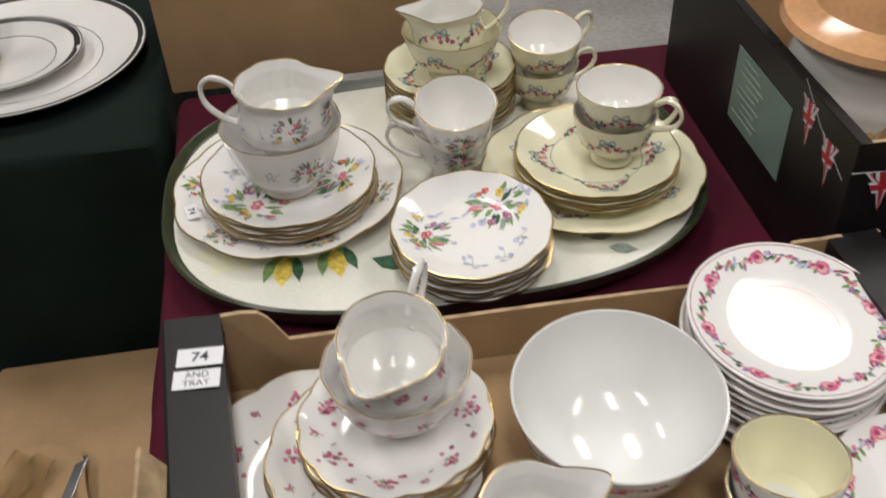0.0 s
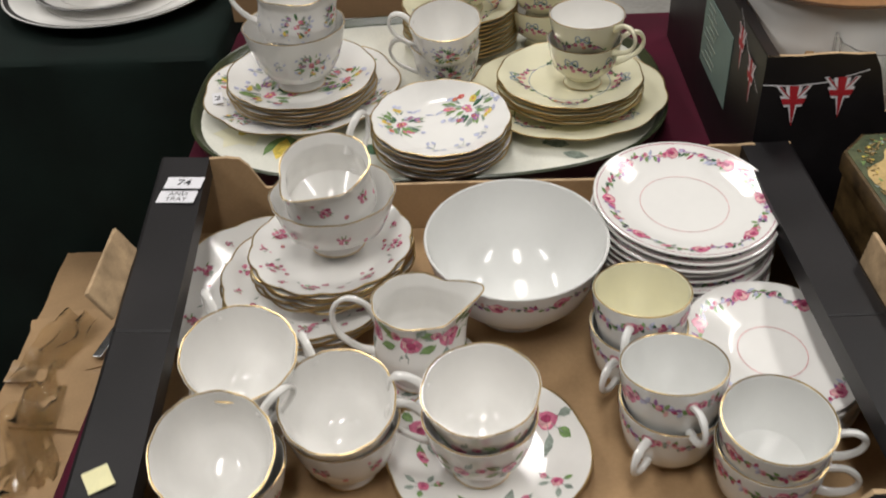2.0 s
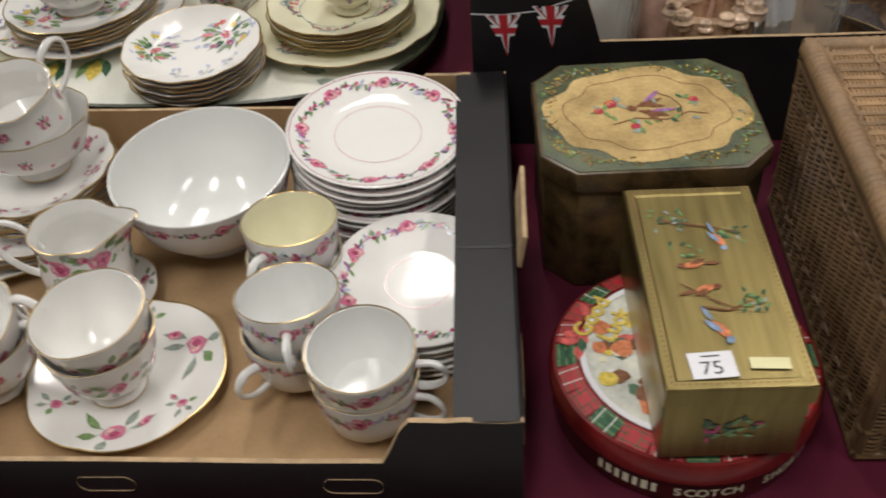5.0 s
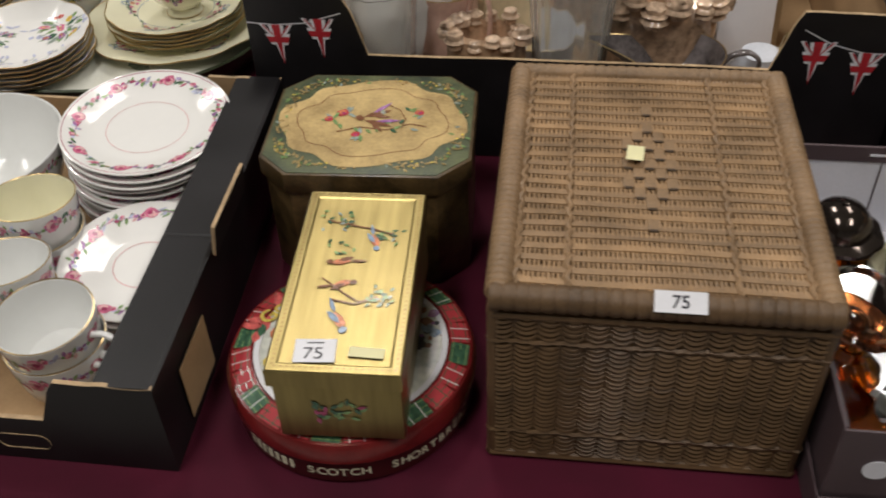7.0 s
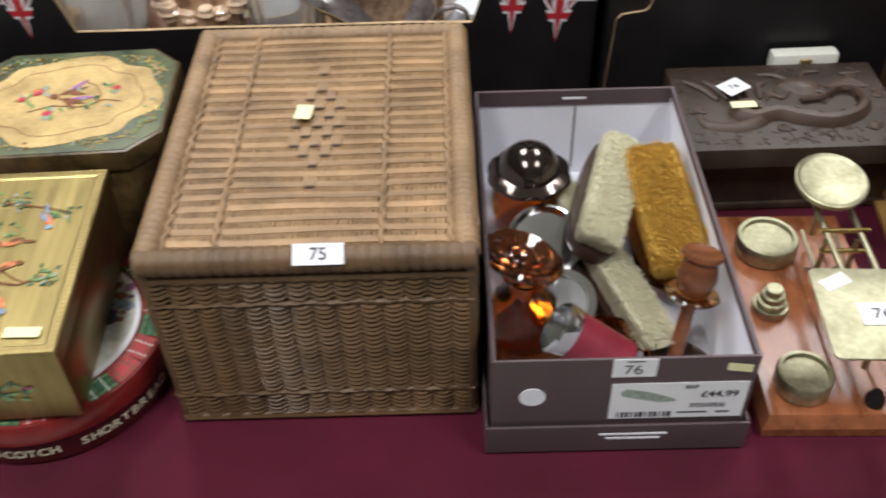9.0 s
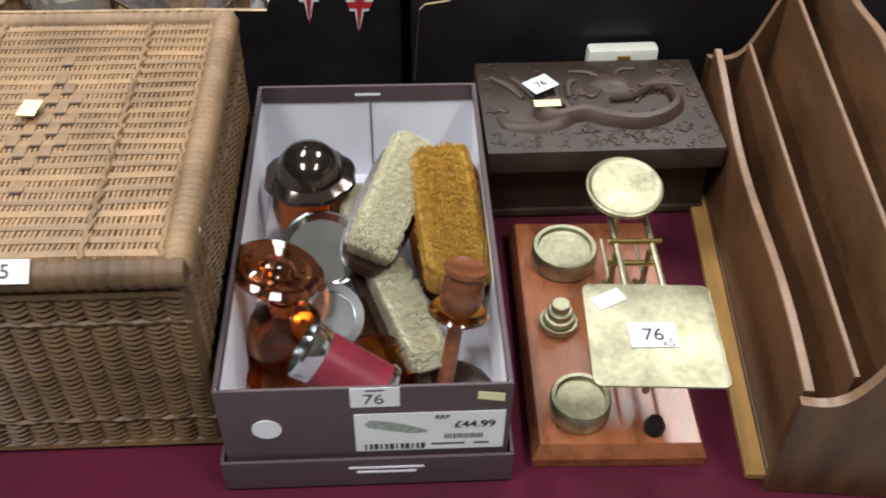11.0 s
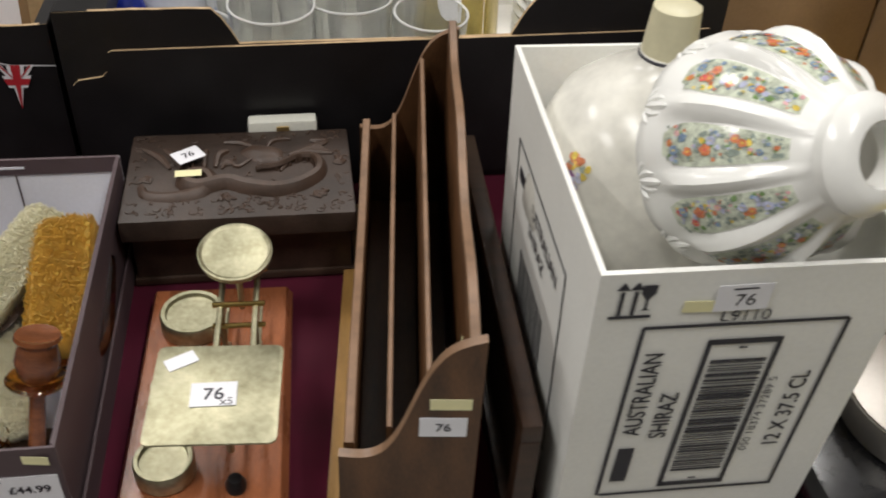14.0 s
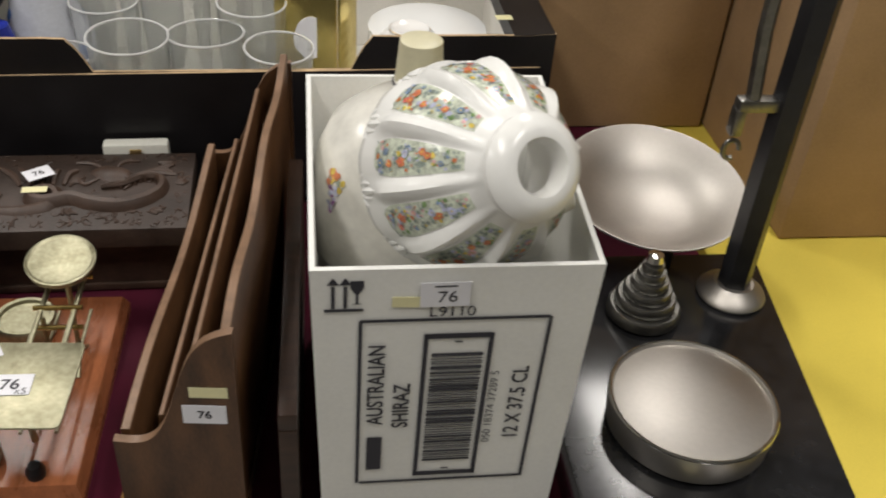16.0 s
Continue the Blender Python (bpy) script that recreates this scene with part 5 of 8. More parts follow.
def strip(bm, pts, w, t, up):
    """A flat strand of rectangular section along points; up: the direction of its thickness."""
    prev = None
    upv = Vector(up)
    for i, p in enumerate(pts):
        p = Vector(p)
        d = (Vector(pts[min(i + 1, len(pts) - 1)]) - Vector(pts[max(i - 1, 0)])).normalized()
        s = d.cross(upv).normalized() * w / 2
        u = upv * t / 2
        cur = [bm.verts.new(p + s - u), bm.verts.new(p + s * 0.9 + u), bm.verts.new(p - s * 0.9 + u), bm.verts.new(p - s - u)]
        if prev:
            for k in range(4):
                bm.faces.new((prev[k], prev[(k + 1) % 4], cur[(k + 1) % 4], cur[k]))
        prev = cur


def wicker_basket():
    W, D, H = 0.236, 0.300, 0.172
    th = thing("wicker_basket", "lidded brown wicker basket with a lot sticker", "basket", (1.3195, 0.3475, T0), 0.6)
    # Solid dark core added behind the weave in place of the shaded inside.
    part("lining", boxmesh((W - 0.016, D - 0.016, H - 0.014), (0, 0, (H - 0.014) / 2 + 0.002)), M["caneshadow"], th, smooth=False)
    r = random.Random(3)

    def side(name, length, m):
        """Woven side: upright stakes with strands passing alternately before and behind them."""
        n = int(length / 0.0160)
        pitch = length / n
        ob_t = bmesh.new()
        for i in range(n + 1):
            x = -length / 2 + i * pitch
            sweep([(x, 0.0005, 0.004), (x, 0.0005, H - 0.014)], 0.0024, 6, ob_t)
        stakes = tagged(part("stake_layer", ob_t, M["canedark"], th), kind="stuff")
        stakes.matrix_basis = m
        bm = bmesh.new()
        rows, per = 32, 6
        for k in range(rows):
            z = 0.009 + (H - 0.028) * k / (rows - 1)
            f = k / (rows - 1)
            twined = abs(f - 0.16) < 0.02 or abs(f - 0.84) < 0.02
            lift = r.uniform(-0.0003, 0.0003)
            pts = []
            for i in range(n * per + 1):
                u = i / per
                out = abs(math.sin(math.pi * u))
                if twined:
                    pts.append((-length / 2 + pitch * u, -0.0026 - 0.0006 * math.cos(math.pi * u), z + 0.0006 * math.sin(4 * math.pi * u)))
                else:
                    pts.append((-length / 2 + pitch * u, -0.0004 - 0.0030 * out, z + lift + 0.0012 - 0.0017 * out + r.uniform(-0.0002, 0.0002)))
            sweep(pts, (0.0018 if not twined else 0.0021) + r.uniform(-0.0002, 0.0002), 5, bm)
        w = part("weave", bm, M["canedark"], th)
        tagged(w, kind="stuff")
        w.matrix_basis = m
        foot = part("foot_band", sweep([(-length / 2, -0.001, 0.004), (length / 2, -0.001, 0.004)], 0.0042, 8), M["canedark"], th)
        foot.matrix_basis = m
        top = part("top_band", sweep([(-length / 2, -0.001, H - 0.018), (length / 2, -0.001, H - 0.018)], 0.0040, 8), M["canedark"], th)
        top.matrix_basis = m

    side("front", W - 0.010, pose(0, -D / 2 + 0.007, 0))
    side("left", D - 0.010, pose(-W / 2 + 0.007, 0, 0, 0, 0, -90))
    side("right", D - 0.010, pose(W / 2 - 0.007, 0, 0, 0, 0, 90))
    for sx in (-1, 1):
        for sy in (-1, 1):
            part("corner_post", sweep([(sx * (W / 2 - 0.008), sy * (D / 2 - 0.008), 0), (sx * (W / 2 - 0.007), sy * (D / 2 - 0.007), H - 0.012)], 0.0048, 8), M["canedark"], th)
    # lid
    lw, ld, z = W - 0.034, D - 0.032, H - 0.003
    # Dark board under the lid weave, its colour standing for shade in the gaps.
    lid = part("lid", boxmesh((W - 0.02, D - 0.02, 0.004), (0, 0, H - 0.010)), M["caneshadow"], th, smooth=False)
    bm = bmesh.new()
    n, rows = 60, 22
    pitch = ld / rows
    for i in range(n):
        x = -lw / 2 + lw * (i + 0.5) / n
        pts = [(x + r.uniform(-0.0003, 0.0003), -ld / 2 + pitch * k / 2, z + (0.0008 if k % 2 == 0 else -0.0010)) for k in range(2 * rows + 1)]
        sweep(pts, 0.00142 + r.uniform(-0.00015, 0.00015), 5, bm)
    tagged(part("lid_stake_layer", bm, M["canelight"], lid), kind="stuff")
    for k in range(rows):
        bm = bmesh.new()
        y = -ld / 2 + pitch * (k + 0.5)
        pts = []
        for i in range(n * 2 + 1):
            x = -lw / 2 + lw * i / (n * 2)
            pts.append((x, y + 0.0008 * math.sin(x * 40 + k * 0.7), z + 0.0004 + 0.0003 * math.cos(math.pi * i)))
        strip(bm, pts, pitch * 0.30, 0.0018, (0, 0, 1))
        strip(bm, [(p[0], p[1] + pitch * 0.27, p[2] - 0.0003) for p in pts], pitch * 0.24, 0.0016, (0, 0, 1))
        part("lid_band", bm, M["cane"] if k % 3 else M["canelight"], lid)
    for fx in (-0.31, 0.25, -0.485, 0.485):
        pts = [(lw * fx + 0.0011 * math.sin(j * 1.5), -ld / 2 + ld * j / 80, z + 0.0019 + 0.0007 * math.cos(j * 1.5)) for j in range(81)]
        part("rib", sweep(pts, 0.0021, 6), M["cane"], lid)
    # diamond of broad flat pieces woven over and under
    for i in range(-6, 7):
        for j in range(-3, 4):
            if abs(i) / 6.6 + abs(j) / 3.3 > 1.0 or (i + j) % 2:
                continue
            x, y = -0.003 + j * 0.0082, 0.006 + (i + 0.35) * pitch
            part("diamond_piece", boxmesh((0.0084, pitch * 0.98, 0.0014), (x, y, z + 0.0014), 0.0005), M["cane"], lid)
            # Dark piece laid on top, painting the shade of a hole.
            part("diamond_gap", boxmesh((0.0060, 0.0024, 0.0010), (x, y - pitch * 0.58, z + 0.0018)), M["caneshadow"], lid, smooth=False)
    # wrapped border rolls
    def roll(name, a, b, rad, turns, mat):
        a, b = Vector(a), Vector(b)
        pts, rr = [], []
        for i in range(turns * 4 + 1):
            f = i / (turns * 4)
            pts.append(a.lerp(b, f))
            rr.append(rad * (1.0 if i % 4 in (1, 2, 3) else 0.90) * (1 + 0.015 * math.sin(i * 1.7)))
        part(name, sweep(pts, rr, 14), mat, lid)

    for sx in (-1, 1):
        roll("border_roll", (sx * (W / 2 - 0.010), -D / 2 + 0.010, H - 0.004), (sx * (W / 2 - 0.010), D / 2 - 0.008, H - 0.004), 0.0098, 44, M["cane"])
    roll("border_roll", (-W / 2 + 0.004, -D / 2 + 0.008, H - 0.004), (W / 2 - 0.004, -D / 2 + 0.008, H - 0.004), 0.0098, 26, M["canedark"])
    roll("border_roll", (-W / 2 + 0.004, D / 2 - 0.008, H - 0.004), (W / 2 - 0.004, D / 2 - 0.008, H - 0.004), 0.0085, 26, M["cane"])
    m = th.matrix_world
    sticker("75", 0.034, 0.0145, m @ pose(0.010, -D / 2 + 0.0035, H + 0.0042, 36, 0, 0), "white printed lot sticker on the basket's border", size=0.012, gap=0.001)
    sticker("", 0.013, 0.0185, m @ pose(-0.014, 0.016, H + 0.0036, 0, 0, -6), "small blank yellow sticker on wicker", "ypaper")


wicker_basket()


# ---------------------------------------------------------------- shoe box of brushes and dressing-table glass
M["mauve"] = material("mauve_printed_card", (0.078, 0.052, 0.058), 0.5, var=0.08, scale=20, fine=400)
M["liner"] = material("pale_card_lining", (0.74, 0.74, 0.80), 0.7, var=0.05, scale=12, fine=400)
M["bristle"] = material("cream_bristle", (0.98, 0.93, 0.74), 0.6, var=0.10, scale=60, fine=420, pieces=0.06, streak=(5, 0.7, 2), bump=0.0008)
M["amberbristle"] = material("amber_bristle", (0.86, 0.55, 0.11), 0.45, var=0.22, scale=60, fine=420, pieces=0.10, streak=(5, 0.7, 2), bump=0.0010)
for key in ("bristle", "amberbristle"):
    # hair lets much of the light through
    nt = M[key].node_tree
    tr, mx = nt.nodes.new("ShaderNodeBsdfTranslucent"), nt.nodes.new("ShaderNodeMixShader")
    tr.inputs["Color"].default_value = (0.95, 0.92, 0.80, 1) if key == "bristle" else (0.86, 0.64, 0.24, 1)
    mx.inputs["Fac"].default_value = 0.42
    nt.links.new(nt.nodes["Principled BSDF"].outputs["BSDF"], mx.inputs[1])
    nt.links.new(tr.outputs["BSDF"], mx.inputs[2])
    nt.links.new(mx.outputs["Shader"], nt.nodes["Material Output"].inputs["Surface"])
M["darkwood"] = material("dark_brown_wood", (0.035, 0.018, 0.011), 0.3, var=0.3, scale=18, fine=220, streak=(1, 8, 8))
M["redwood"] = material("polished_red_wood", (0.13, 0.045, 0.018), 0.25, var=0.3, scale=18, fine=220, streak=(1, 8, 8))
M["tortoise"] = glassy("amber_glass", (0.85, 0.36, 0.06), 0.04)
M["tortoisedark"] = glassy("dark_amber_glass", (0.42, 0.13, 0.04), 0.05)
M["smoke"] = material("dark_plated_lid", (0.10, 0.08, 0.07), 0.12, metal=0.9, var=0.2, scale=40)
M["chrome"] = material("polished_plate", (0.62, 0.61, 0.58), 0.10, metal=1.0, var=0.08, scale=40)
M["maroonleather"] = material("maroon_leather", (0.16, 0.012, 0.025), 0.35, var=0.15, scale=60, fine=500, bump=0.0001)
M["clear"] = glassy("clear_glass", (0.97, 0.98, 0.97), 0.015)


def shoe_box():
    x0, x1, y0, y1, z1 = 1.4435, 1.6295, 0.1690, 0.4970, 0.8530
    w, d, h = x1 - x0, y1 - y0, z1 - T0 - 0.002
    th = thing("shoe_box", "open mauve shoe box standing in its lid, full of brushes", "box", ((x0 + x1) / 2, (y0 + y1) / 2, T0), 0.4)
    t = 0.0022
    for nm, sx, sy, cx, cy in (("front_panel", w, t, 0, -d / 2 + t / 2), ("back_panel", w, t, 0, d / 2 - t / 2), ("side_panel", t, d - 2 * t, -w / 2 + t / 2, 0), ("side_panel", t, d - 2 * t, w / 2 - t / 2, 0)):
        ob = part(nm, boxmesh((sx, sy, h), (cx, cy, h / 2 + 0.002), 0.0006), [M["mauve"], M["liner"]], th, smooth=False)
        for pl in ob.data.polygons:
            c = pl.center
            if (pl.normal.x * -cx + pl.normal.y * -cy) > 0.001 and abs(pl.normal.z) < 0.5:
                pl.material_index = 1
    part("base_panel", boxmesh((w - 2 * t, d - 2 * t, 0.002), (0, 0, 0.003)), M["liner"], th, smooth=False)
    for sx, sy, cx, cy, deep in ((w - 2 * t, 0.0012, 0, d / 2 - t - 0.0006, 0.016), (0.0012, d - 2 * t - 0.0026, -w / 2 + t + 0.0006, 0, 0.007), (0.0012, d - 2 * t - 0.0026, w / 2 - t - 0.0006, 0, 0.007)):
        part("turned_lip", boxmesh((sx, sy, deep), (cx, cy, h + 0.0022 - deep / 2)), M["mauve"], th, "mauve paper turned over the rim", smooth=False)
    lid = part("lid", boxmesh((w + 0.008, d + 0.006, 0.0016), (0, 0, 0.0008)), M["mauve"], th, "mauve lid used as a base", smooth=False)
    for sx, sy, cx, cy in ((w + 0.008, t, 0, -d / 2 - 0.0035), (w + 0.008, t, 0, d / 2 + 0.0035), (t, d + 0.004, -w / 2 - 0.003, 0), (t, d + 0.004, w / 2 + 0.003, 0)):
        part("lid_wall", boxmesh((sx, sy, 0.030), (cx, cy, 0.0165), 0.0006), M["mauve"], lid, smooth=False)
    for k in range(2):
        part("print_bar", boxmesh((0.05 - 0.01 * k, 0.0004, 0.002), (0.012, -d / 2 - 0.0048, 0.022 - 0.005 * k)), M["liner"], lid, smooth=False)
    hole = part("finger_hole", lathe([(0, 0), (0.0095, 0), (0.0095, 0.0006), (0, 0.0006)], 24), M["liner"], th, "round finger hole showing white tissue")
    hole.matrix_basis = pose(1.473 - (x0 + x1) / 2, -d / 2 - 0.0002, 0.814 - T0, 90)
    part("crease", boxmesh((0.0012, 0.0006, h * 0.75), (0.002, d / 2 - t - 0.0006, h * 0.48)), M["mauve"], th, smooth=False)
    part("print_bar", boxmesh((0.022, 0.0006, 0.0022), (0.0, d / 2 - t - 0.0016, h - 0.006)), M["liner"], th, smooth=False)
    m = th.matrix_world
    lab = sticker("", 0.097, 0.040, m @ pose(0.041, -d / 2, 0.0555, 90, 0, 0), "white price label with a printed shoe and bars", name="price_label", bars=[(-0.042 + 0.0034 * k, -0.0155, 0.0012 + 0.0008 * (k % 3), 0.006) for k in range(12)] + [(0.010 + 0.002 * k, -0.006, 0.0009 + 0.0004 * (k % 2), 0.005) for k in range(13)] + [(0.012, -0.014, 0.022, 0.0018), (0.034, -0.014, 0.01, 0.0018)])
    text_part("£44.99", 0.0098, M["ink"], lab, pose(0.029, 0.0065, 0.001), thick=0.0002)
    text_part("RRP", 0.0055, M["ink"], lab, pose(0.008, 0.0150, 0.001), thick=0.00015)
    shoe = bmesh.new()
    pts = [(-0.020, 0.004), (-0.016, 0.008), (-0.006, 0.006), (0.004, 0.003), (0.014, -0.001), (0.020, -0.004), (0.020, -0.0065), (0.010, -0.0075), (-0.004, -0.004), (-0.018, 0.0)]
    shoe.faces.new([shoe.verts.new((x - 0.022, y + 0.006, 0.0009)) for x, y in pts])
    part("printed_shoe", shoe, M["greyleaf"], lab, smooth=False)
    sticker("", 0.031, 0.019, m @ pose(0.0065, -d / 2, 0.0925, 90, 0, 0), "white lot sticker with a handwritten number", second=("76", 0.014, -0.001, -0.002), bars=((0, 0.007, 0.012, 0.0012),))
    sticker("", 0.024, 0.0075, m @ pose(0.076, -d / 2, 0.091, 90, 0, -8), "small blank yellow sticker on the shoe box", "ypaper")


shoe_box()


def brush(loc, rz, rx, ry, L, W, hgt, bristle, back, label, taper=0.8, nx=120, ny=36):
    """A brush lying on its back, bristles up: a rounded back and tufts that splay a little."""
    th = thing("brush", label, "brush", loc, rz, "", rx, ry)
    n = 40
    out = []
    for k in range(n):
        a = 2 * math.pi * k / n
        out.append((W / 2 * math.copysign(abs(math.cos(a)) ** 0.75, math.cos(a)) * 1.32, L / 2 * math.copysign(abs(math.sin(a)) ** 0.6, math.sin(a)) * 1.08))
    part("back", prism(out, 0, 0.0125, 0.003), M[back], th, "dark polished back")
    core = []
    for k in range(n):
        a = 2 * math.pi * k / n
        core.append((W * 0.44 * math.copysign(abs(math.cos(a)) ** 0.4, math.cos(a)), L * 0.45 * math.copysign(abs(math.sin(a)) ** 0.3, math.sin(a)) - 0.004))
    part("bristle_core", prism(core, 0.010, 0.010 + hgt * 0.80, 0.006), M[bristle], th)
    r = random.Random(int(L * 1e5))
    bm = bmesh.new()
    for j in range(nx):
        for i in range(ny):
            fx, fy = (i + 0.5) / ny * 2 - 1 + r.uniform(-0.06, 0.06), (j + 0.5) / nx * 2 - 1 + r.uniform(-0.02, 0.02)
            if abs(fx) ** 7 + abs(fy) ** 14 > 1.02:
                continue
            x, y = fx * W / 2 * 0.92, fy * L / 2 * 0.96
            # bristles stand in tufts that lean their own way
            g1, g2 = noise.noise((x * 160, y * 160, 1.0)), noise.noise((x * 160, y * 160, 9.0))
            hh = hgt * (1 - 0.16 * fx * fx - 0.10 * fy ** 4) * (1 + 0.03 * g1) * r.uniform(0.90, 1.05)
            tx, ty = x * 1.12 + 0.0014 * g1 + r.uniform(-0.0008, 0.0008), y * 1.04 + 0.0016 * g2 + r.uniform(-0.001, 0.001) - 0.010
            q = 0.0005
            lo = [bm.verts.new((x + q * math.cos(a), y + q * math.sin(a), 0.010)) for a in (0, 2.1, 4.2)]
            hi = [bm.verts.new((tx + q * 0.7 * math.cos(a), ty + q * 0.7 * math.sin(a), 0.010 + hh)) for a in (0.4, 2.5, 4.6)]
            for k in range(3):
                bm.faces.new((lo[k], lo[(k + 1) % 3], hi[(k + 1) % 3], hi[k]))
            bm.faces.new(hi)
    tagged(part("bristles", bm, M[bristle], th, "stiff bristles", smooth=False), kind="stuff")
    return th


brush((1.550, 0.388, 0.804), -15, 6, 18, 0.140, 0.038, 0.030, "bristle", "darkwood", "clothes brush with cream bristles and dark wooden back", nx=150, ny=46)
brush((1.601, 0.368, 0.800), 4, 10, -6, 0.140, 0.050, 0.032, "amberbristle", "tortoisedark", "hairbrush with amber bristles and clear amber back", nx=150, ny=56)
brush((1.546, 0.336, 0.768), 20, 3, 6, 0.196, 0.032, 0.028, "bristle", "darkwood", "long clothes brush with worn cream bristles lying underneath", nx=190, ny=40)


def turned(name, label, category, prof, mat, loc, rx=0, ry=0, rz=0, n=40, wave=0.0, lobes=0, pname="body"):
    th = thing(name, label, category, loc, rz, "", rx, ry)
    part(pname, lathe(prof, n, wave, lobes), mat, th)
    return th


# pressed amber glass tray under the set
turned("dressing_tray", "oval pressed amber glass tray under a dressing-table set", "tray", [(0, 0), (0.058, 0), (0.066, 0.006), (0.0665, 0.010), (0.064, 0.010), (0.057, 0.004), (0, 0.004)], M["tortoisedark"], (1.514, 0.260, T0 + 0.0035), n=64, wave=0.02, lobes=16)
# glass powder jar with a dark plated lid
M["mirror"] = material("bright_mirror", (0.60, 0.61, 0.61), 0.13, metal=1.0, var=0.04, scale=30)
th = turned("powder_jar", "amber glass powder jar with a domed dark metal lid", "jar", [(0, 0.002), (0.026, 0), (0.030, 0.004), (0.034, 0.036), (0.032, 0.061), (0.029, 0.061), (0.030, 0.036), (0.026, 0.006), (0, 0.006)], M["tortoise"], (1.4885, 0.414, T0 + 0.005))
part("lid", lathe([(0.036, 0.074), (0.0375, 0.076), (0.0365, 0.079), (0.031, 0.081), (0.0275, 0.082), (0.0265, 0.086), (0.024, 0.094), (0.018, 0.101), (0.009, 0.105), (0.003, 0.106), (0.003, 0.108), (0, 0.1085)], 64, 0.03, 8), M["smoke"], th, "scalloped dark metal lid").matrix_basis = pose(0, 0, -0.013)
# mirrored dish and silver-rimmed bowl
turned("trinket_dish", "round plated dish with a bright mirrored inside", "dish", [(0, 0), (0.026, 0), (0.031, 0.006), (0.033, 0.009), (0.031, 0.0095), (0.027, 0.0045), (0, 0.003)], M["mirror"], (1.499, 0.352, 0.792), rx=27, ry=3)
th = turned("powder_bowl", "amber glass bowl with a silver rim and mirrored lid", "bowl", [(0, 0), (0.018, 0), (0.025, 0.012), (0.0265, 0.033), (0.024, 0.035), (0, 0.035)], M["tortoise"], (1.506, 0.292, 0.766), rx=25, ry=2)
part("rim", lathe([(0.0245, 0.034), (0.0275, 0.035), (0.0270, 0.039), (0.0205, 0.0385), (0.020, 0.035)], 44), M["mirror"], th, "silver rim")
part("mirror", lathe([(0, 0.0362), (0.0205, 0.0362)], 40), M["silver"], th, "round mirror")
# perfume bottle with a broad stopper sitting askew
th = turned("scent_bottle", "squat dark amber glass scent bottle with broad stopper askew", "bottle", [(0, 0.002), (0.027, 0), (0.031, 0.006), (0.032, 0.024), (0.026, 0.042), (0.013, 0.052), (0.012, 0.062), (0.009, 0.062), (0.010, 0.050), (0.022, 0.038), (0.027, 0.024), (0.026, 0.010), (0, 0.008)], M["tortoise"], (1.4770, 0.280, T0 + 0.006), n=12)
part("stopper", lathe([(0, -0.022), (0.009, -0.020), (0.011, -0.006), (0.027, -0.003), (0.0335, 0.001), (0.034, 0.004), (0.030, 0.0075), (0.025, 0.0060), (0.020, 0.0085), (0.013, 0.0065), (0.008, 0.0100), (0, 0.011)], 64, 0.012, 12), M["tortoisedark"], th, "broad amber glass stopper").matrix_basis = pose(-0.004, 0.006, 0.079, -7, 18, 0)
# maroon travel flask with plated ends
th = turned("travel_flask", "maroon leather-covered cylinder with plated ends", "flask", [(0, 0.004), (0.020, 0.004), (0.020, 0.056), (0, 0.056)], M["maroonleather"], (1.549, 0.210, 0.794), rx=-12, ry=-58, rz=20)
part("end_cap", lathe([(0, 0), (0.0205, 0), (0.0212, 0.002), (0.0212, 0.006), (0.0205, 0.006)], 36), M["mirror"], th, "plated end cap")
part("end_cap", lathe([(0.0205, 0.053), (0.0212, 0.054), (0.0212, 0.064), (0.019, 0.066), (0.019, 0.058), (0, 0.058)], 36), M["mirror"], th, "plated end cap")
# turned wooden brush handle standing up
th = turned("shaving_brush", "turned brown wooden shaving brush with amber ring", "brush", [(0, 0), (0.009, 0), (0.010, 0.004), (0.0062, 0.010), (0.0055, 0.056), (0.008, 0.070), (0.0135, 0.077), (0.0155, 0.088), (0.0130, 0.101), (0.0158, 0.105), (0.0150, 0.108), (0.010, 0.1065), (0, 0.105)], M["redwood"], (1.590, 0.230, T0 + 0.012), rx=-16, ry=9)
part("ring", lathe([(0.008, 0.066), (0.020, 0.070), (0.0215, 0.072), (0.020, 0.0738), (0.008, 0.072)], 36), M["tortoise"], th, "amber collar ring")
turned("hand_mirror", "dark oval hand mirror lying in the box", "mirror", [(0, 0), (0.030, 0), (0.034, 0.004), (0.030, 0.008), (0.027, 0.006), (0, 0.006)], M["darkwood"], (1.596, 0.232, 0.756), rx=4, ry=3)
turned("glass_dish", "small pressed amber glass dish", "dish", [(0, 0), (0.02, 0), (0.032, 0.02), (0.034, 0.03), (0.031, 0.03), (0.018, 0.006), (0, 0.005)], M["tortoise"], (1.540, 0.238, 0.756), n=16)


# ---------------------------------------------------------------- carved box
M["carvewood"] = material("dark_carved_wood", (0.037, 0.024, 0.018), 0.5, var=0.3, scale=30, fine=330, bump=0.0009)
M["carverelief"] = material("carved_relief_wood", (0.052, 0.030, 0.020), 0.48, var=0.3, scale=40, fine=400, bump=0.0002)


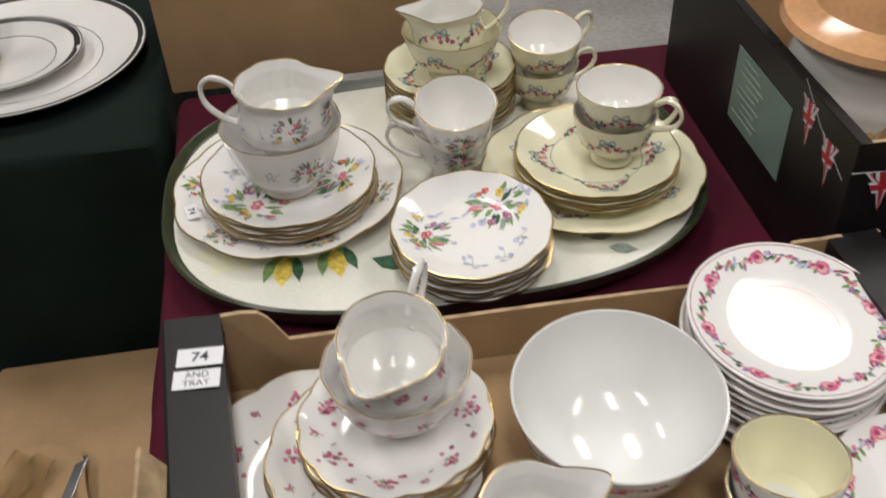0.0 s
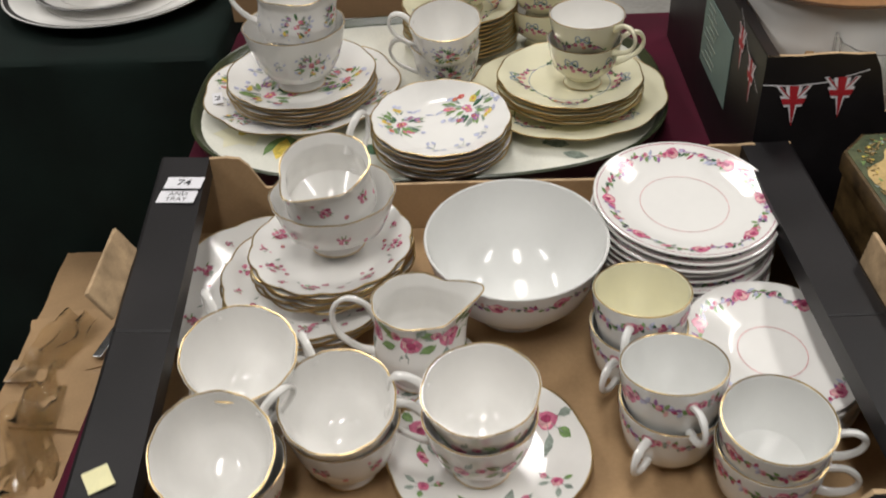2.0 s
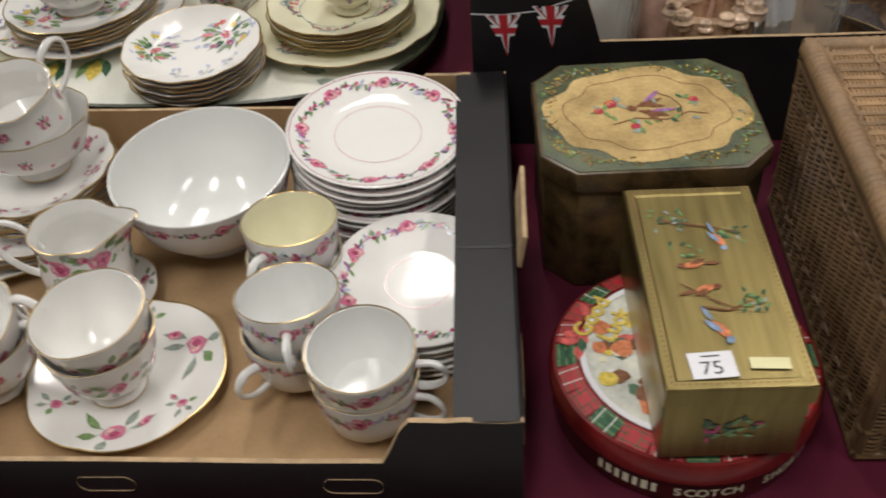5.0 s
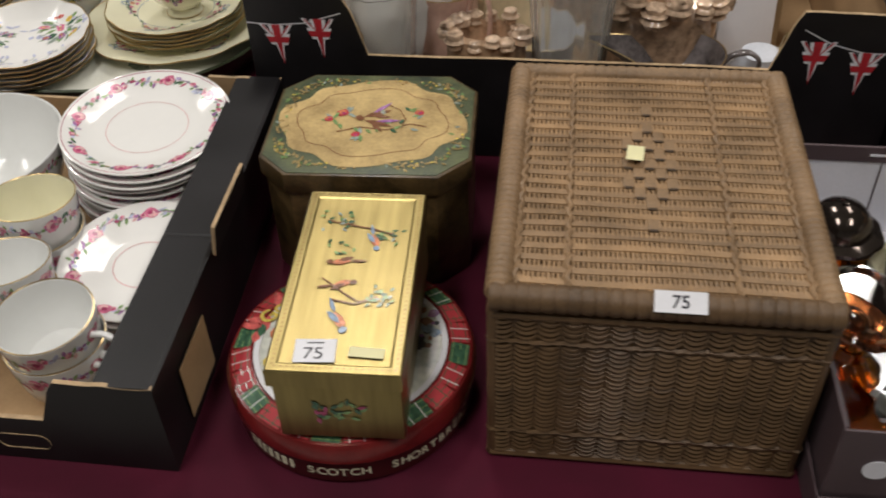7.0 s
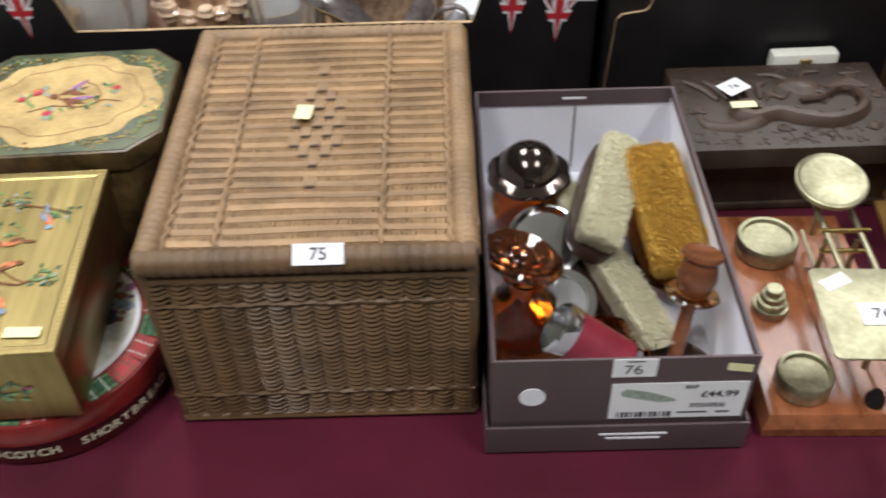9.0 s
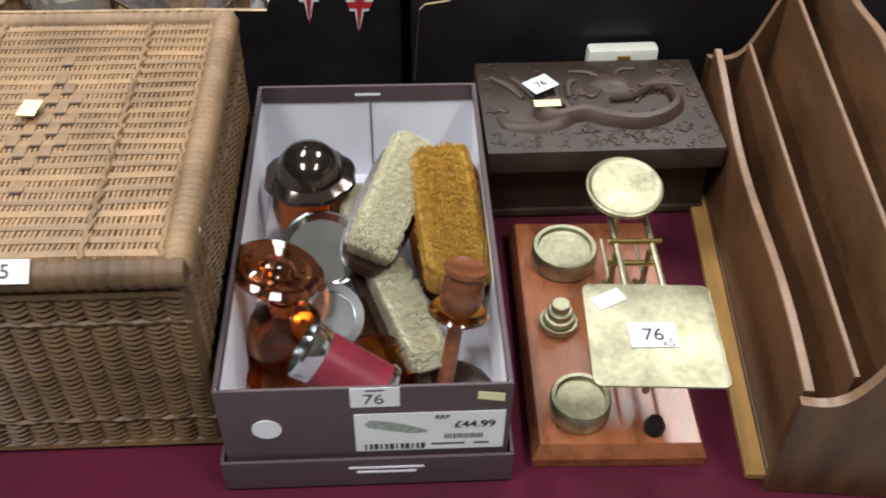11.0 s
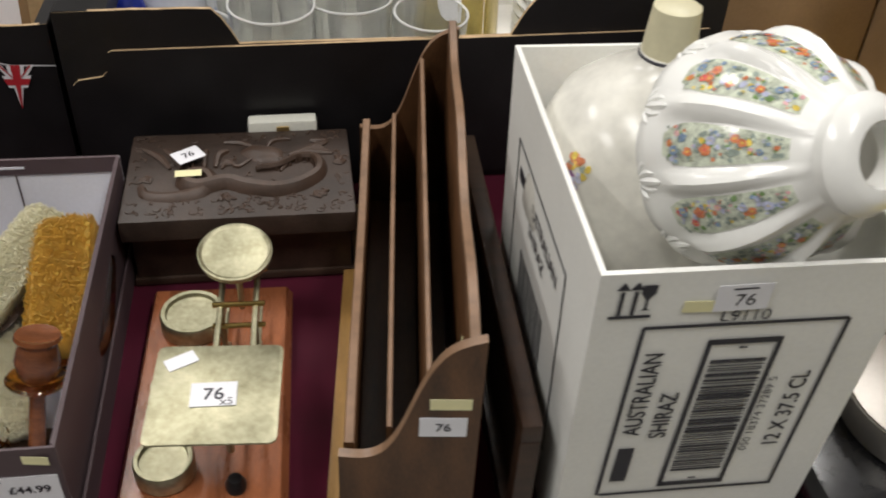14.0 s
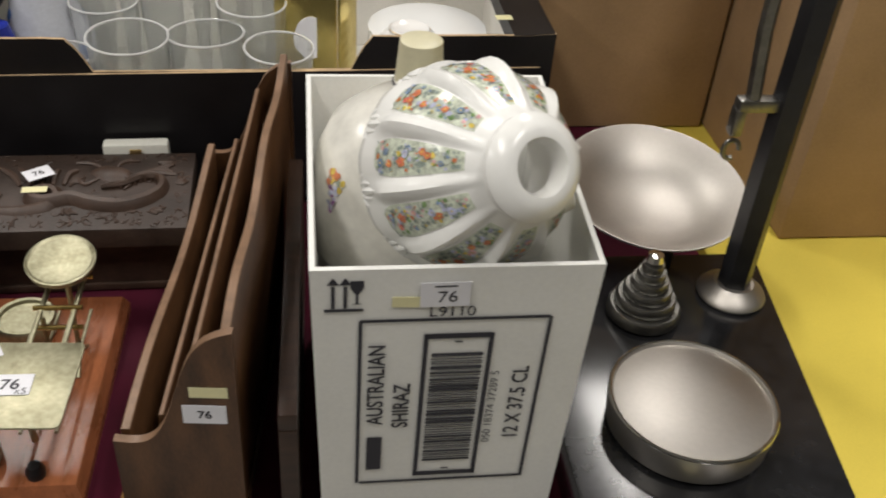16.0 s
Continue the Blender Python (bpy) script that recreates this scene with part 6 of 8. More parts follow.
def carved_box():
    th = thing("carved_box", "dark wooden box with a dragon carved in its lid", "box", (1.7325, 0.489, T0), 1.0)
    part("body", boxmesh((0.192, 0.110, 0.064), (0, 0.006, 0.032), 0.0015), M["carverelief"], th)
    part("plinth", boxmesh((0.198, 0.116, 0.008), (0, 0.006, 0.004), 0.002), M["carverelief"], th)
    lid = part("lid", boxmesh((0.200, 0.134, 0.022), (0, -0.002, 0.075), 0.0025), M["carvewood"], th, "textured lid")
    z = 0.0862
    # a long dragon in relief: two coils, toothed back, wings, claws and a horned head
    coils = spline([(-0.086, -0.020, z), (-0.080, -0.034, z), (-0.058, -0.039, z), (-0.034, -0.034, z), (-0.022, -0.018, z), (-0.030, -0.002, z), (-0.046, -0.004, z), (-0.050, -0.018, z), (-0.036, -0.028, z), (-0.012, -0.022, z), (0.006, -0.030, z), (0.032, -0.036, z), (0.056, -0.028, z), (0.072, -0.010, z), (0.070, 0.012, z), (0.052, 0.016, z), (0.034, 0.004, z), (0.014, 0.000, z)], 7)
    n = len(coils)
    width = [0.0018 + 0.0088 * math.sin(math.pi * (0.06 + 0.84 * i / n)) ** 0.8 for i in range(n)]
    part("dragon_body", sweep(coils, width, 8, flat=0.55), M["carverelief"], lid, "serpent body in relief")
    for k in range(52):
        i = int(2 + k * (n - 6) / 52)
        d = (coils[i + 1] - coils[i]).normalized()
        side = Vector((-d.y, d.x, 0)) * width[i] * 0.75
        q = coils[i] + side
        part("scale", lathe([(0, 0.0026), (0.0011, 0.0014), (0.0015, -0.002)], 5), M["carverelief"], lid).matrix_basis = pose(q.x, q.y, z + 0.001)
    part("dragon_head", lathe([(0, 0.006), (0.007, 0.0052), (0.012, 0.0024), (0.015, -0.002)], 18, 0.12, 5, squash=1.5), M["carverelief"], lid).matrix_basis = pose(0.020, 0.026, z - 0.001, 0, 0, 70)

    def ridge(pts, w, name="relief_scroll"):
        c = spline([(x, y, z + 0.0004) for x, y in pts], 5)
        part(name, sweep(c, [w * (0.25 + 0.75 * math.sin(math.pi * (0.12 + 0.8 * i / len(c)))) for i in range(len(c))], 6), M["carverelief"], lid)

    # wings
    for k in range(5):
        ridge([(-0.062 + 0.010 * k, 0.006), (-0.072 + 0.013 * k, 0.024), (-0.088 + 0.019 * k, 0.040 - 0.002 * k)], 0.0036, "wing_rib")
    for k in range(6):
        ridge([(0.044 + 0.003 * k, 0.022 + 0.001 * k), (0.058 + 0.004 * k, 0.026 + 0.003 * k), (0.084 - 0.004 * k, 0.022 + 0.0045 * k)], 0.0032, "wing_rib")
    # horns, jaw and whiskers
    ridge([(0.014, 0.034), (0.000, 0.044), (-0.016, 0.046)], 0.0026, "horn")
    ridge([(0.024, 0.036), (0.030, 0.046), (0.046, 0.048)], 0.0026, "horn")
    ridge([(0.028, 0.020), (0.042, 0.010), (0.036, -0.004)], 0.0024)
    ridge([(0.010, 0.018), (-0.002, 0.006), (-0.010, 0.016)], 0.0022)
    # claws
    for cx, cy, a0 in ((-0.078, -0.014, 120), (-0.010, -0.034, 250), (0.066, -0.036, 300), (0.084, 0.006, 20), (-0.006, 0.010, 150)):
        for k in (-1, 0, 1):
            a = radians(a0 + 32 * k)
            ridge([(cx, cy), (cx + 0.007 * math.cos(a), cy + 0.007 * math.sin(a)), (cx + 0.012 * math.cos(a + 0.5), cy + 0.012 * math.sin(a + 0.5))], 0.0019, "claw")
    rc_ = random.Random(9)
    bm = bmesh.new()
    for k in range(330):
        x, y = rc_.uniform(-0.095, 0.095), rc_.uniform(-0.064, 0.060)
        if abs(x) < 0.086 and -0.040 < y < 0.050 and rc_.random() < 0.8:
            continue
        a0, r0 = rc_.uniform(0, 6.3), rc_.uniform(0.0015, 0.0035)
        sweep([(x + r0 * math.cos(a0 + j * 0.7), y + r0 * math.sin(a0 + j * 0.7), z + 0.0001) for j in range(6)], 0.0007, 5, bm)
    tagged(part("border_carving", bm, M["carverelief"], lid, "scrolled border carving"), kind="stuff")
    m = th.matrix_world
    sticker("76", 0.026, 0.020, m @ pose(-0.046, 0.016, z + 0.0080, 0, 0, 32), "white lot sticker stuck askew on carved wood", size=0.011)
    sticker("", 0.023, 0.0095, m @ pose(-0.044, -0.014, z + 0.0088, 0, 0, 2), "small blank cream sticker on carved wood", "ypaper")
    t2 = thing("pearl_case", "small pale case with a shell-like top behind a box", "case", (1.770, 0.5650, T0), 2)
    part("body", boxmesh((0.066, 0.016, 0.094), (0, 0, 0.047), 0.004), M["traytop"], t2)
    part("clasp", boxmesh((0.012, 0.003, 0.008), (0, -0.0088, 0.085), 0.001), M["gold"], t2)


carved_box()


# ---------------------------------------------------------------- postal scales
M["brass"] = material("tarnished_brass", (0.35, 0.33, 0.205), 0.48, metal=1.0, var=0.22, scale=30, fine=250, color2=(0.43, 0.41, 0.29))
M["brassbright"] = material("bright_brass", (0.60, 0.44, 0.16), 0.2, metal=1.0, var=0.1, scale=40)
M["board_red"] = material("varnished_red_board", (0.26, 0.088, 0.036), 0.28, var=0.28, scale=14, fine=150, streak=(5, 1.2, 5))


def brass_weight(x, y, r, h, label):
    th = thing("brass_weight", label, "weight", (x, y, 0.7728), 0, "brass weights")
    part("body", lathe([(0, 0), (r * 0.96, 0), (r, 0.0015), (r, h - 0.002), (r * 0.95, h), (r * 0.82, h), (r * 0.78, h - 0.003), (r * 0.3, h - 0.0036), (0, h - 0.003)], 40), M["brass"], th)
    return th


def postal_scales():
    th = thing("postal_scales", "brass postal scales on a varnished red-brown wooden board", "scales", (1.7125, 0.291, T0), -1)
    bm = bmesh.new()
    rows = []
    for w, d, z in ((0.060, 0.1165, 0), (0.0605, 0.117, 0.009), (0.0565, 0.113, 0.0185), (0.0555, 0.112, 0.0205)):
        rows.append([bm.verts.new((sx * w, sy * d, z)) for sx, sy in ((-1, -1), (1, -1), (1, 1), (-1, 1))])
    for a, b in zip(rows, rows[1:]):
        for i in range(4):
            bm.faces.new((a[i], a[(i + 1) % 4], b[(i + 1) % 4], b[i]))
    bm.faces.new(rows[-1])
    bm.faces.new(rows[0][::-1])
    part("base_board", bm, M["board_red"], th, "varnished board with bevelled edge", smooth=False)
    ox, oy = -1.7125, -0.291
    for nm, x, y in (("pillar", 1.723, 0.315), ("pillar", 1.748, 0.315)):
        part(nm, sweep(spline([(x + ox, y + oy - 0.02, 0.021), (x + ox, y + oy - 0.004, 0.035), (x + ox, y + oy, 0.052), (x + ox, y + oy, 0.072)], 5), 0.0022, 8), M["brass"], th)
        part("pillar_foot", sweep(spline([(x + ox, y + oy + 0.02, 0.021), (x + ox, y + oy + 0.004, 0.035), (x + ox, y + oy, 0.052)], 5), 0.0018, 8), M["brass"], th)
    for x in (1.7225, 1.7495):
        part("beam", sweep([(x + ox, 0.215 + oy, 0.078), (x + ox, 0.362 + oy, 0.078)], 0.0024, 8), M["brass"], th)
        part("lower_rod", sweep([(x + ox, 0.215 + oy, 0.040), (x + ox, 0.362 + oy, 0.040)], 0.0015, 8), M["brass"], th)
    for y, z in ((0.318, 0.080), (0.309, 0.066), (0.215, 0.078), (0.362, 0.078)):
        part("cross_bar", sweep([(1.7165 + ox, y + oy, z), (1.7565 + ox, y + oy, z)], 0.0022, 8), M["brassbright"], th, "bright brass bar")
    for y in (0.213, 0.364):
        part("pan_rod", sweep([(1.733 + ox, y + oy, 0.034), (1.733 + ox, y + oy, 0.096)], 0.0026, 8), M["brass"], th)
    part("rubber_stop", lathe([(0, 0.0206), (0.007, 0.0206), (0.0075, 0.026), (0.005, 0.032), (0, 0.033)], 20), M["black"], th).matrix_basis = pose(1.737 + ox, 0.190 + oy, 0)
    n, hw, hd, rr = 6, 0.0435, 0.0435, 0.005
    out = []
    for cx, cy, a0 in ((hw - rr, hd - rr, 0), (-hw + rr, hd - rr, 90), (-hw + rr, -hd + rr, 180), (hw - rr, -hd + rr, 270)):
        for k in range(n + 1):
            a = radians(a0 + 90 * k / n)
            out.append((cx + rr * math.cos(a), cy + rr * math.sin(a)))
    pn = part("letter_plate", prism(out, 0, 0.0018, 0.0004), M["brass"], th, "square tarnished brass letter plate")
    pn.matrix_basis = pose(1.7285 + ox, 0.212 + oy, 0.0955, 1, 0, -2.0)
    part("weight_pan", lathe([(0, 0.0), (0.025, 0), (0.0285, 0.0015), (0.0295, 0.007), (0.0282, 0.0078), (0.0260, 0.0060), (0.025, 0.0056), (0, 0.0056)], 48), M["brass"], th, "round brass weight pan").matrix_basis = pose(1.733 + ox, 0.3605 + oy, 0.0925, 11, 0, 0)
    m = th.matrix_world
    sticker("76", 0.031, 0.021, m @ pose(1.7275 + ox, 0.210 + oy, 0.0974, 1, 0, 0), "white lot sticker on the brass plate", size=0.0145, second=("x5", 0.0090, 0.009, -0.0072))
    sticker("", 0.022, 0.0115, m @ pose(1.703 + ox, 0.242 + oy, 0.0978, 1, 0, 28), "small blank sticker on the brass plate", gap=0.0004)


postal_scales()
brass_weight(1.694, 0.358, 0.0265, 0.017, "large round brass weight with a sunken top")
brass_weight(1.685, 0.207, 0.0215, 0.017, "middle-sized round brass weight with a sunken top")
th = brass_weight(1.681, 0.288, 0.0150, 0.006, "stack of small brass weights on a board")
for r, z in ((0.0115, 0.006), (0.0095, 0.012), (0.007, 0.018)):
    part("small_weight", lathe([(0, z), (r, z), (r, z + 0.0052), (r * 0.9, z + 0.006), (0, z + 0.006)], 28), M["brass"], th)


# ---------------------------------------------------------------- letter rack, dark frame
M["walnut"] = material("brown_walnut", (0.078, 0.036, 0.015), 0.38, var=0.42, scale=9, fine=120, streak=(6, 1, 1.5), bump=0.00008)
M["paleedge"] = material("worn_pale_edge", (0.20, 0.118, 0.07), 0.4, var=0.2, scale=30, fine=200)
M["pine"] = material("pale_pine", (0.36, 0.20, 0.06), 0.4, var=0.2, scale=14, fine=160, streak=(6, 1, 6))


def panel_along(parent, name, x, t, y0, y1, z0, top, mat, steps=40):
    """An upright board along y whose upper edge follows the function top(f)."""
    bm = bmesh.new()
    rows = []
    for k in range(steps + 1):
        f = k / steps
        y, z = y0 + (y1 - y0) * f, top(f)
        rows.append([bm.verts.new((x - t / 2, y, z0)), bm.verts.new((x - t / 2, y, z - 0.001)), bm.verts.new((x - t / 2 + 0.0008, y, z)), bm.verts.new((x + t / 2 - 0.0008, y, z)), bm.verts.new((x + t / 2, y, z - 0.001)), bm.verts.new((x + t / 2, y, z0))])
    for a, b in zip(rows, rows[1:]):
        for k in range(6):
            f = bm.faces.new((a[k], b[k], b[(k + 1) % 6], a[(k + 1) % 6]))
            f.material_index = 1 if k in (1, 2, 3) else 0
    bm.faces.new(rows[0])
    bm.faces.new(rows[-1][::-1])
    return part(name, bm, [mat, M["paleedge"]], parent, smooth=True, angle=50)


def letter_rack():
    th = thing("letter_rack", "walnut letter rack with stepped partitions and shaped ends", "letter rack", (1.8700, 0.3450, T0), -5.3)
    d = 0.195

    def swell(h, a):
        return lambda f: h + a * (0.55 * math.sin(f * math.pi * 2.2 + 0.4) + 0.5 * f)

    panel_along(th, "partition", -0.038, 0.007, -d + 0.006, d - 0.006, 0.008, swell(0.096, 0.012), M["walnut"])
    panel_along(th, "partition", -0.012, 0.004, -d + 0.008, d - 0.008, 0.008, lambda f: 0.112 + 0.004 * f, M["walnut"])
    panel_along(th, "partition", 0.012, 0.004, -d + 0.008, d - 0.008, 0.008, lambda f: 0.160 + 0.014 * f, M["walnut"])
    panel_along(th, "partition", 0.038, 0.007, -d + 0.006, d - 0.006, 0.008, lambda f: 0.192 + 0.016 * f + 0.006 * math.sin(f * 13), M["walnut"])
    for sy in (-1, 1):
        bm = bmesh.new()
        n = 26
        rows = []
        for k in range(n + 1):
            f = k / n
            g = 1 / (1 + math.exp(-(f - 0.52) * 11))
            x, z = -0.0445 + 0.089 * f, 0.096 + 0.105 * g - 0.006 * math.sin(f * math.pi)
            y = sy * d
            rows.append([bm.verts.new((x, y - 0.0035, 0.0)), bm.verts.new((x, y - 0.0035, z)), bm.verts.new((x, y + 0.0035, z)), bm.verts.new((x, y + 0.0035, 0.0))])
        for a, b in zip(rows, rows[1:]):
            for k in range(4):
                bm.faces.new((a[k], b[k], b[(k + 1) % 4], a[(k + 1) % 4])).material_index = 1 if k == 1 else 0
        bm.faces.new(rows[0])
        bm.faces.new(rows[-1][::-1])
        part("end_panel", bm, [M["walnut"], M["paleedge"]], th, smooth=True, angle=50)
    part("base_board", boxmesh((0.086, 2 * d - 0.008, 0.008), (0.0, 0, 0.006), 0.001), M["walnut"], th, smooth=False)
    part("foot_strip", boxmesh((0.014, 2 * d - 0.01, 0.006), (-0.0495, 0.0, 0.0032), 0.001), M["pine"], th, "pale pine strip", smooth=False)
    m = th.matrix_world
    sticker("76", 0.030, 0.0175, m @ pose(0.0215, -d - 0.0036, 0.126, 90, 0, 0), "white lot sticker with a handwritten number", size=0.010)
    sticker("", 0.026, 0.0095, m @ pose(0.0255, -d - 0.0036, 0.147, 90, 0, 0), "small cream sticker on walnut", "ypaper")
    sticker("", 0.026, 0.010, m @ pose(0.0344, -d + 0.035, 0.150, 90, 0, -90), "small yellow sticker inside the rack", "ypaper")


letter_rack()


def dark_frame():
    th = thing("wooden_frame", "dark wooden frame standing on edge beside a carton", "frame", (1.9320, 0.3060, T0), -1.0)
    for nm, sy, sz, cy, cz in (("rail", 0.335, 0.016, 0, 0.008), ("rail", 0.335, 0.016, 0, 0.120), ("stile", 0.016, 0.096, -0.1595, 0.064), ("stile", 0.016, 0.096, 0.1595, 0.064)):
        part(nm, boxmesh((0.014, sy, sz), (0, cy, cz), 0.002), M["darkwood"], th)
    part("backing", boxmesh((0.004, 0.303, 0.096), (0.004, 0, 0.064)), M["caneshadow"], th, smooth=False)


dark_frame()


# ---------------------------------------------------------------- wine carton with lampshades
M["whitecard"] = material("white_printed_carton", (0.79, 0.79, 0.755), 0.5, var=0.05, scale=9, fine=300)
M["opal"] = material("white_opal_glass", (0.93, 0.93, 0.90), 0.20, var=0.02, scale=20, fine=200)
M["marbled"] = material("marbled_opal_glass", (0.83, 0.81, 0.74), 0.2, var=0.13, scale=22, fine=120)
for key, col, share in (("opal", (0.95, 0.93, 0.88), 0.12), ("marbled", (0.88, 0.85, 0.78), 0.12)):
    # opal glass lets part of the light through
    nt = M[key].node_tree
    tr, mx = nt.nodes.new("ShaderNodeBsdfTranslucent"), nt.nodes.new("ShaderNodeMixShader")
    tr.inputs["Color"].default_value = (*col, 1)
    mx.inputs["Fac"].default_value = share
    outn = nt.nodes["Material Output"]
    nt.links.new(nt.nodes["Principled BSDF"].outputs["BSDF"], mx.inputs[1])
    nt.links.new(tr.outputs["BSDF"], mx.inputs[2])
    nt.links.new(mx.outputs["Shader"], outn.inputs["Surface"])
M["collar"] = material("cream_plastic_collar", (0.62, 0.58, 0.40), 0.4, var=0.05, scale=60)


def wine_carton():
    th = thing("wine_carton", "open white wine carton printed in black, holding lampshades", "box", (2.0415, 0.2480, T0), 0.0)
    # outer plan points at the foot and at the top, flaring slightly
    lo = [(-0.0890, -0.113), (0.083, -0.113), (0.092, 0.118), (-0.0885, 0.120)]
    hi = [(-0.0955, -0.1290), (0.0850, -0.1290), (0.0960, 0.1230), (-0.0950, 0.1230)]
    h, t = 0.2695, 0.0035
    for i in range(4):
        j = (i + 1) % 4
        a, b, c, d = Vector((*lo[i], 0)), Vector((*lo[j], 0)), Vector((*hi[j], h)), Vector((*hi[i], h))
        nrm = (b - a).cross(d - a).normalized()
        bm = bmesh.new()
        vs = [bm.verts.new(p) for p in (a, b, c, d)] + [bm.verts.new(p - nrm * t) for p in (a, b, c, d)]
        for f in ((0, 1, 2, 3), (7, 6, 5, 4), (0, 4, 5, 1), (1, 5, 6, 2), (2, 6, 7, 3), (3, 7, 4, 0)):
            bm.faces.new([vs[k] for k in f])
        part("side_panel", bm, M["whitecard"], th, smooth=False)
    bm = prism([(x * 0.97, y * 0.97) for x, y in lo], 0.0003, 0.004)
    part("base_panel", bm, M["whitecard"], th, smooth=False)
    # printing on the front; the plane follows the panel
    a, b, d = Vector((*lo[0], 0)), Vector((*lo[1], 0)), Vector((*hi[0], h))
    ex = (b - a).normalized()
    nrm = ex.cross(d - a).normalized()
    ez = nrm.cross(ex)
    base = Matrix((ex, ez, nrm)).transposed().to_4x4()
    base.translation = a
    org = th.matrix_world.translation

    def at(x, z):
        """Panel place (across, up) of a point of the hall on the front panel."""
        return x - org.x - lo[0][0], (z - T0) / ez.z

    def flat(name, x, z, w, hgt, mat="ink", turn=0, lift=0.0009):
        u, v = at(x, z)
        ob = part(name, boxmesh((w, hgt, 0.0002)), M[mat], th, smooth=False)
        ob.matrix_basis = base @ pose(u, v, lift, 0, 0, turn)
        return ob

    def words(s, x, z, size, turn=90, squeeze=1.0, thick=0.0):
        u, v = at(x, z)
        text_part(s, size, M["ink"], th, base @ pose(u, v, 0.0012, 0, 0, turn), squeeze=squeeze, thick=thick)

    for x, z, w, hgt in ((2.0370, 0.9790, 0.1210, 0.0024), (2.0390, 0.8150, 0.1200, 0.0024), (1.9770, 0.897, 0.0024, 0.164), (2.0980, 0.897, 0.0024, 0.164)):
        flat("printed_frame", x, z, w, hgt)
    for x, z, w, hgt in ((2.0395, 0.9640, 0.0430, 0.0045), (2.0405, 0.8225, 0.0430, 0.0045), (2.0190, 0.893, 0.0030, 0.146), (2.0615, 0.893, 0.0030, 0.146)):
        flat("barcode_frame", x, z, w, hgt)
    r = random.Random(6)
    z = 0.838
    while z < 0.950:
        w = r.choice((0.0008, 0.0008, 0.0019))
        flat("barcode_bar", 2.0403, z, 0.034, w)
        z += w + r.choice((0.0009, 0.0018))
    for z in (0.9585, 0.828):
        flat("print_dash", 2.0403, z, 0.005, 0.0012)
    words("AUSTRALIAN", 1.9885, 0.9190, 0.0155, squeeze=0.86, thick=0.00025)
    flat("print_block", 1.9885, 0.8480, 0.0105, 0.036)
    words("SHIRAZ", 2.0060, 0.8980, 0.0155, squeeze=0.86, thick=0.00025)
    words("12 X 37.5 CL", 2.0850, 0.8960, 0.0150, squeeze=0.92, thick=0.00025)
    words("050 18374 37289 5", 2.0675, 0.8930, 0.0075, squeeze=1.28)
    for k in range(2):
        x = 1.9600 + 0.0075 * k
        flat("arrow_shaft", x, 0.9995, 0.0022, 0.018)
        u, v = at(x, 1.0095)
        bm = bmesh.new()
        bm.faces.new([bm.verts.new(p) for p in ((-0.0038, 0, 0), (0.0038, 0, 0), (0, 0.0058, 0))])
        part("arrow_head", bm, M["ink"], th, smooth=False).matrix_basis = base @ pose(u, v, 0.0006)
    u, v = at(1.9745, 1.0055)
    bm = bmesh.new()
    bm.faces.new([bm.verts.new((x, y, 0)) for x, y in ((-0.0042, 0.0072), (0.0042, 0.0072), (0.0040, 0.001), (0.0008, -0.004), (0.0008, -0.011), (0.0032, -0.012), (-0.0032, -0.012), (-0.0008, -0.011), (-0.0008, -0.004), (-0.0040, 0.001))])
    part("goblet_mark", bm, M["ink"], th, smooth=False).matrix_basis = base @ pose(u, v, 0.0006)
    flat("print_dash", 1.9665, 0.9890, 0.024, 0.0022)
    words("L9110", 2.0340, 0.9855, 0.0120, turn=0)
    m = th.matrix_world @ base
    u, v = at(2.0285, 1.0005)
    sticker("", 0.031, 0.0200, m @ pose(u, v, 0.0006, 0, 0, 1), "white lot sticker with a handwritten number", second=("76", 0.013, 0.0015, -0.002), bars=((0, 0.007, 0.014, 0.0012),), gap=0.0006)
    u, v = at(2.0070, 0.9945)
    sticker("", 0.022, 0.0085, m @ pose(u, v, 0.0004, 0, 0, -2), "small yellow sticker beside lot sticker", "ypaper")
    # printing on the left side
    a2, b2, d2 = Vector((*lo[3], 0)), Vector((*lo[0], 0)), Vector((*hi[3], h))
    ex = (b2 - a2).normalized()
    nrm = ex.cross(d2 - a2).normalized()
    side = Matrix((ex, nrm.cross(ex), nrm)).transposed().to_4x4()
    side.translation = a2
    for x, y, w, hgt in ((0.115, 0.218, 0.150, 0.002), (0.115, 0.055, 0.150, 0.002), (0.040, 0.136, 0.002, 0.164), (0.190, 0.136, 0.002, 0.164)):
        part("printed_frame", boxmesh((w, hgt, 0.0002)), M["ink"], th, smooth=False).matrix_basis = side @ pose(x, y, 0.0005)
    text_part("AUSTRALIAN", 0.0155, M["ink"], th, side @ pose(0.130, 0.196, 0.0008), squeeze=0.95, thick=0.0002)
    text_part("SHIRAZ", 0.0155, M["ink"], th, side @ pose(0.115, 0.176, 0.0008), squeeze=0.95, thick=0.0002)
    part("print_block", boxmesh((0.032, 0.0105, 0.0002)), M["ink"], th, smooth=False).matrix_basis = side @ pose(0.065, 0.196, 0.0006)
    for k in range(16):
        part("barcode_bar", boxmesh((0.0012 + 0.0012 * (k % 3 == 0), 0.05, 0.0002)), M["ink"], th, smooth=False).matrix_basis = side @ pose(0.075 + 0.005 * k, 0.118, 0.0006)


wine_carton()


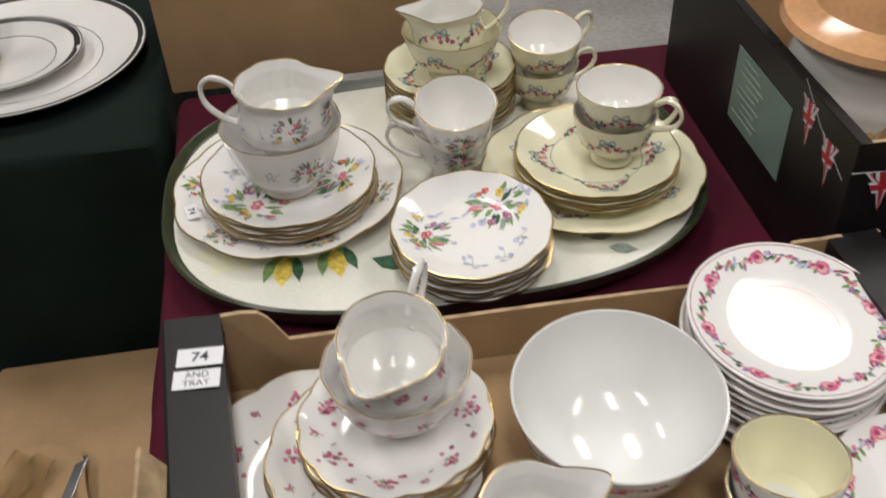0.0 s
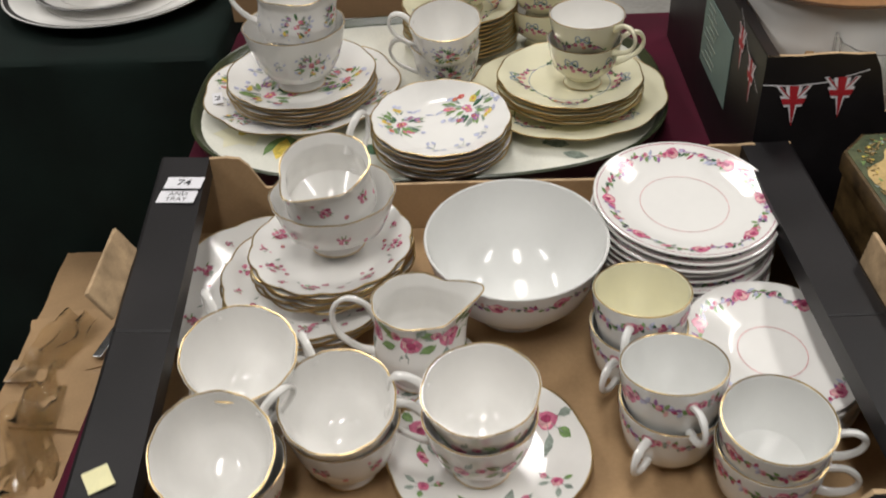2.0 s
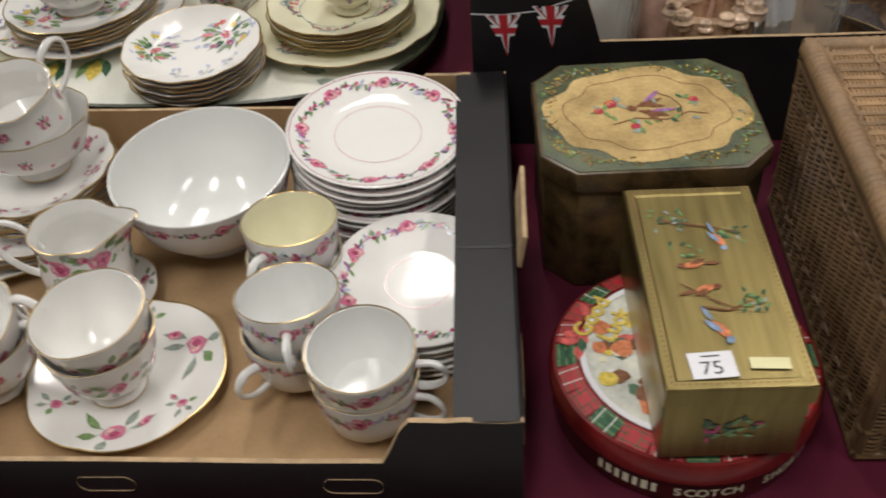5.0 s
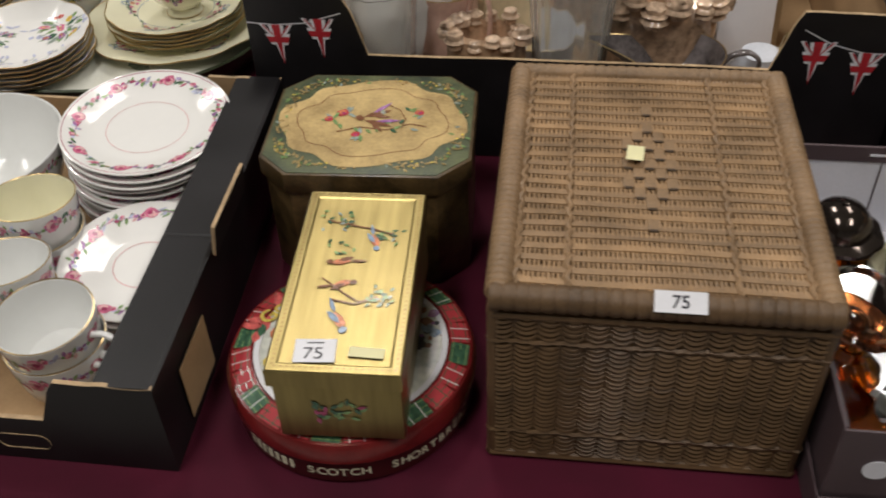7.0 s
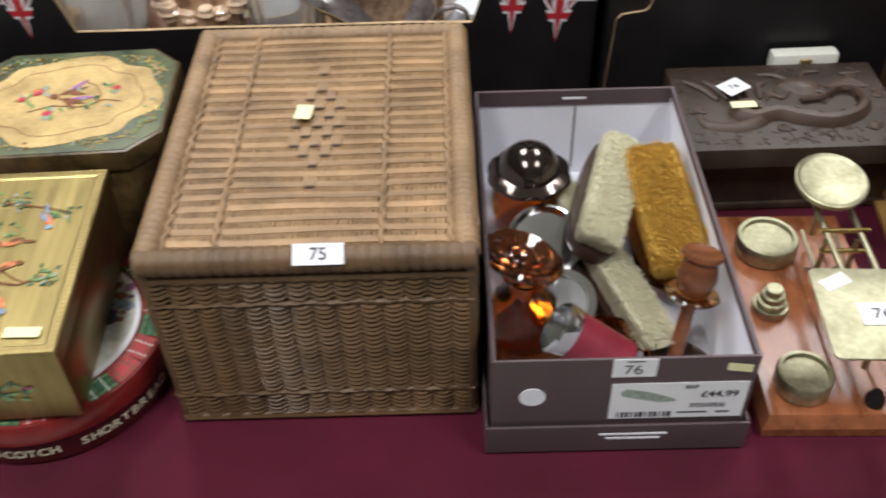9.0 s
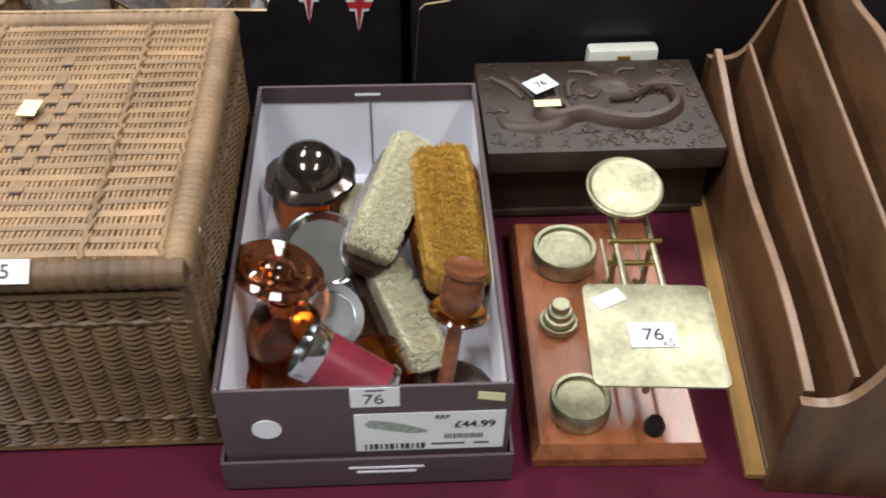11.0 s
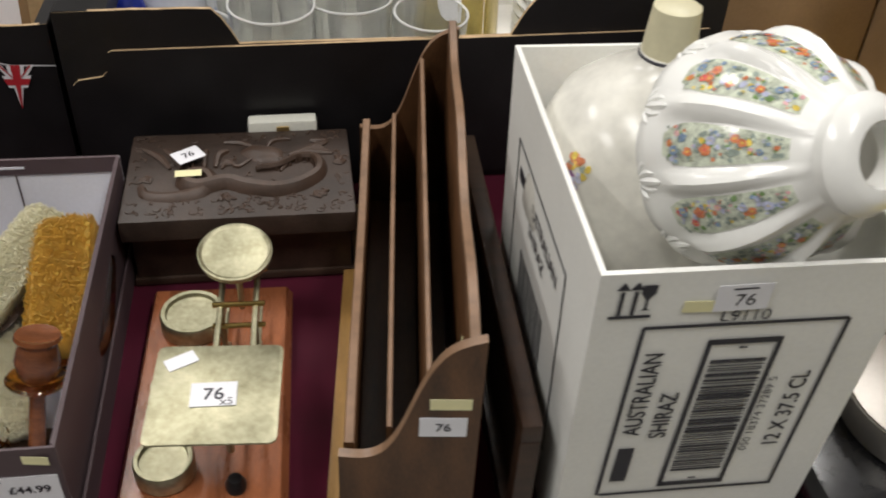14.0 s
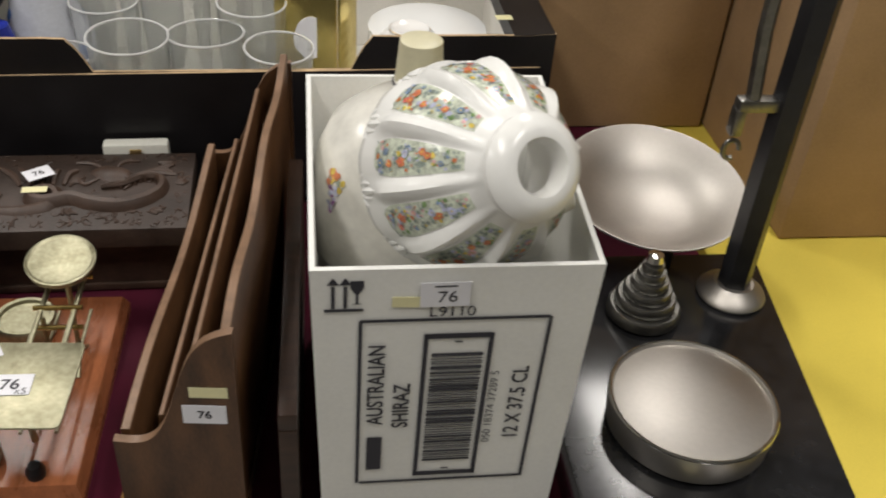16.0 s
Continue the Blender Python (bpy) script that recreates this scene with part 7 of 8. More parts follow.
def ribbed_shade():
    th = thing("glass_lampshade", "white ribbed opal glass lampshade with painted flower panels", "lampshade")
    ax = Vector((0.34, -0.80, 0.50)).normalized()
    q = ax.to_track_quat("Z", "Y").to_matrix().to_4x4()
    hole = Vector((2.0780, 0.1200, 1.0905))
    size = 0.86
    th.matrix_world = Matrix.Translation(hole - ax * 0.128 * size) @ q @ Matrix.Scale(size, 4)
    prof = [(0.072, 0.0), (0.076, 0.004), (0.0775, 0.016), (0.0760, 0.026), (0.0760, 0.036), (0.0745, 0.046), (0.0715, 0.056), (0.0675, 0.066), (0.0620, 0.076), (0.0545, 0.086), (0.0450, 0.096), (0.036, 0.107), (0.0355, 0.110), (0.037, 0.117), (0.034, 0.122), (0.0290, 0.1255), (0.0255, 0.128), (0.0200, 0.128), (0.0178, 0.122), (0.0178, 0.110)]
    inner = [(0.030, 0.100), (0.050, 0.083), (0.063, 0.064), (0.0705, 0.045), (0.072, 0.030), (0.0700, 0.004), (0.072, 0.0)]
    bm = bmesh.new()
    n, lob = 160, 10
    rings = []
    full = prof + inner
    for k, (r, z) in enumerate(full):
        ring = []
        for i in range(n):
            a = 2 * math.pi * i / n
            s = lob * a / 2
            w = math.sin(math.pi * min(1, max(0, (z - 0.022) / 0.082))) ** 0.6 if 0.022 < z < 0.104 and k < len(prof) else 0
            rib = max(0.0, 1 - abs(math.sin(s)) / 0.52) ** 0.6
            bump = 0.0075 * w * rib
            edge = 0.003 * abs(math.sin(s)) if z < 0.02 and k < len(prof) else 0
            ring.append(bm.verts.new(((r + bump + edge) * math.cos(a), (r + bump + edge) * math.sin(a), z)))
        rings.append(ring)
    for a, b in zip(rings, rings[1:]):
        for i in range(n):
            j = (i + 1) % n
            bm.faces.new((a[i], a[j], b[j], b[i]))
    part("glass_body", bm, M["opal"], th)
    # painted panels between the ribs
    pr = [(0.0760, 0.026), (0.0760, 0.036), (0.0745, 0.046), (0.0715, 0.056), (0.0675, 0.066), (0.0620, 0.076), (0.0545, 0.086), (0.0450, 0.096), (0.034, 0.107)]
    p = Print(pr, side=1, seed=61, lift=0.0003)
    for k in range(lob):
        a = 360 / lob * (k + 0.5)
        p.place(a, 0)
        p.lift = 0.0003
        hw = [0.0065, 0.0110, 0.0130, 0.0134, 0.0130, 0.0122, 0.0114, 0.0106, 0.0097, 0.0086, 0.0074, 0.0060]
        for j in range(11):
            v0, v1 = 0.001 + 0.0074 * j, 0.001 + 0.0074 * (j + 1)
            for i in range(8):
                f0, f1 = i / 4 - 1, (i + 1) / 4 - 1
                p.poly([(f0 * hw[j], v0), (f1 * hw[j], v0), (f1 * hw[j + 1], v1), (f0 * hw[j + 1], v1)], "panelgreen")
        for j in range(130):
            v = p.rnd.uniform(0.004, 0.079)
            half = 0.0115 - 0.0065 * max(0, (v - 0.02) / 0.06)
            p.lift = 0.00050 + 0.000003 * j
            u = p.rnd.uniform(-half, half)
            if j % 3:
                p.blob(u, v, p.rnd.uniform(0.0009, 0.0022), p.rnd.choice(("greyleaf", "greyleaf", "leaf", "lilac", "panelgreen", "flyellow", "greyleaf")), 6, 0.4)
            else:
                p.blob(u, v, p.rnd.uniform(0.0009, 0.0020), p.rnd.choice(("orange", "bow", "lilac", "palepink", "greyleaf", "greyleaf")), 6, 0.4)
        p.lift = 0.0010
        for j in range(5):
            v = 0.008 + 0.0145 * j
            p.flower(p.rnd.uniform(-0.6, 0.6) * (0.0115 - 0.0065 * max(0, (v - 0.02) / 0.06)), v, p.rnd.uniform(0.0022, 0.0032), p.rnd.choice(("orange", "bow", "palepink", "orange", "lilac", "red")), "flyellow")
        p.lift = 0.0012
        p.flower(0.003 * (-1) ** k, 0.034 - 0.01 * (k % 2), 0.0038, "orange", "red")
        p.flower(-0.002 * (-1) ** k, 0.056, 0.0028, "orange", "flyellow")
        p.flower(0.004 * (-1) ** k, 0.012, 0.0034, "bow", "flyellow")
        p.flower(-0.004 * (-1) ** k, 0.018, 0.0028, "red" if k % 2 else "bow", "flyellow")
    p.finish(th)
    for k in range(lob):
        a = radians(360 / lob * k)
        # moulded leaf spray at the foot of each rib
        for da, z0, z1, w in ((0.0, 0.006, 0.026, 0.0030), (0.075, 0.006, 0.020, 0.0024), (-0.075, 0.006, 0.020, 0.0024), (0.15, 0.005, 0.014, 0.0020), (-0.15, 0.005, 0.014, 0.0020)):
            pts = []
            for j in range(6):
                f = j / 5
                aa, zz = a + da * (0.35 + 0.65 * math.sin(f * 2.2)), z0 + (z1 - z0) * f
                pts.append((0.0778 * math.cos(aa), 0.0778 * math.sin(aa), zz))
            part("moulded_leaf", sweep(pts, [w * 0.5, w, w * 1.1, w, w * 0.8, w * 0.3], 6), M["opal"], th)


ribbed_shade()


def plain_shade(loc, rx, ry, label, collar=True):
    th = thing("glass_lampshade", label, "lampshade", loc, 0, "", rx, ry)
    bell = [(0.0785, 0.0), (0.0805, 0.004), (0.0800, 0.020), (0.0780, 0.045), (0.0730, 0.070), (0.063, 0.092), (0.044, 0.108), (0.028, 0.118), (0.0205, 0.124), (0.018, 0.130)]
    part("glass_body", lathe(bell + [(0.0165, 0.130)] + [(r - 0.0026, z - 0.001) for r, z in reversed(bell[:-1])] + [bell[0]], 64, 0.008, 6), M["marbled"], th)
    if collar:
        part("collar", lathe([(0, 0.126), (0.0185, 0.126), (0.0175, 0.130), (0.0150, 0.160), (0.0130, 0.161), (0, 0.161)], 36), M["collar"], th, "cream plastic collar")
        part("black_ring", lathe([(0.0180, 0.1255), (0.0192, 0.1265), (0.0192, 0.1285), (0.0180, 0.1295)], 36), M["ink"], th)
        p = Print(bell[1:7], side=1, seed=71, lift=0.0009)
        for a in (-146, -56, 34, 124):
            p.place(a, 0.060)
            for k in range(16):
                p.blob(p.rnd.uniform(-0.008, 0.008), p.rnd.uniform(0.002, 0.013), 0.0026, p.rnd.choice(("orange", "flyellow", "flyellow", "orange", "greyleaf")))
            p.lift += 0.0004
            for k in range(18):
                v = p.rnd.uniform(-0.016, 0.004)
                p.blob(p.rnd.uniform(-0.005, 0.005) * (1 + v / 0.02), v, 0.0019, p.rnd.choice(("purple", "lilac", "lilac")))
            p.lift -= 0.0004
        p.finish(th)
    return th


plain_shade((2.0260, 0.2850, 0.9310), 0, 0, "white marbled glass lampshade with grapes and cream collar")
plain_shade((2.0350, 0.2450, T0 + 0.005), 0, 0, "pale marbled glass lampshade at the bottom of a carton", collar=False)
plain_shade((2.0350, 0.2450, T0 + 0.045), 4, 3, "pale marbled glass lampshade nested over another", collar=False)


# ---------------------------------------------------------------- shop scales at the end of the table
M["marbleblack"] = material("black_marble", (0.012, 0.012, 0.013), 0.16, var=0.5, scale=14, fine=120)
M["pewter"] = material("dull_plated_metal", (0.45, 0.425, 0.39), 0.46, metal=1.0, var=0.05, scale=9, fine=220, bump=0.00002)
M["ironblack"] = material("black_painted_iron", (0.012, 0.012, 0.014), 0.35, var=0.3, scale=50, fine=300)
M["iron"] = material("grey_steel", (0.22, 0.215, 0.20), 0.4, metal=1.0, var=0.2, scale=50, fine=300)


def shop_scales():
    th = thing("shop_scales", "old shop scales with a black slab base and plated pans", "scales", (2.262, 0.250, T0), 0)
    bm = prism([(-0.118, -0.165), (0.096, -0.165), (0.136, 0.165), (-0.118, 0.165)], 0, 0.047, 0.003)
    part("slab", bm, M["marbleblack"], th, "polished black slab")
    inv = th.matrix_world.inverted()

    def put(ob, x, y, z, *rot):
        ob.matrix_basis = inv @ pose(x, y, z, *rot)
        return ob

    put(part("front_pan", lathe([(0, 0.0), (0.060, 0.0), (0.066, 0.004), (0.068, 0.024), (0.0675, 0.030), (0.0655, 0.0305), (0.0640, 0.0285), (0.050, 0.0315), (0.028, 0.0335), (0, 0.0342)], 64), M["pewter"], th, "round plated weight pan"), 2.2490, 0.186, 0.7995)
    put(part("pan_rim", sweep([(0.0668 * math.cos(2 * math.pi * k / 64), 0.0668 * math.sin(2 * math.pi * k / 64), 0.030) for k in range(64)], 0.0016, 8, closed=True), M["chrome"], th), 2.2490, 0.186, 0.7995)
    put(part("scoop_pan", lathe([(0, 0.0), (0.040, 0.003), (0.070, 0.014), (0.093, 0.034), (0.094, 0.037), (0.092, 0.037), (0.068, 0.018), (0.039, 0.007), (0, 0.004)], 64), M["pewter"], th, "large dished plated pan"), 2.2880, 0.452, 0.828, 9, 0, 0)
    put(part("pan_stem", sweep([(0, 0, 0), (0, 0, 0.027)], 0.012, 12), M["ironblack"], th), 2.2900, 0.395, 0.797)
    put(part("pole_base", lathe([(0, 0), (0.031, 0), (0.033, 0.003), (0.031, 0.007), (0.024, 0.011), (0.019, 0.016), (0, 0.016)], 44), M["pewter"], th, "domed plated pole base"), 2.3490, 0.350, 0.7985)
    hexa = sweep([(0, 0, 0.010), (0, 0, 0.60)], 0.0155, 6)
    put(part("pole", hexa, M["ironblack"], th, "black hexagonal pole", smooth=False), 2.3490, 0.350, 0.7985)
    put(part("hanging_arm", sweep([(0, 0, 0), (-0.006, 0, 0.06), (-0.012, 0, 0.30)], 0.0065, 6), M["iron"], th, "grey steel arm", smooth=False), 2.3150, 0.350, 1.012)
    put(part("bracket", boxmesh((0.040, 0.014, 0.012), (0, 0, 0), 0.003), M["iron"], th), 2.3220, 0.350, 1.006)
    put(part("bracket", boxmesh((0.010, 0.014, 0.026), (0, 0, 0), 0.003), M["iron"], th), 2.3060, 0.350, 0.990)
    put(part("hook", sweep([(0.007 * math.cos(a) , 0, 0.009 * math.sin(a)) for a in [2 * math.pi * k / 16 for k in range(14)]], 0.0024, 8), M["iron"], th, "small steel hook"), 2.3080, 0.350, 0.962)
    m = th.matrix_world
    sticker("", 0.024, 0.010, pose(2.222, 0.098, 0.7992, 0, 0, 24), "small yellow sticker on black slab", "ypaper")
    sticker("", 0.030, 0.018, pose(2.262, 0.093, 0.7992), "white lot sticker on black slab", bars=((0, 0.004, 0.014, 0.0012),))


shop_scales()
th = thing("stacked_weights", "tower of flat iron weights wrapped in clear film", "weights", (2.2530, 0.3250, 0.7995))
z = 0.0
for r, h in ((0.034, 0.013), (0.028, 0.011), (0.0225, 0.010), (0.0175, 0.009), (0.0135, 0.008), (0.010, 0.008)):
    part("weight", lathe([(0, z), (r * 0.95, z), (r, z + 0.002), (r, z + h - 0.003), (r * 0.93, z + h), (0, z + h)], 36), M["iron"], th)
    z += h
part("knob", lathe([(0, z), (0.006, z), (0.0085, z + 0.004), (0.007, z + 0.010), (0, z + 0.012)], 20), M["chrome"], th)


# ---------------------------------------------------------------- pottery and glass in the bunting crate
M["shell"] = material("brown_lustre_glaze", (0.17, 0.085, 0.05), 0.12, metal=0.15, var=0.5, scale=38, fine=160, color2=(0.46, 0.31, 0.20), bump=0.0006, coat=0.5)
M["shellpale"] = material("pale_lustre_glaze", (0.26, 0.15, 0.09), 0.12, var=0.45, scale=60, fine=200, color2=(0.52, 0.38, 0.27), coat=0.6)
M["greybrown"] = material("dark_grey_brown_glaze", (0.07, 0.05, 0.045), 0.14, var=0.5, scale=30, fine=200, color2=(0.16, 0.14, 0.14))
M["beige"] = material("cream_earthenware", (0.60, 0.48, 0.30), 0.2, var=0.15, scale=24, fine=160)
M["peach"] = material("peach_glaze", (0.62, 0.34, 0.17), 0.12, var=0.15, scale=14, fine=160)
M["pinkware"] = material("pink_glaze", (0.62, 0.40, 0.32), 0.15, var=0.15, scale=14, fine=160)
M["bluewhite"] = material("blue_and_white_ware", (0.62, 0.64, 0.70), 0.12, var=0.1, scale=20)
M["cobalt"] = material("cobalt_glaze", (0.02, 0.035, 0.30), 0.12, var=0.3, scale=60)
CF = TABLE + 0.0065


M["cutglass"] = glassy("pressed_glass", (0.97, 0.98, 0.96), 0.03)
M["cutglass"].node_tree.nodes["Principled BSDF"].inputs["Transmission Weight"].default_value = 0.90
# Partly opaque white glass: puts the rims' bright highlight into their colour.
M["rimglass"] = glassy("rim_highlight_glass", (0.98, 0.98, 0.97), 0.08)
M["rimglass"].node_tree.nodes["Principled BSDF"].inputs["Transmission Weight"].default_value = 0.45
M["giltfoil"] = material("shiny_gilt_foil", (0.86, 0.70, 0.26), 0.22, metal=1.0, var=0.1, scale=30, bump=0.0008)


def cut_tumbler(loc, R, H, label, name="glass_tumbler", cuts=14, waist=0.85, mat="clear"):
    """A thick cut-glass vessel with fluted sides."""
    th = thing(name, label, "glass", loc)
    out = [(0, 0.0), (R * waist, 0.0), (R * waist * 1.02, H * 0.1), (R * (waist + 1) / 2, H * 0.55), (R, H), (R - 0.0025, H), (R * (waist + 1) / 2 - 0.004, H * 0.55), (R * waist - 0.005, H * 0.14), (0, H * 0.11)]
    part("glass_body", lathe(out, cuts * 4, 0.03, cuts), M[mat], th)
    return th


def wine_glass(loc, R, H, label="thin clear drinking glass standing in a crate", tilt=0):
    th = thing("drinking_glass", label, "glass", loc, 0, "drinking glasses", tilt, tilt * 0.4)
    part("glass_body", lathe([(0, 0.001), (R * 0.7, 0), (R * 0.74, 0.004), (R * 0.85, H * 0.4), (R * 0.97, H * 0.8), (R, H), (R - 0.0013, H), (R * 0.95, H * 0.8), (R * 0.82, H * 0.4), (R * 0.68, 0.010), (0, 0.009)], 60, 0.022, 15), M["cutglass"], th)
    # Whitened ring added on the lip as its painted highlight.
    part("rim", sweep([(R * math.cos(2 * math.pi * k / 48), R * math.sin(2 * math.pi * k / 48), H) for k in range(48)], 0.0012, 6, closed=True), M["rimglass"], th, "rim whitened to stand for its highlight")
    return th


def shell_piece(name, label, category, loc, R, H, seed, squash=0.8, knobs=13):
    """A lustre-glazed pot with a border of knobbly moulded shells round a dark hollow."""
    th = thing(name, label, category, loc)
    part("body", lathe([(0, 0), (R * 0.55, 0), (R * 0.62, H * 0.06), (R * 0.8, H * 0.35), (R * 0.92, H * 0.7), (R * 0.9, H * 0.92), (R * 0.72, H * 0.95), (R * 0.6, H * 0.72), (0, H * 0.6)], 48, 0.03, 7, squash), M["shell"], th)
    r = random.Random(seed)
    bm = bmesh.new()
    for k in range(knobs):
        a = 2 * math.pi * k / knobs + r.uniform(-0.1, 0.1)
        q, zz = R * r.uniform(0.78, 0.95), H * r.uniform(0.86, 1.0)
        ball = bmesh.ops.create_icosphere(bm, subdivisions=3, radius=R * r.uniform(0.15, 0.23))
        for v in ball["verts"]:
            d = v.co.copy()
            v.co = d * (1 + 0.16 * math.sin(d.z * 900 + k)) + Vector((q * math.cos(a), q * math.sin(a) * squash, zz))
    part("shell_border", bm, M["shellpale"], th, "pale knobbly shell border")
    return th


def jar_head():
    """A ceramic jar moulded as a rounded head of waved white hair under a brimmed peach hat, kept plain."""
    bm = bmesh.new()
    n = 72
    prof = [(0, 0), (0.055, 0), (0.072, 0.02), (0.086, 0.06), (0.090, 0.10), (0.091, 0.112), (0.092, 0.124), (0.092, 0.136), (0.092, 0.148), (0.091, 0.160), (0.090, 0.172), (0.086, 0.188), (0.100, 0.193), (0.108, 0.200), (0.105, 0.208), (0.092, 0.213), (0.080, 0.219), (0.075, 0.232), (0.072, 0.248), (0.058, 0.264), (0.030, 0.272), (0, 0.274)]
    rings = []
    for r, z in prof:
        ring = []
        for i in range(n):
            a = 2 * math.pi * i / n
            k = 1.0
            if 0.09 < z < 0.18:
                k += 0.016 * math.sin(a * 2 + z * 330) + 0.012 * math.sin(a * 7)
            ring.append(bm.verts.new((r * k * math.cos(a), r * k * math.sin(a) * 0.96, z)))
        rings.append(ring)
    for idx, (a, b) in enumerate(zip(rings, rings[1:])):
        for i in range(n):
            j = (i + 1) % n
            bm.faces.new((a[i], a[j], b[j], b[i])).material_index = 1 if idx >= 11 else 0
    bmesh.ops.remove_doubles(bm, verts=bm.verts, dist=0.0004)
    ob = part("ceramic_jar", bm, [M["white"], M["peach"]], None)
    ob.matrix_world = pose(1.035, 0.745, CF)
    tagged(ob, "large glazed white ceramic jar with a peach brimmed lid", "jar")


jar_head()
cut_tumbler((1.050, 0.645, CF), 0.041, 0.165, "heavy cut-glass tumbler standing in a crate", waist=0.8, mat="cutglass")
cut_tumbler((1.250, 0.655, CF), 0.048, 0.215, "tall fluted cut-glass vase", "glass_vase", 16, 0.7, "cutglass")
shell_piece("shell_vase", "brown lustre pottery vase edged with moulded shells", "vase", (1.163, 0.655, CF), 0.046, 0.118, 3, 0.7)
shell_piece("shell_bowl", "large brown lustre pottery bowl edged with moulded shells", "bowl", (1.343, 0.700, CF), 0.066, 0.150, 8, 0.7, 15)
shell_piece("shell_dish", "knobbly cream and brown glazed dish", "dish", (1.345, 0.810, CF), 0.058, 0.160, 12)
turned("plate_on_edge", "cream earthenware plate propped on edge", "plate", [(0, 0), (0.04, 0), (0.062, 0.010), (0.064, 0.012), (0.060, 0.013), (0.038, 0.004), (0, 0.004)], M["beige"], (1.150, 0.715, CF + 0.085), rx=62, ry=24)
cup(0.040, 0.13, 0.034, "belly", "", body="pinkware", handle="high", name="pottery_jug", category="jug", label="tall pink and cream pottery jug", loc=(1.110, 0.715, CF), rz=-40, spout=0.015)
cup(0.045, 0.11, 0.036, "belly", "", body="peach", handle="high", name="pottery_jug", category="jug", label="rounded peach pottery jug with dark handle", loc=(1.175, 0.820, CF), rz=-60, spout=0.015)
cup(0.046, 0.055, 0.030, "foot", "", body="greybrown", handle="high", name="sauce_boat", category="jug", label="dark grey-brown glazed sauce boat with gilt rim", loc=(1.362, 0.633, CF + 0.052), rz=-8, spout=0.05)
turned("pottery_bowl", "brown glazed bowl under a sauce boat", "bowl", [(0, 0), (0.03, 0), (0.040, 0.02), (0.042, 0.050), (0.038, 0.052), (0, 0.0515)], M["shell"], (1.372, 0.640, CF))
th = thing("photo_frame", "pale metal picture frame leaning in a crate", "frame", (1.445, 0.760, CF), 30, "", -14, 0)
part("frame_border", boxmesh((0.10, 0.008, 0.18), (0, 0, 0.09), 0.002), M["chrome"], th)
part("picture_panel", boxmesh((0.078, 0.002, 0.155), (0, -0.0052, 0.09), 0.0005), M["paper"], th)
th = turned("brass_bell", "small bright brass ornament", "ornament", [(0, 0), (0.018, 0), (0.020, 0.01), (0.012, 0.03), (0.010, 0.09), (0.016, 0.10), (0.012, 0.116), (0, 0.12)], M["brassbright"], (1.478, 0.655, CF))
th = turned("ginger_jar", "blue and white pottery jar", "jar", [(0, 0), (0.026, 0), (0.036, 0.03), (0.034, 0.075), (0.020, 0.092), (0.020, 0.10), (0, 0.10)], M["bluewhite"], (1.445, 0.650, CF))
p = Print([(0.026, 0), (0.036, 0.03), (0.034, 0.075)], side=1, seed=81, lift=0.0006)
for k in range(14):
    p.place(26 * k, 0.05).flower(0, p.rnd.uniform(-0.02, 0.02), 0.009, "blue", "white")
p.finish(th)
cup(0.05, 0.07, 0.03, "bowl", "", body="bluewhite", handle=None, name="pottery_bowl", category="bowl", label="small blue and white pottery bowl", loc=(1.215, 0.735, CF))
turned("pottery_pot", "squat brown glazed pot at the back of a crate", "pot", [(0, 0), (0.05, 0), (0.062, 0.04), (0.058, 0.11), (0.045, 0.13), (0, 0.13)], M["shell"], (1.270, 0.90, CF))
turned("pottery_pot", "cream glazed pot at the back of a crate", "pot", [(0, 0), (0.05, 0), (0.066, 0.05), (0.060, 0.12), (0.040, 0.14), (0, 0.14)], M["beige"], (1.430, 0.905, CF))
turned("pottery_pot", "pink glazed pot at the back of a crate", "pot", [(0, 0), (0.05, 0), (0.060, 0.05), (0.055, 0.11), (0.040, 0.12), (0, 0.12)], M["pinkware"], (1.135, 0.925, CF))
th = thing("crumpled_paper", "crumpled brown packing paper in a crate corner", "paper", (0.985, 0.640, CF), 0)
bm = bmesh.new()
bmesh.ops.create_icosphere(bm, subdivisions=4, radius=1.0)
for v in bm.verts:
    d = v.co.normalized()
    k = 1 + 0.28 * noise.noise(d * 2.2) + 0.12 * noise.noise(d * 7)
    v.co = Vector((d.x * 0.040 * k, d.y * 0.034 * k, (d.z + 1) * 0.068 * k))
low = min(v.co.z for v in bm.verts)
for v in bm.verts:
    v.co.z -= low
part("paper_ball", bm, M["board"], th, smooth=False)


# ---------------------------------------------------------------- glasses and china in the second crate
rg = random.Random(17)
for x, y, R, H, tl in ((1.690, 0.640, 0.034, 0.150, 0), (1.762, 0.632, 0.041, 0.178, 2), (1.845, 0.640, 0.040, 0.172, -3), (1.915, 0.632, 0.036, 0.168, 3), (1.728, 0.712, 0.036, 0.180, 0), (1.805, 0.722, 0.038, 0.190, -2), (1.885, 0.715, 0.038, 0.182, 2), (1.690, 0.790, 0.036, 0.17, 0), (1.765, 0.800, 0.038, 0.19, 1), (1.850, 0.800, 0.038, 0.19, -2), (1.930, 0.795, 0.036, 0.18, 0)):
    wine_glass((x, y, CF), R, H, tilt=tl)
cut_tumbler((1.655, 0.880, CF), 0.045, 0.19, "cut-glass vase among drinking glasses", "glass_vase", 16, 0.75, "cutglass")
cut_tumbler((1.900, 0.880, CF), 0.045, 0.20, "cut-glass vase among drinking glasses", "glass_vase", 16, 0.75, "cutglass")
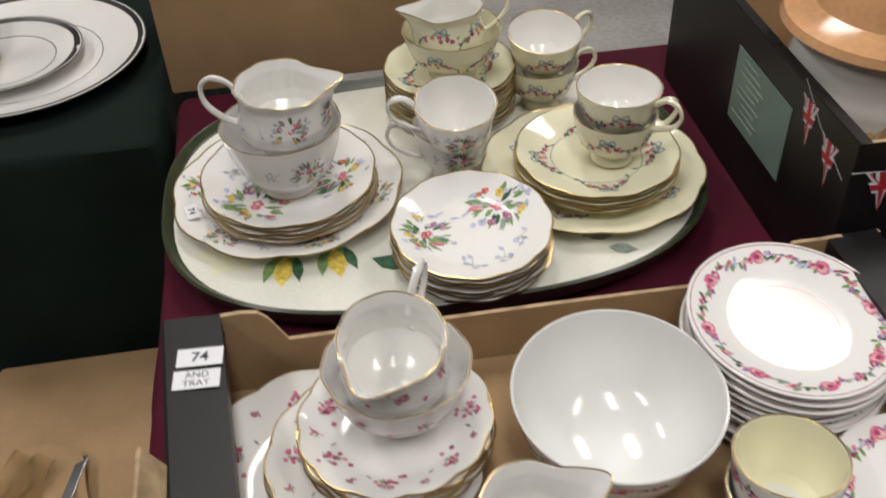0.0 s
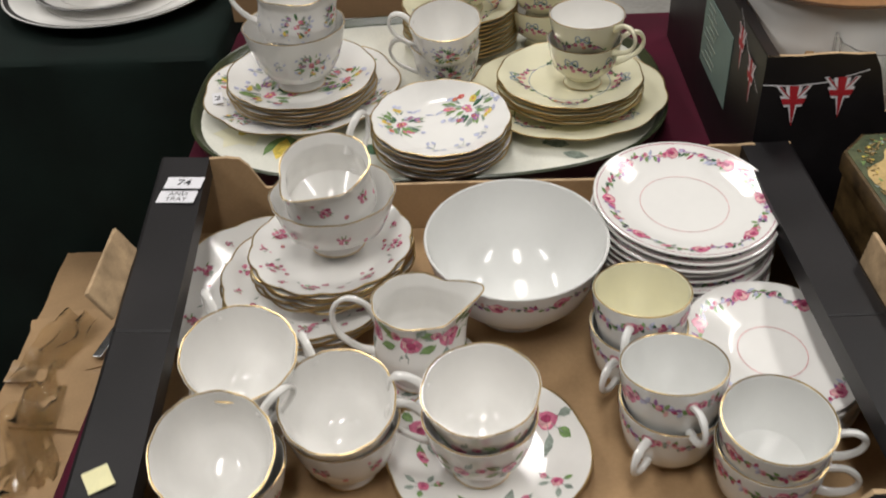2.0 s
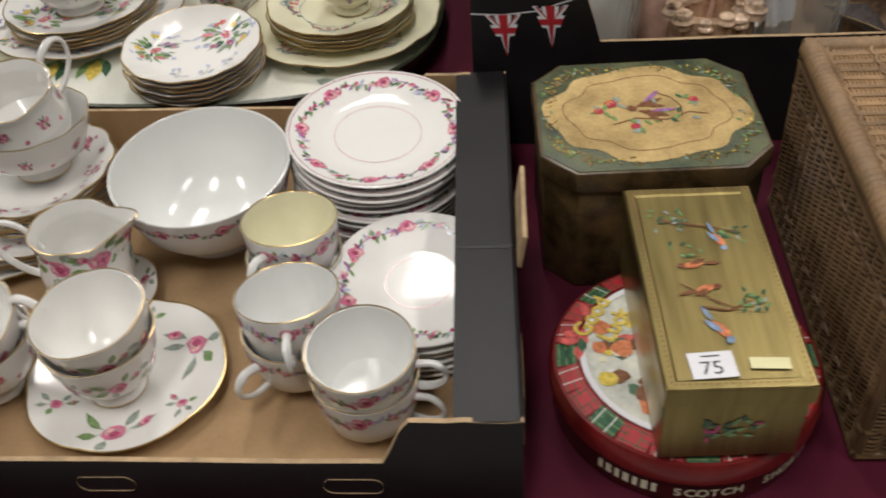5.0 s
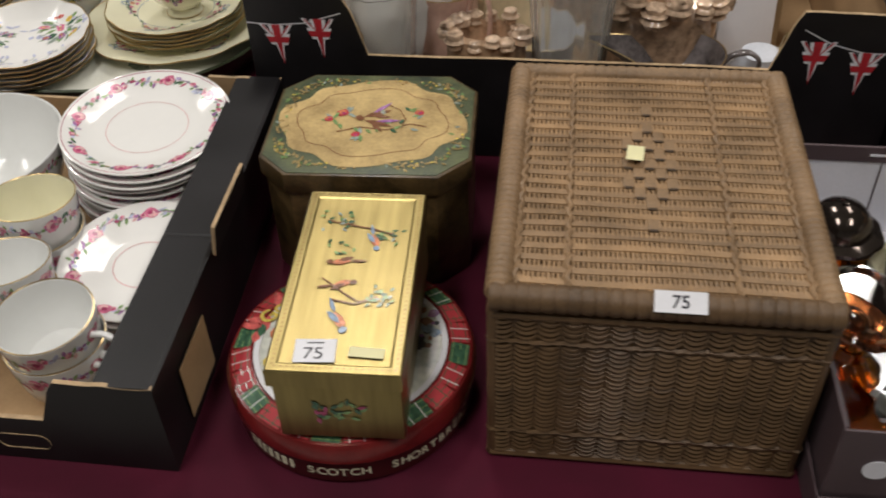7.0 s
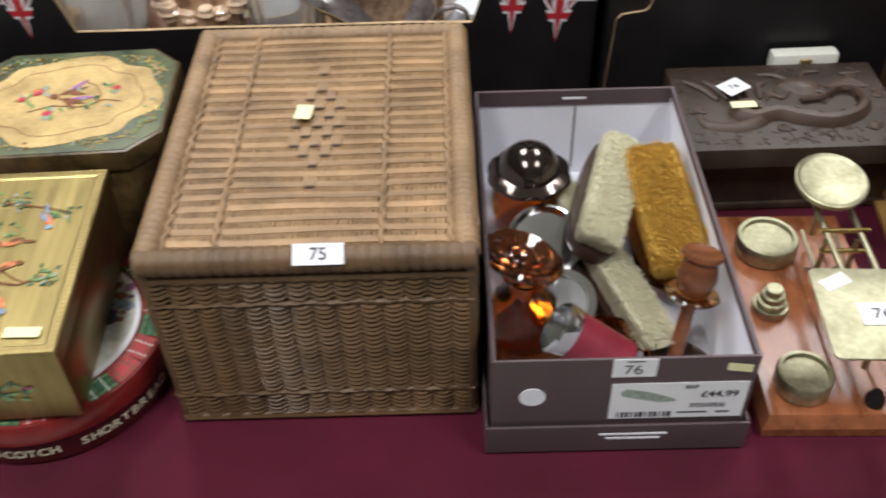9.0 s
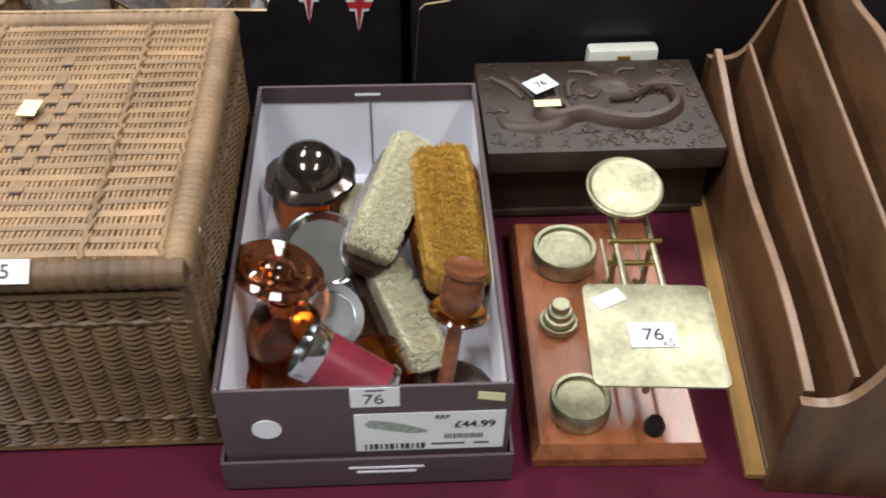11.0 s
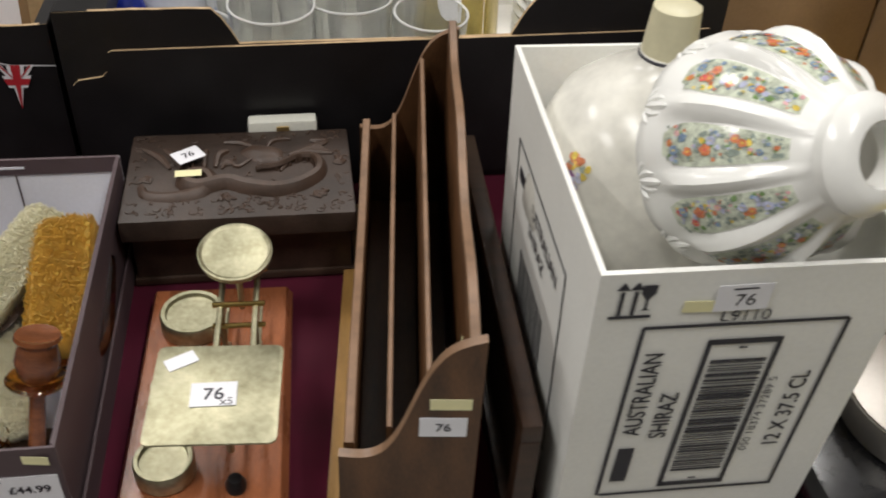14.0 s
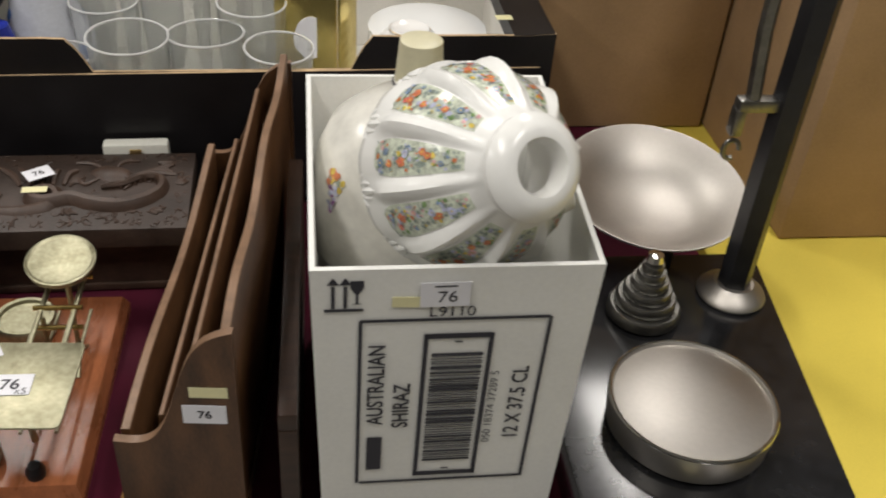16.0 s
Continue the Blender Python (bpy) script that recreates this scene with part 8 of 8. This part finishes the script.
th = turned("ginger_jar", "blue and white pottery jar behind drinking glasses", "jar", [(0, 0), (0.034, 0), (0.044, 0.03), (0.042, 0.15), (0.030, 0.19), (0.03, 0.20), (0, 0.20)], M["bluewhite"], (1.662, 0.725, CF))
p = Print([(0.034, 0), (0.044, 0.03), (0.042, 0.15), (0.030, 0.19)], side=1, seed=83, lift=0.0007)
for k in range(26):
    p.place(31 * k, 0.06 + 0.11 * ((k * 7) % 10) / 10)
    p.leaf(0, 0, 0.026, 0.013, p.rnd.uniform(0, 360), "blue")
    p.blob(p.rnd.uniform(-0.01, 0.01), p.rnd.uniform(-0.01, 0.01), 0.006, "blue")
p.finish(th)
turned("cobalt_jar", "small deep blue glazed jar", "jar", [(0, 0), (0.018, 0), (0.024, 0.03), (0.022, 0.15), (0.015, 0.17), (0, 0.172)], M["cobalt"], (1.622, 0.668, CF))
# folded gilt card box with an oval window
th = thing("gilt_box", "folded shiny gold gift box with an oval window", "box", (1.965, 0.665, CF), -24, "", -10, 0)
part("gilt_panel", boxmesh((0.075, 0.004, 0.195), (-0.020, 0, 0.0975), 0.001), M["giltfoil"], th)
part("gilt_panel", boxmesh((0.004, 0.050, 0.195), (0.020, 0.026, 0.0975), 0.001), M["giltfoil"], th)
part("oval_window", lathe([(0, 0.0), (0.019, 0.0), (0.019, 0.002), (0, 0.002)], 32, squash=1.25), M["paper"], th).matrix_basis = pose(-0.012, -0.0022, 0.150, 90, 0, 20)
# cup and stacked plates at the right end
turned("china_stack", "stack of grey-white china plates in a crate", "plates", [(0, 0), (0.045, 0)] + [q for k in range(12) for q in ((0.066, 0.012 + 0.013 * k), (0.068, 0.016 + 0.013 * k), (0.060, 0.018 + 0.013 * k))] + [(0, 0.172)], M["white2"], (2.085, 0.700, CF))
cup(0.040, 0.052, 0.022, "low", "", body="white", handle="ring", name="teacup", label="white cup with looped handle turned upside down", loc=(2.058, 0.640, CF + 0.185), rz=20, rx=180)
turned("china_stack", "pile of white china saucers in a crate", "saucers", [(0, 0), (0.03, 0)] + [q for k in range(10) for q in ((0.036, 0.010 + 0.014 * k), (0.037, 0.014 + 0.014 * k), (0.032, 0.016 + 0.014 * k))] + [(0, 0.152)], M["white"], (2.050, 0.636, CF))
sticker("", 0.018, 0.012, pose(2.160, 0.640, 0.9535, 0, 0, 4), "small yellow sticker on a crate rim", "ypaper")
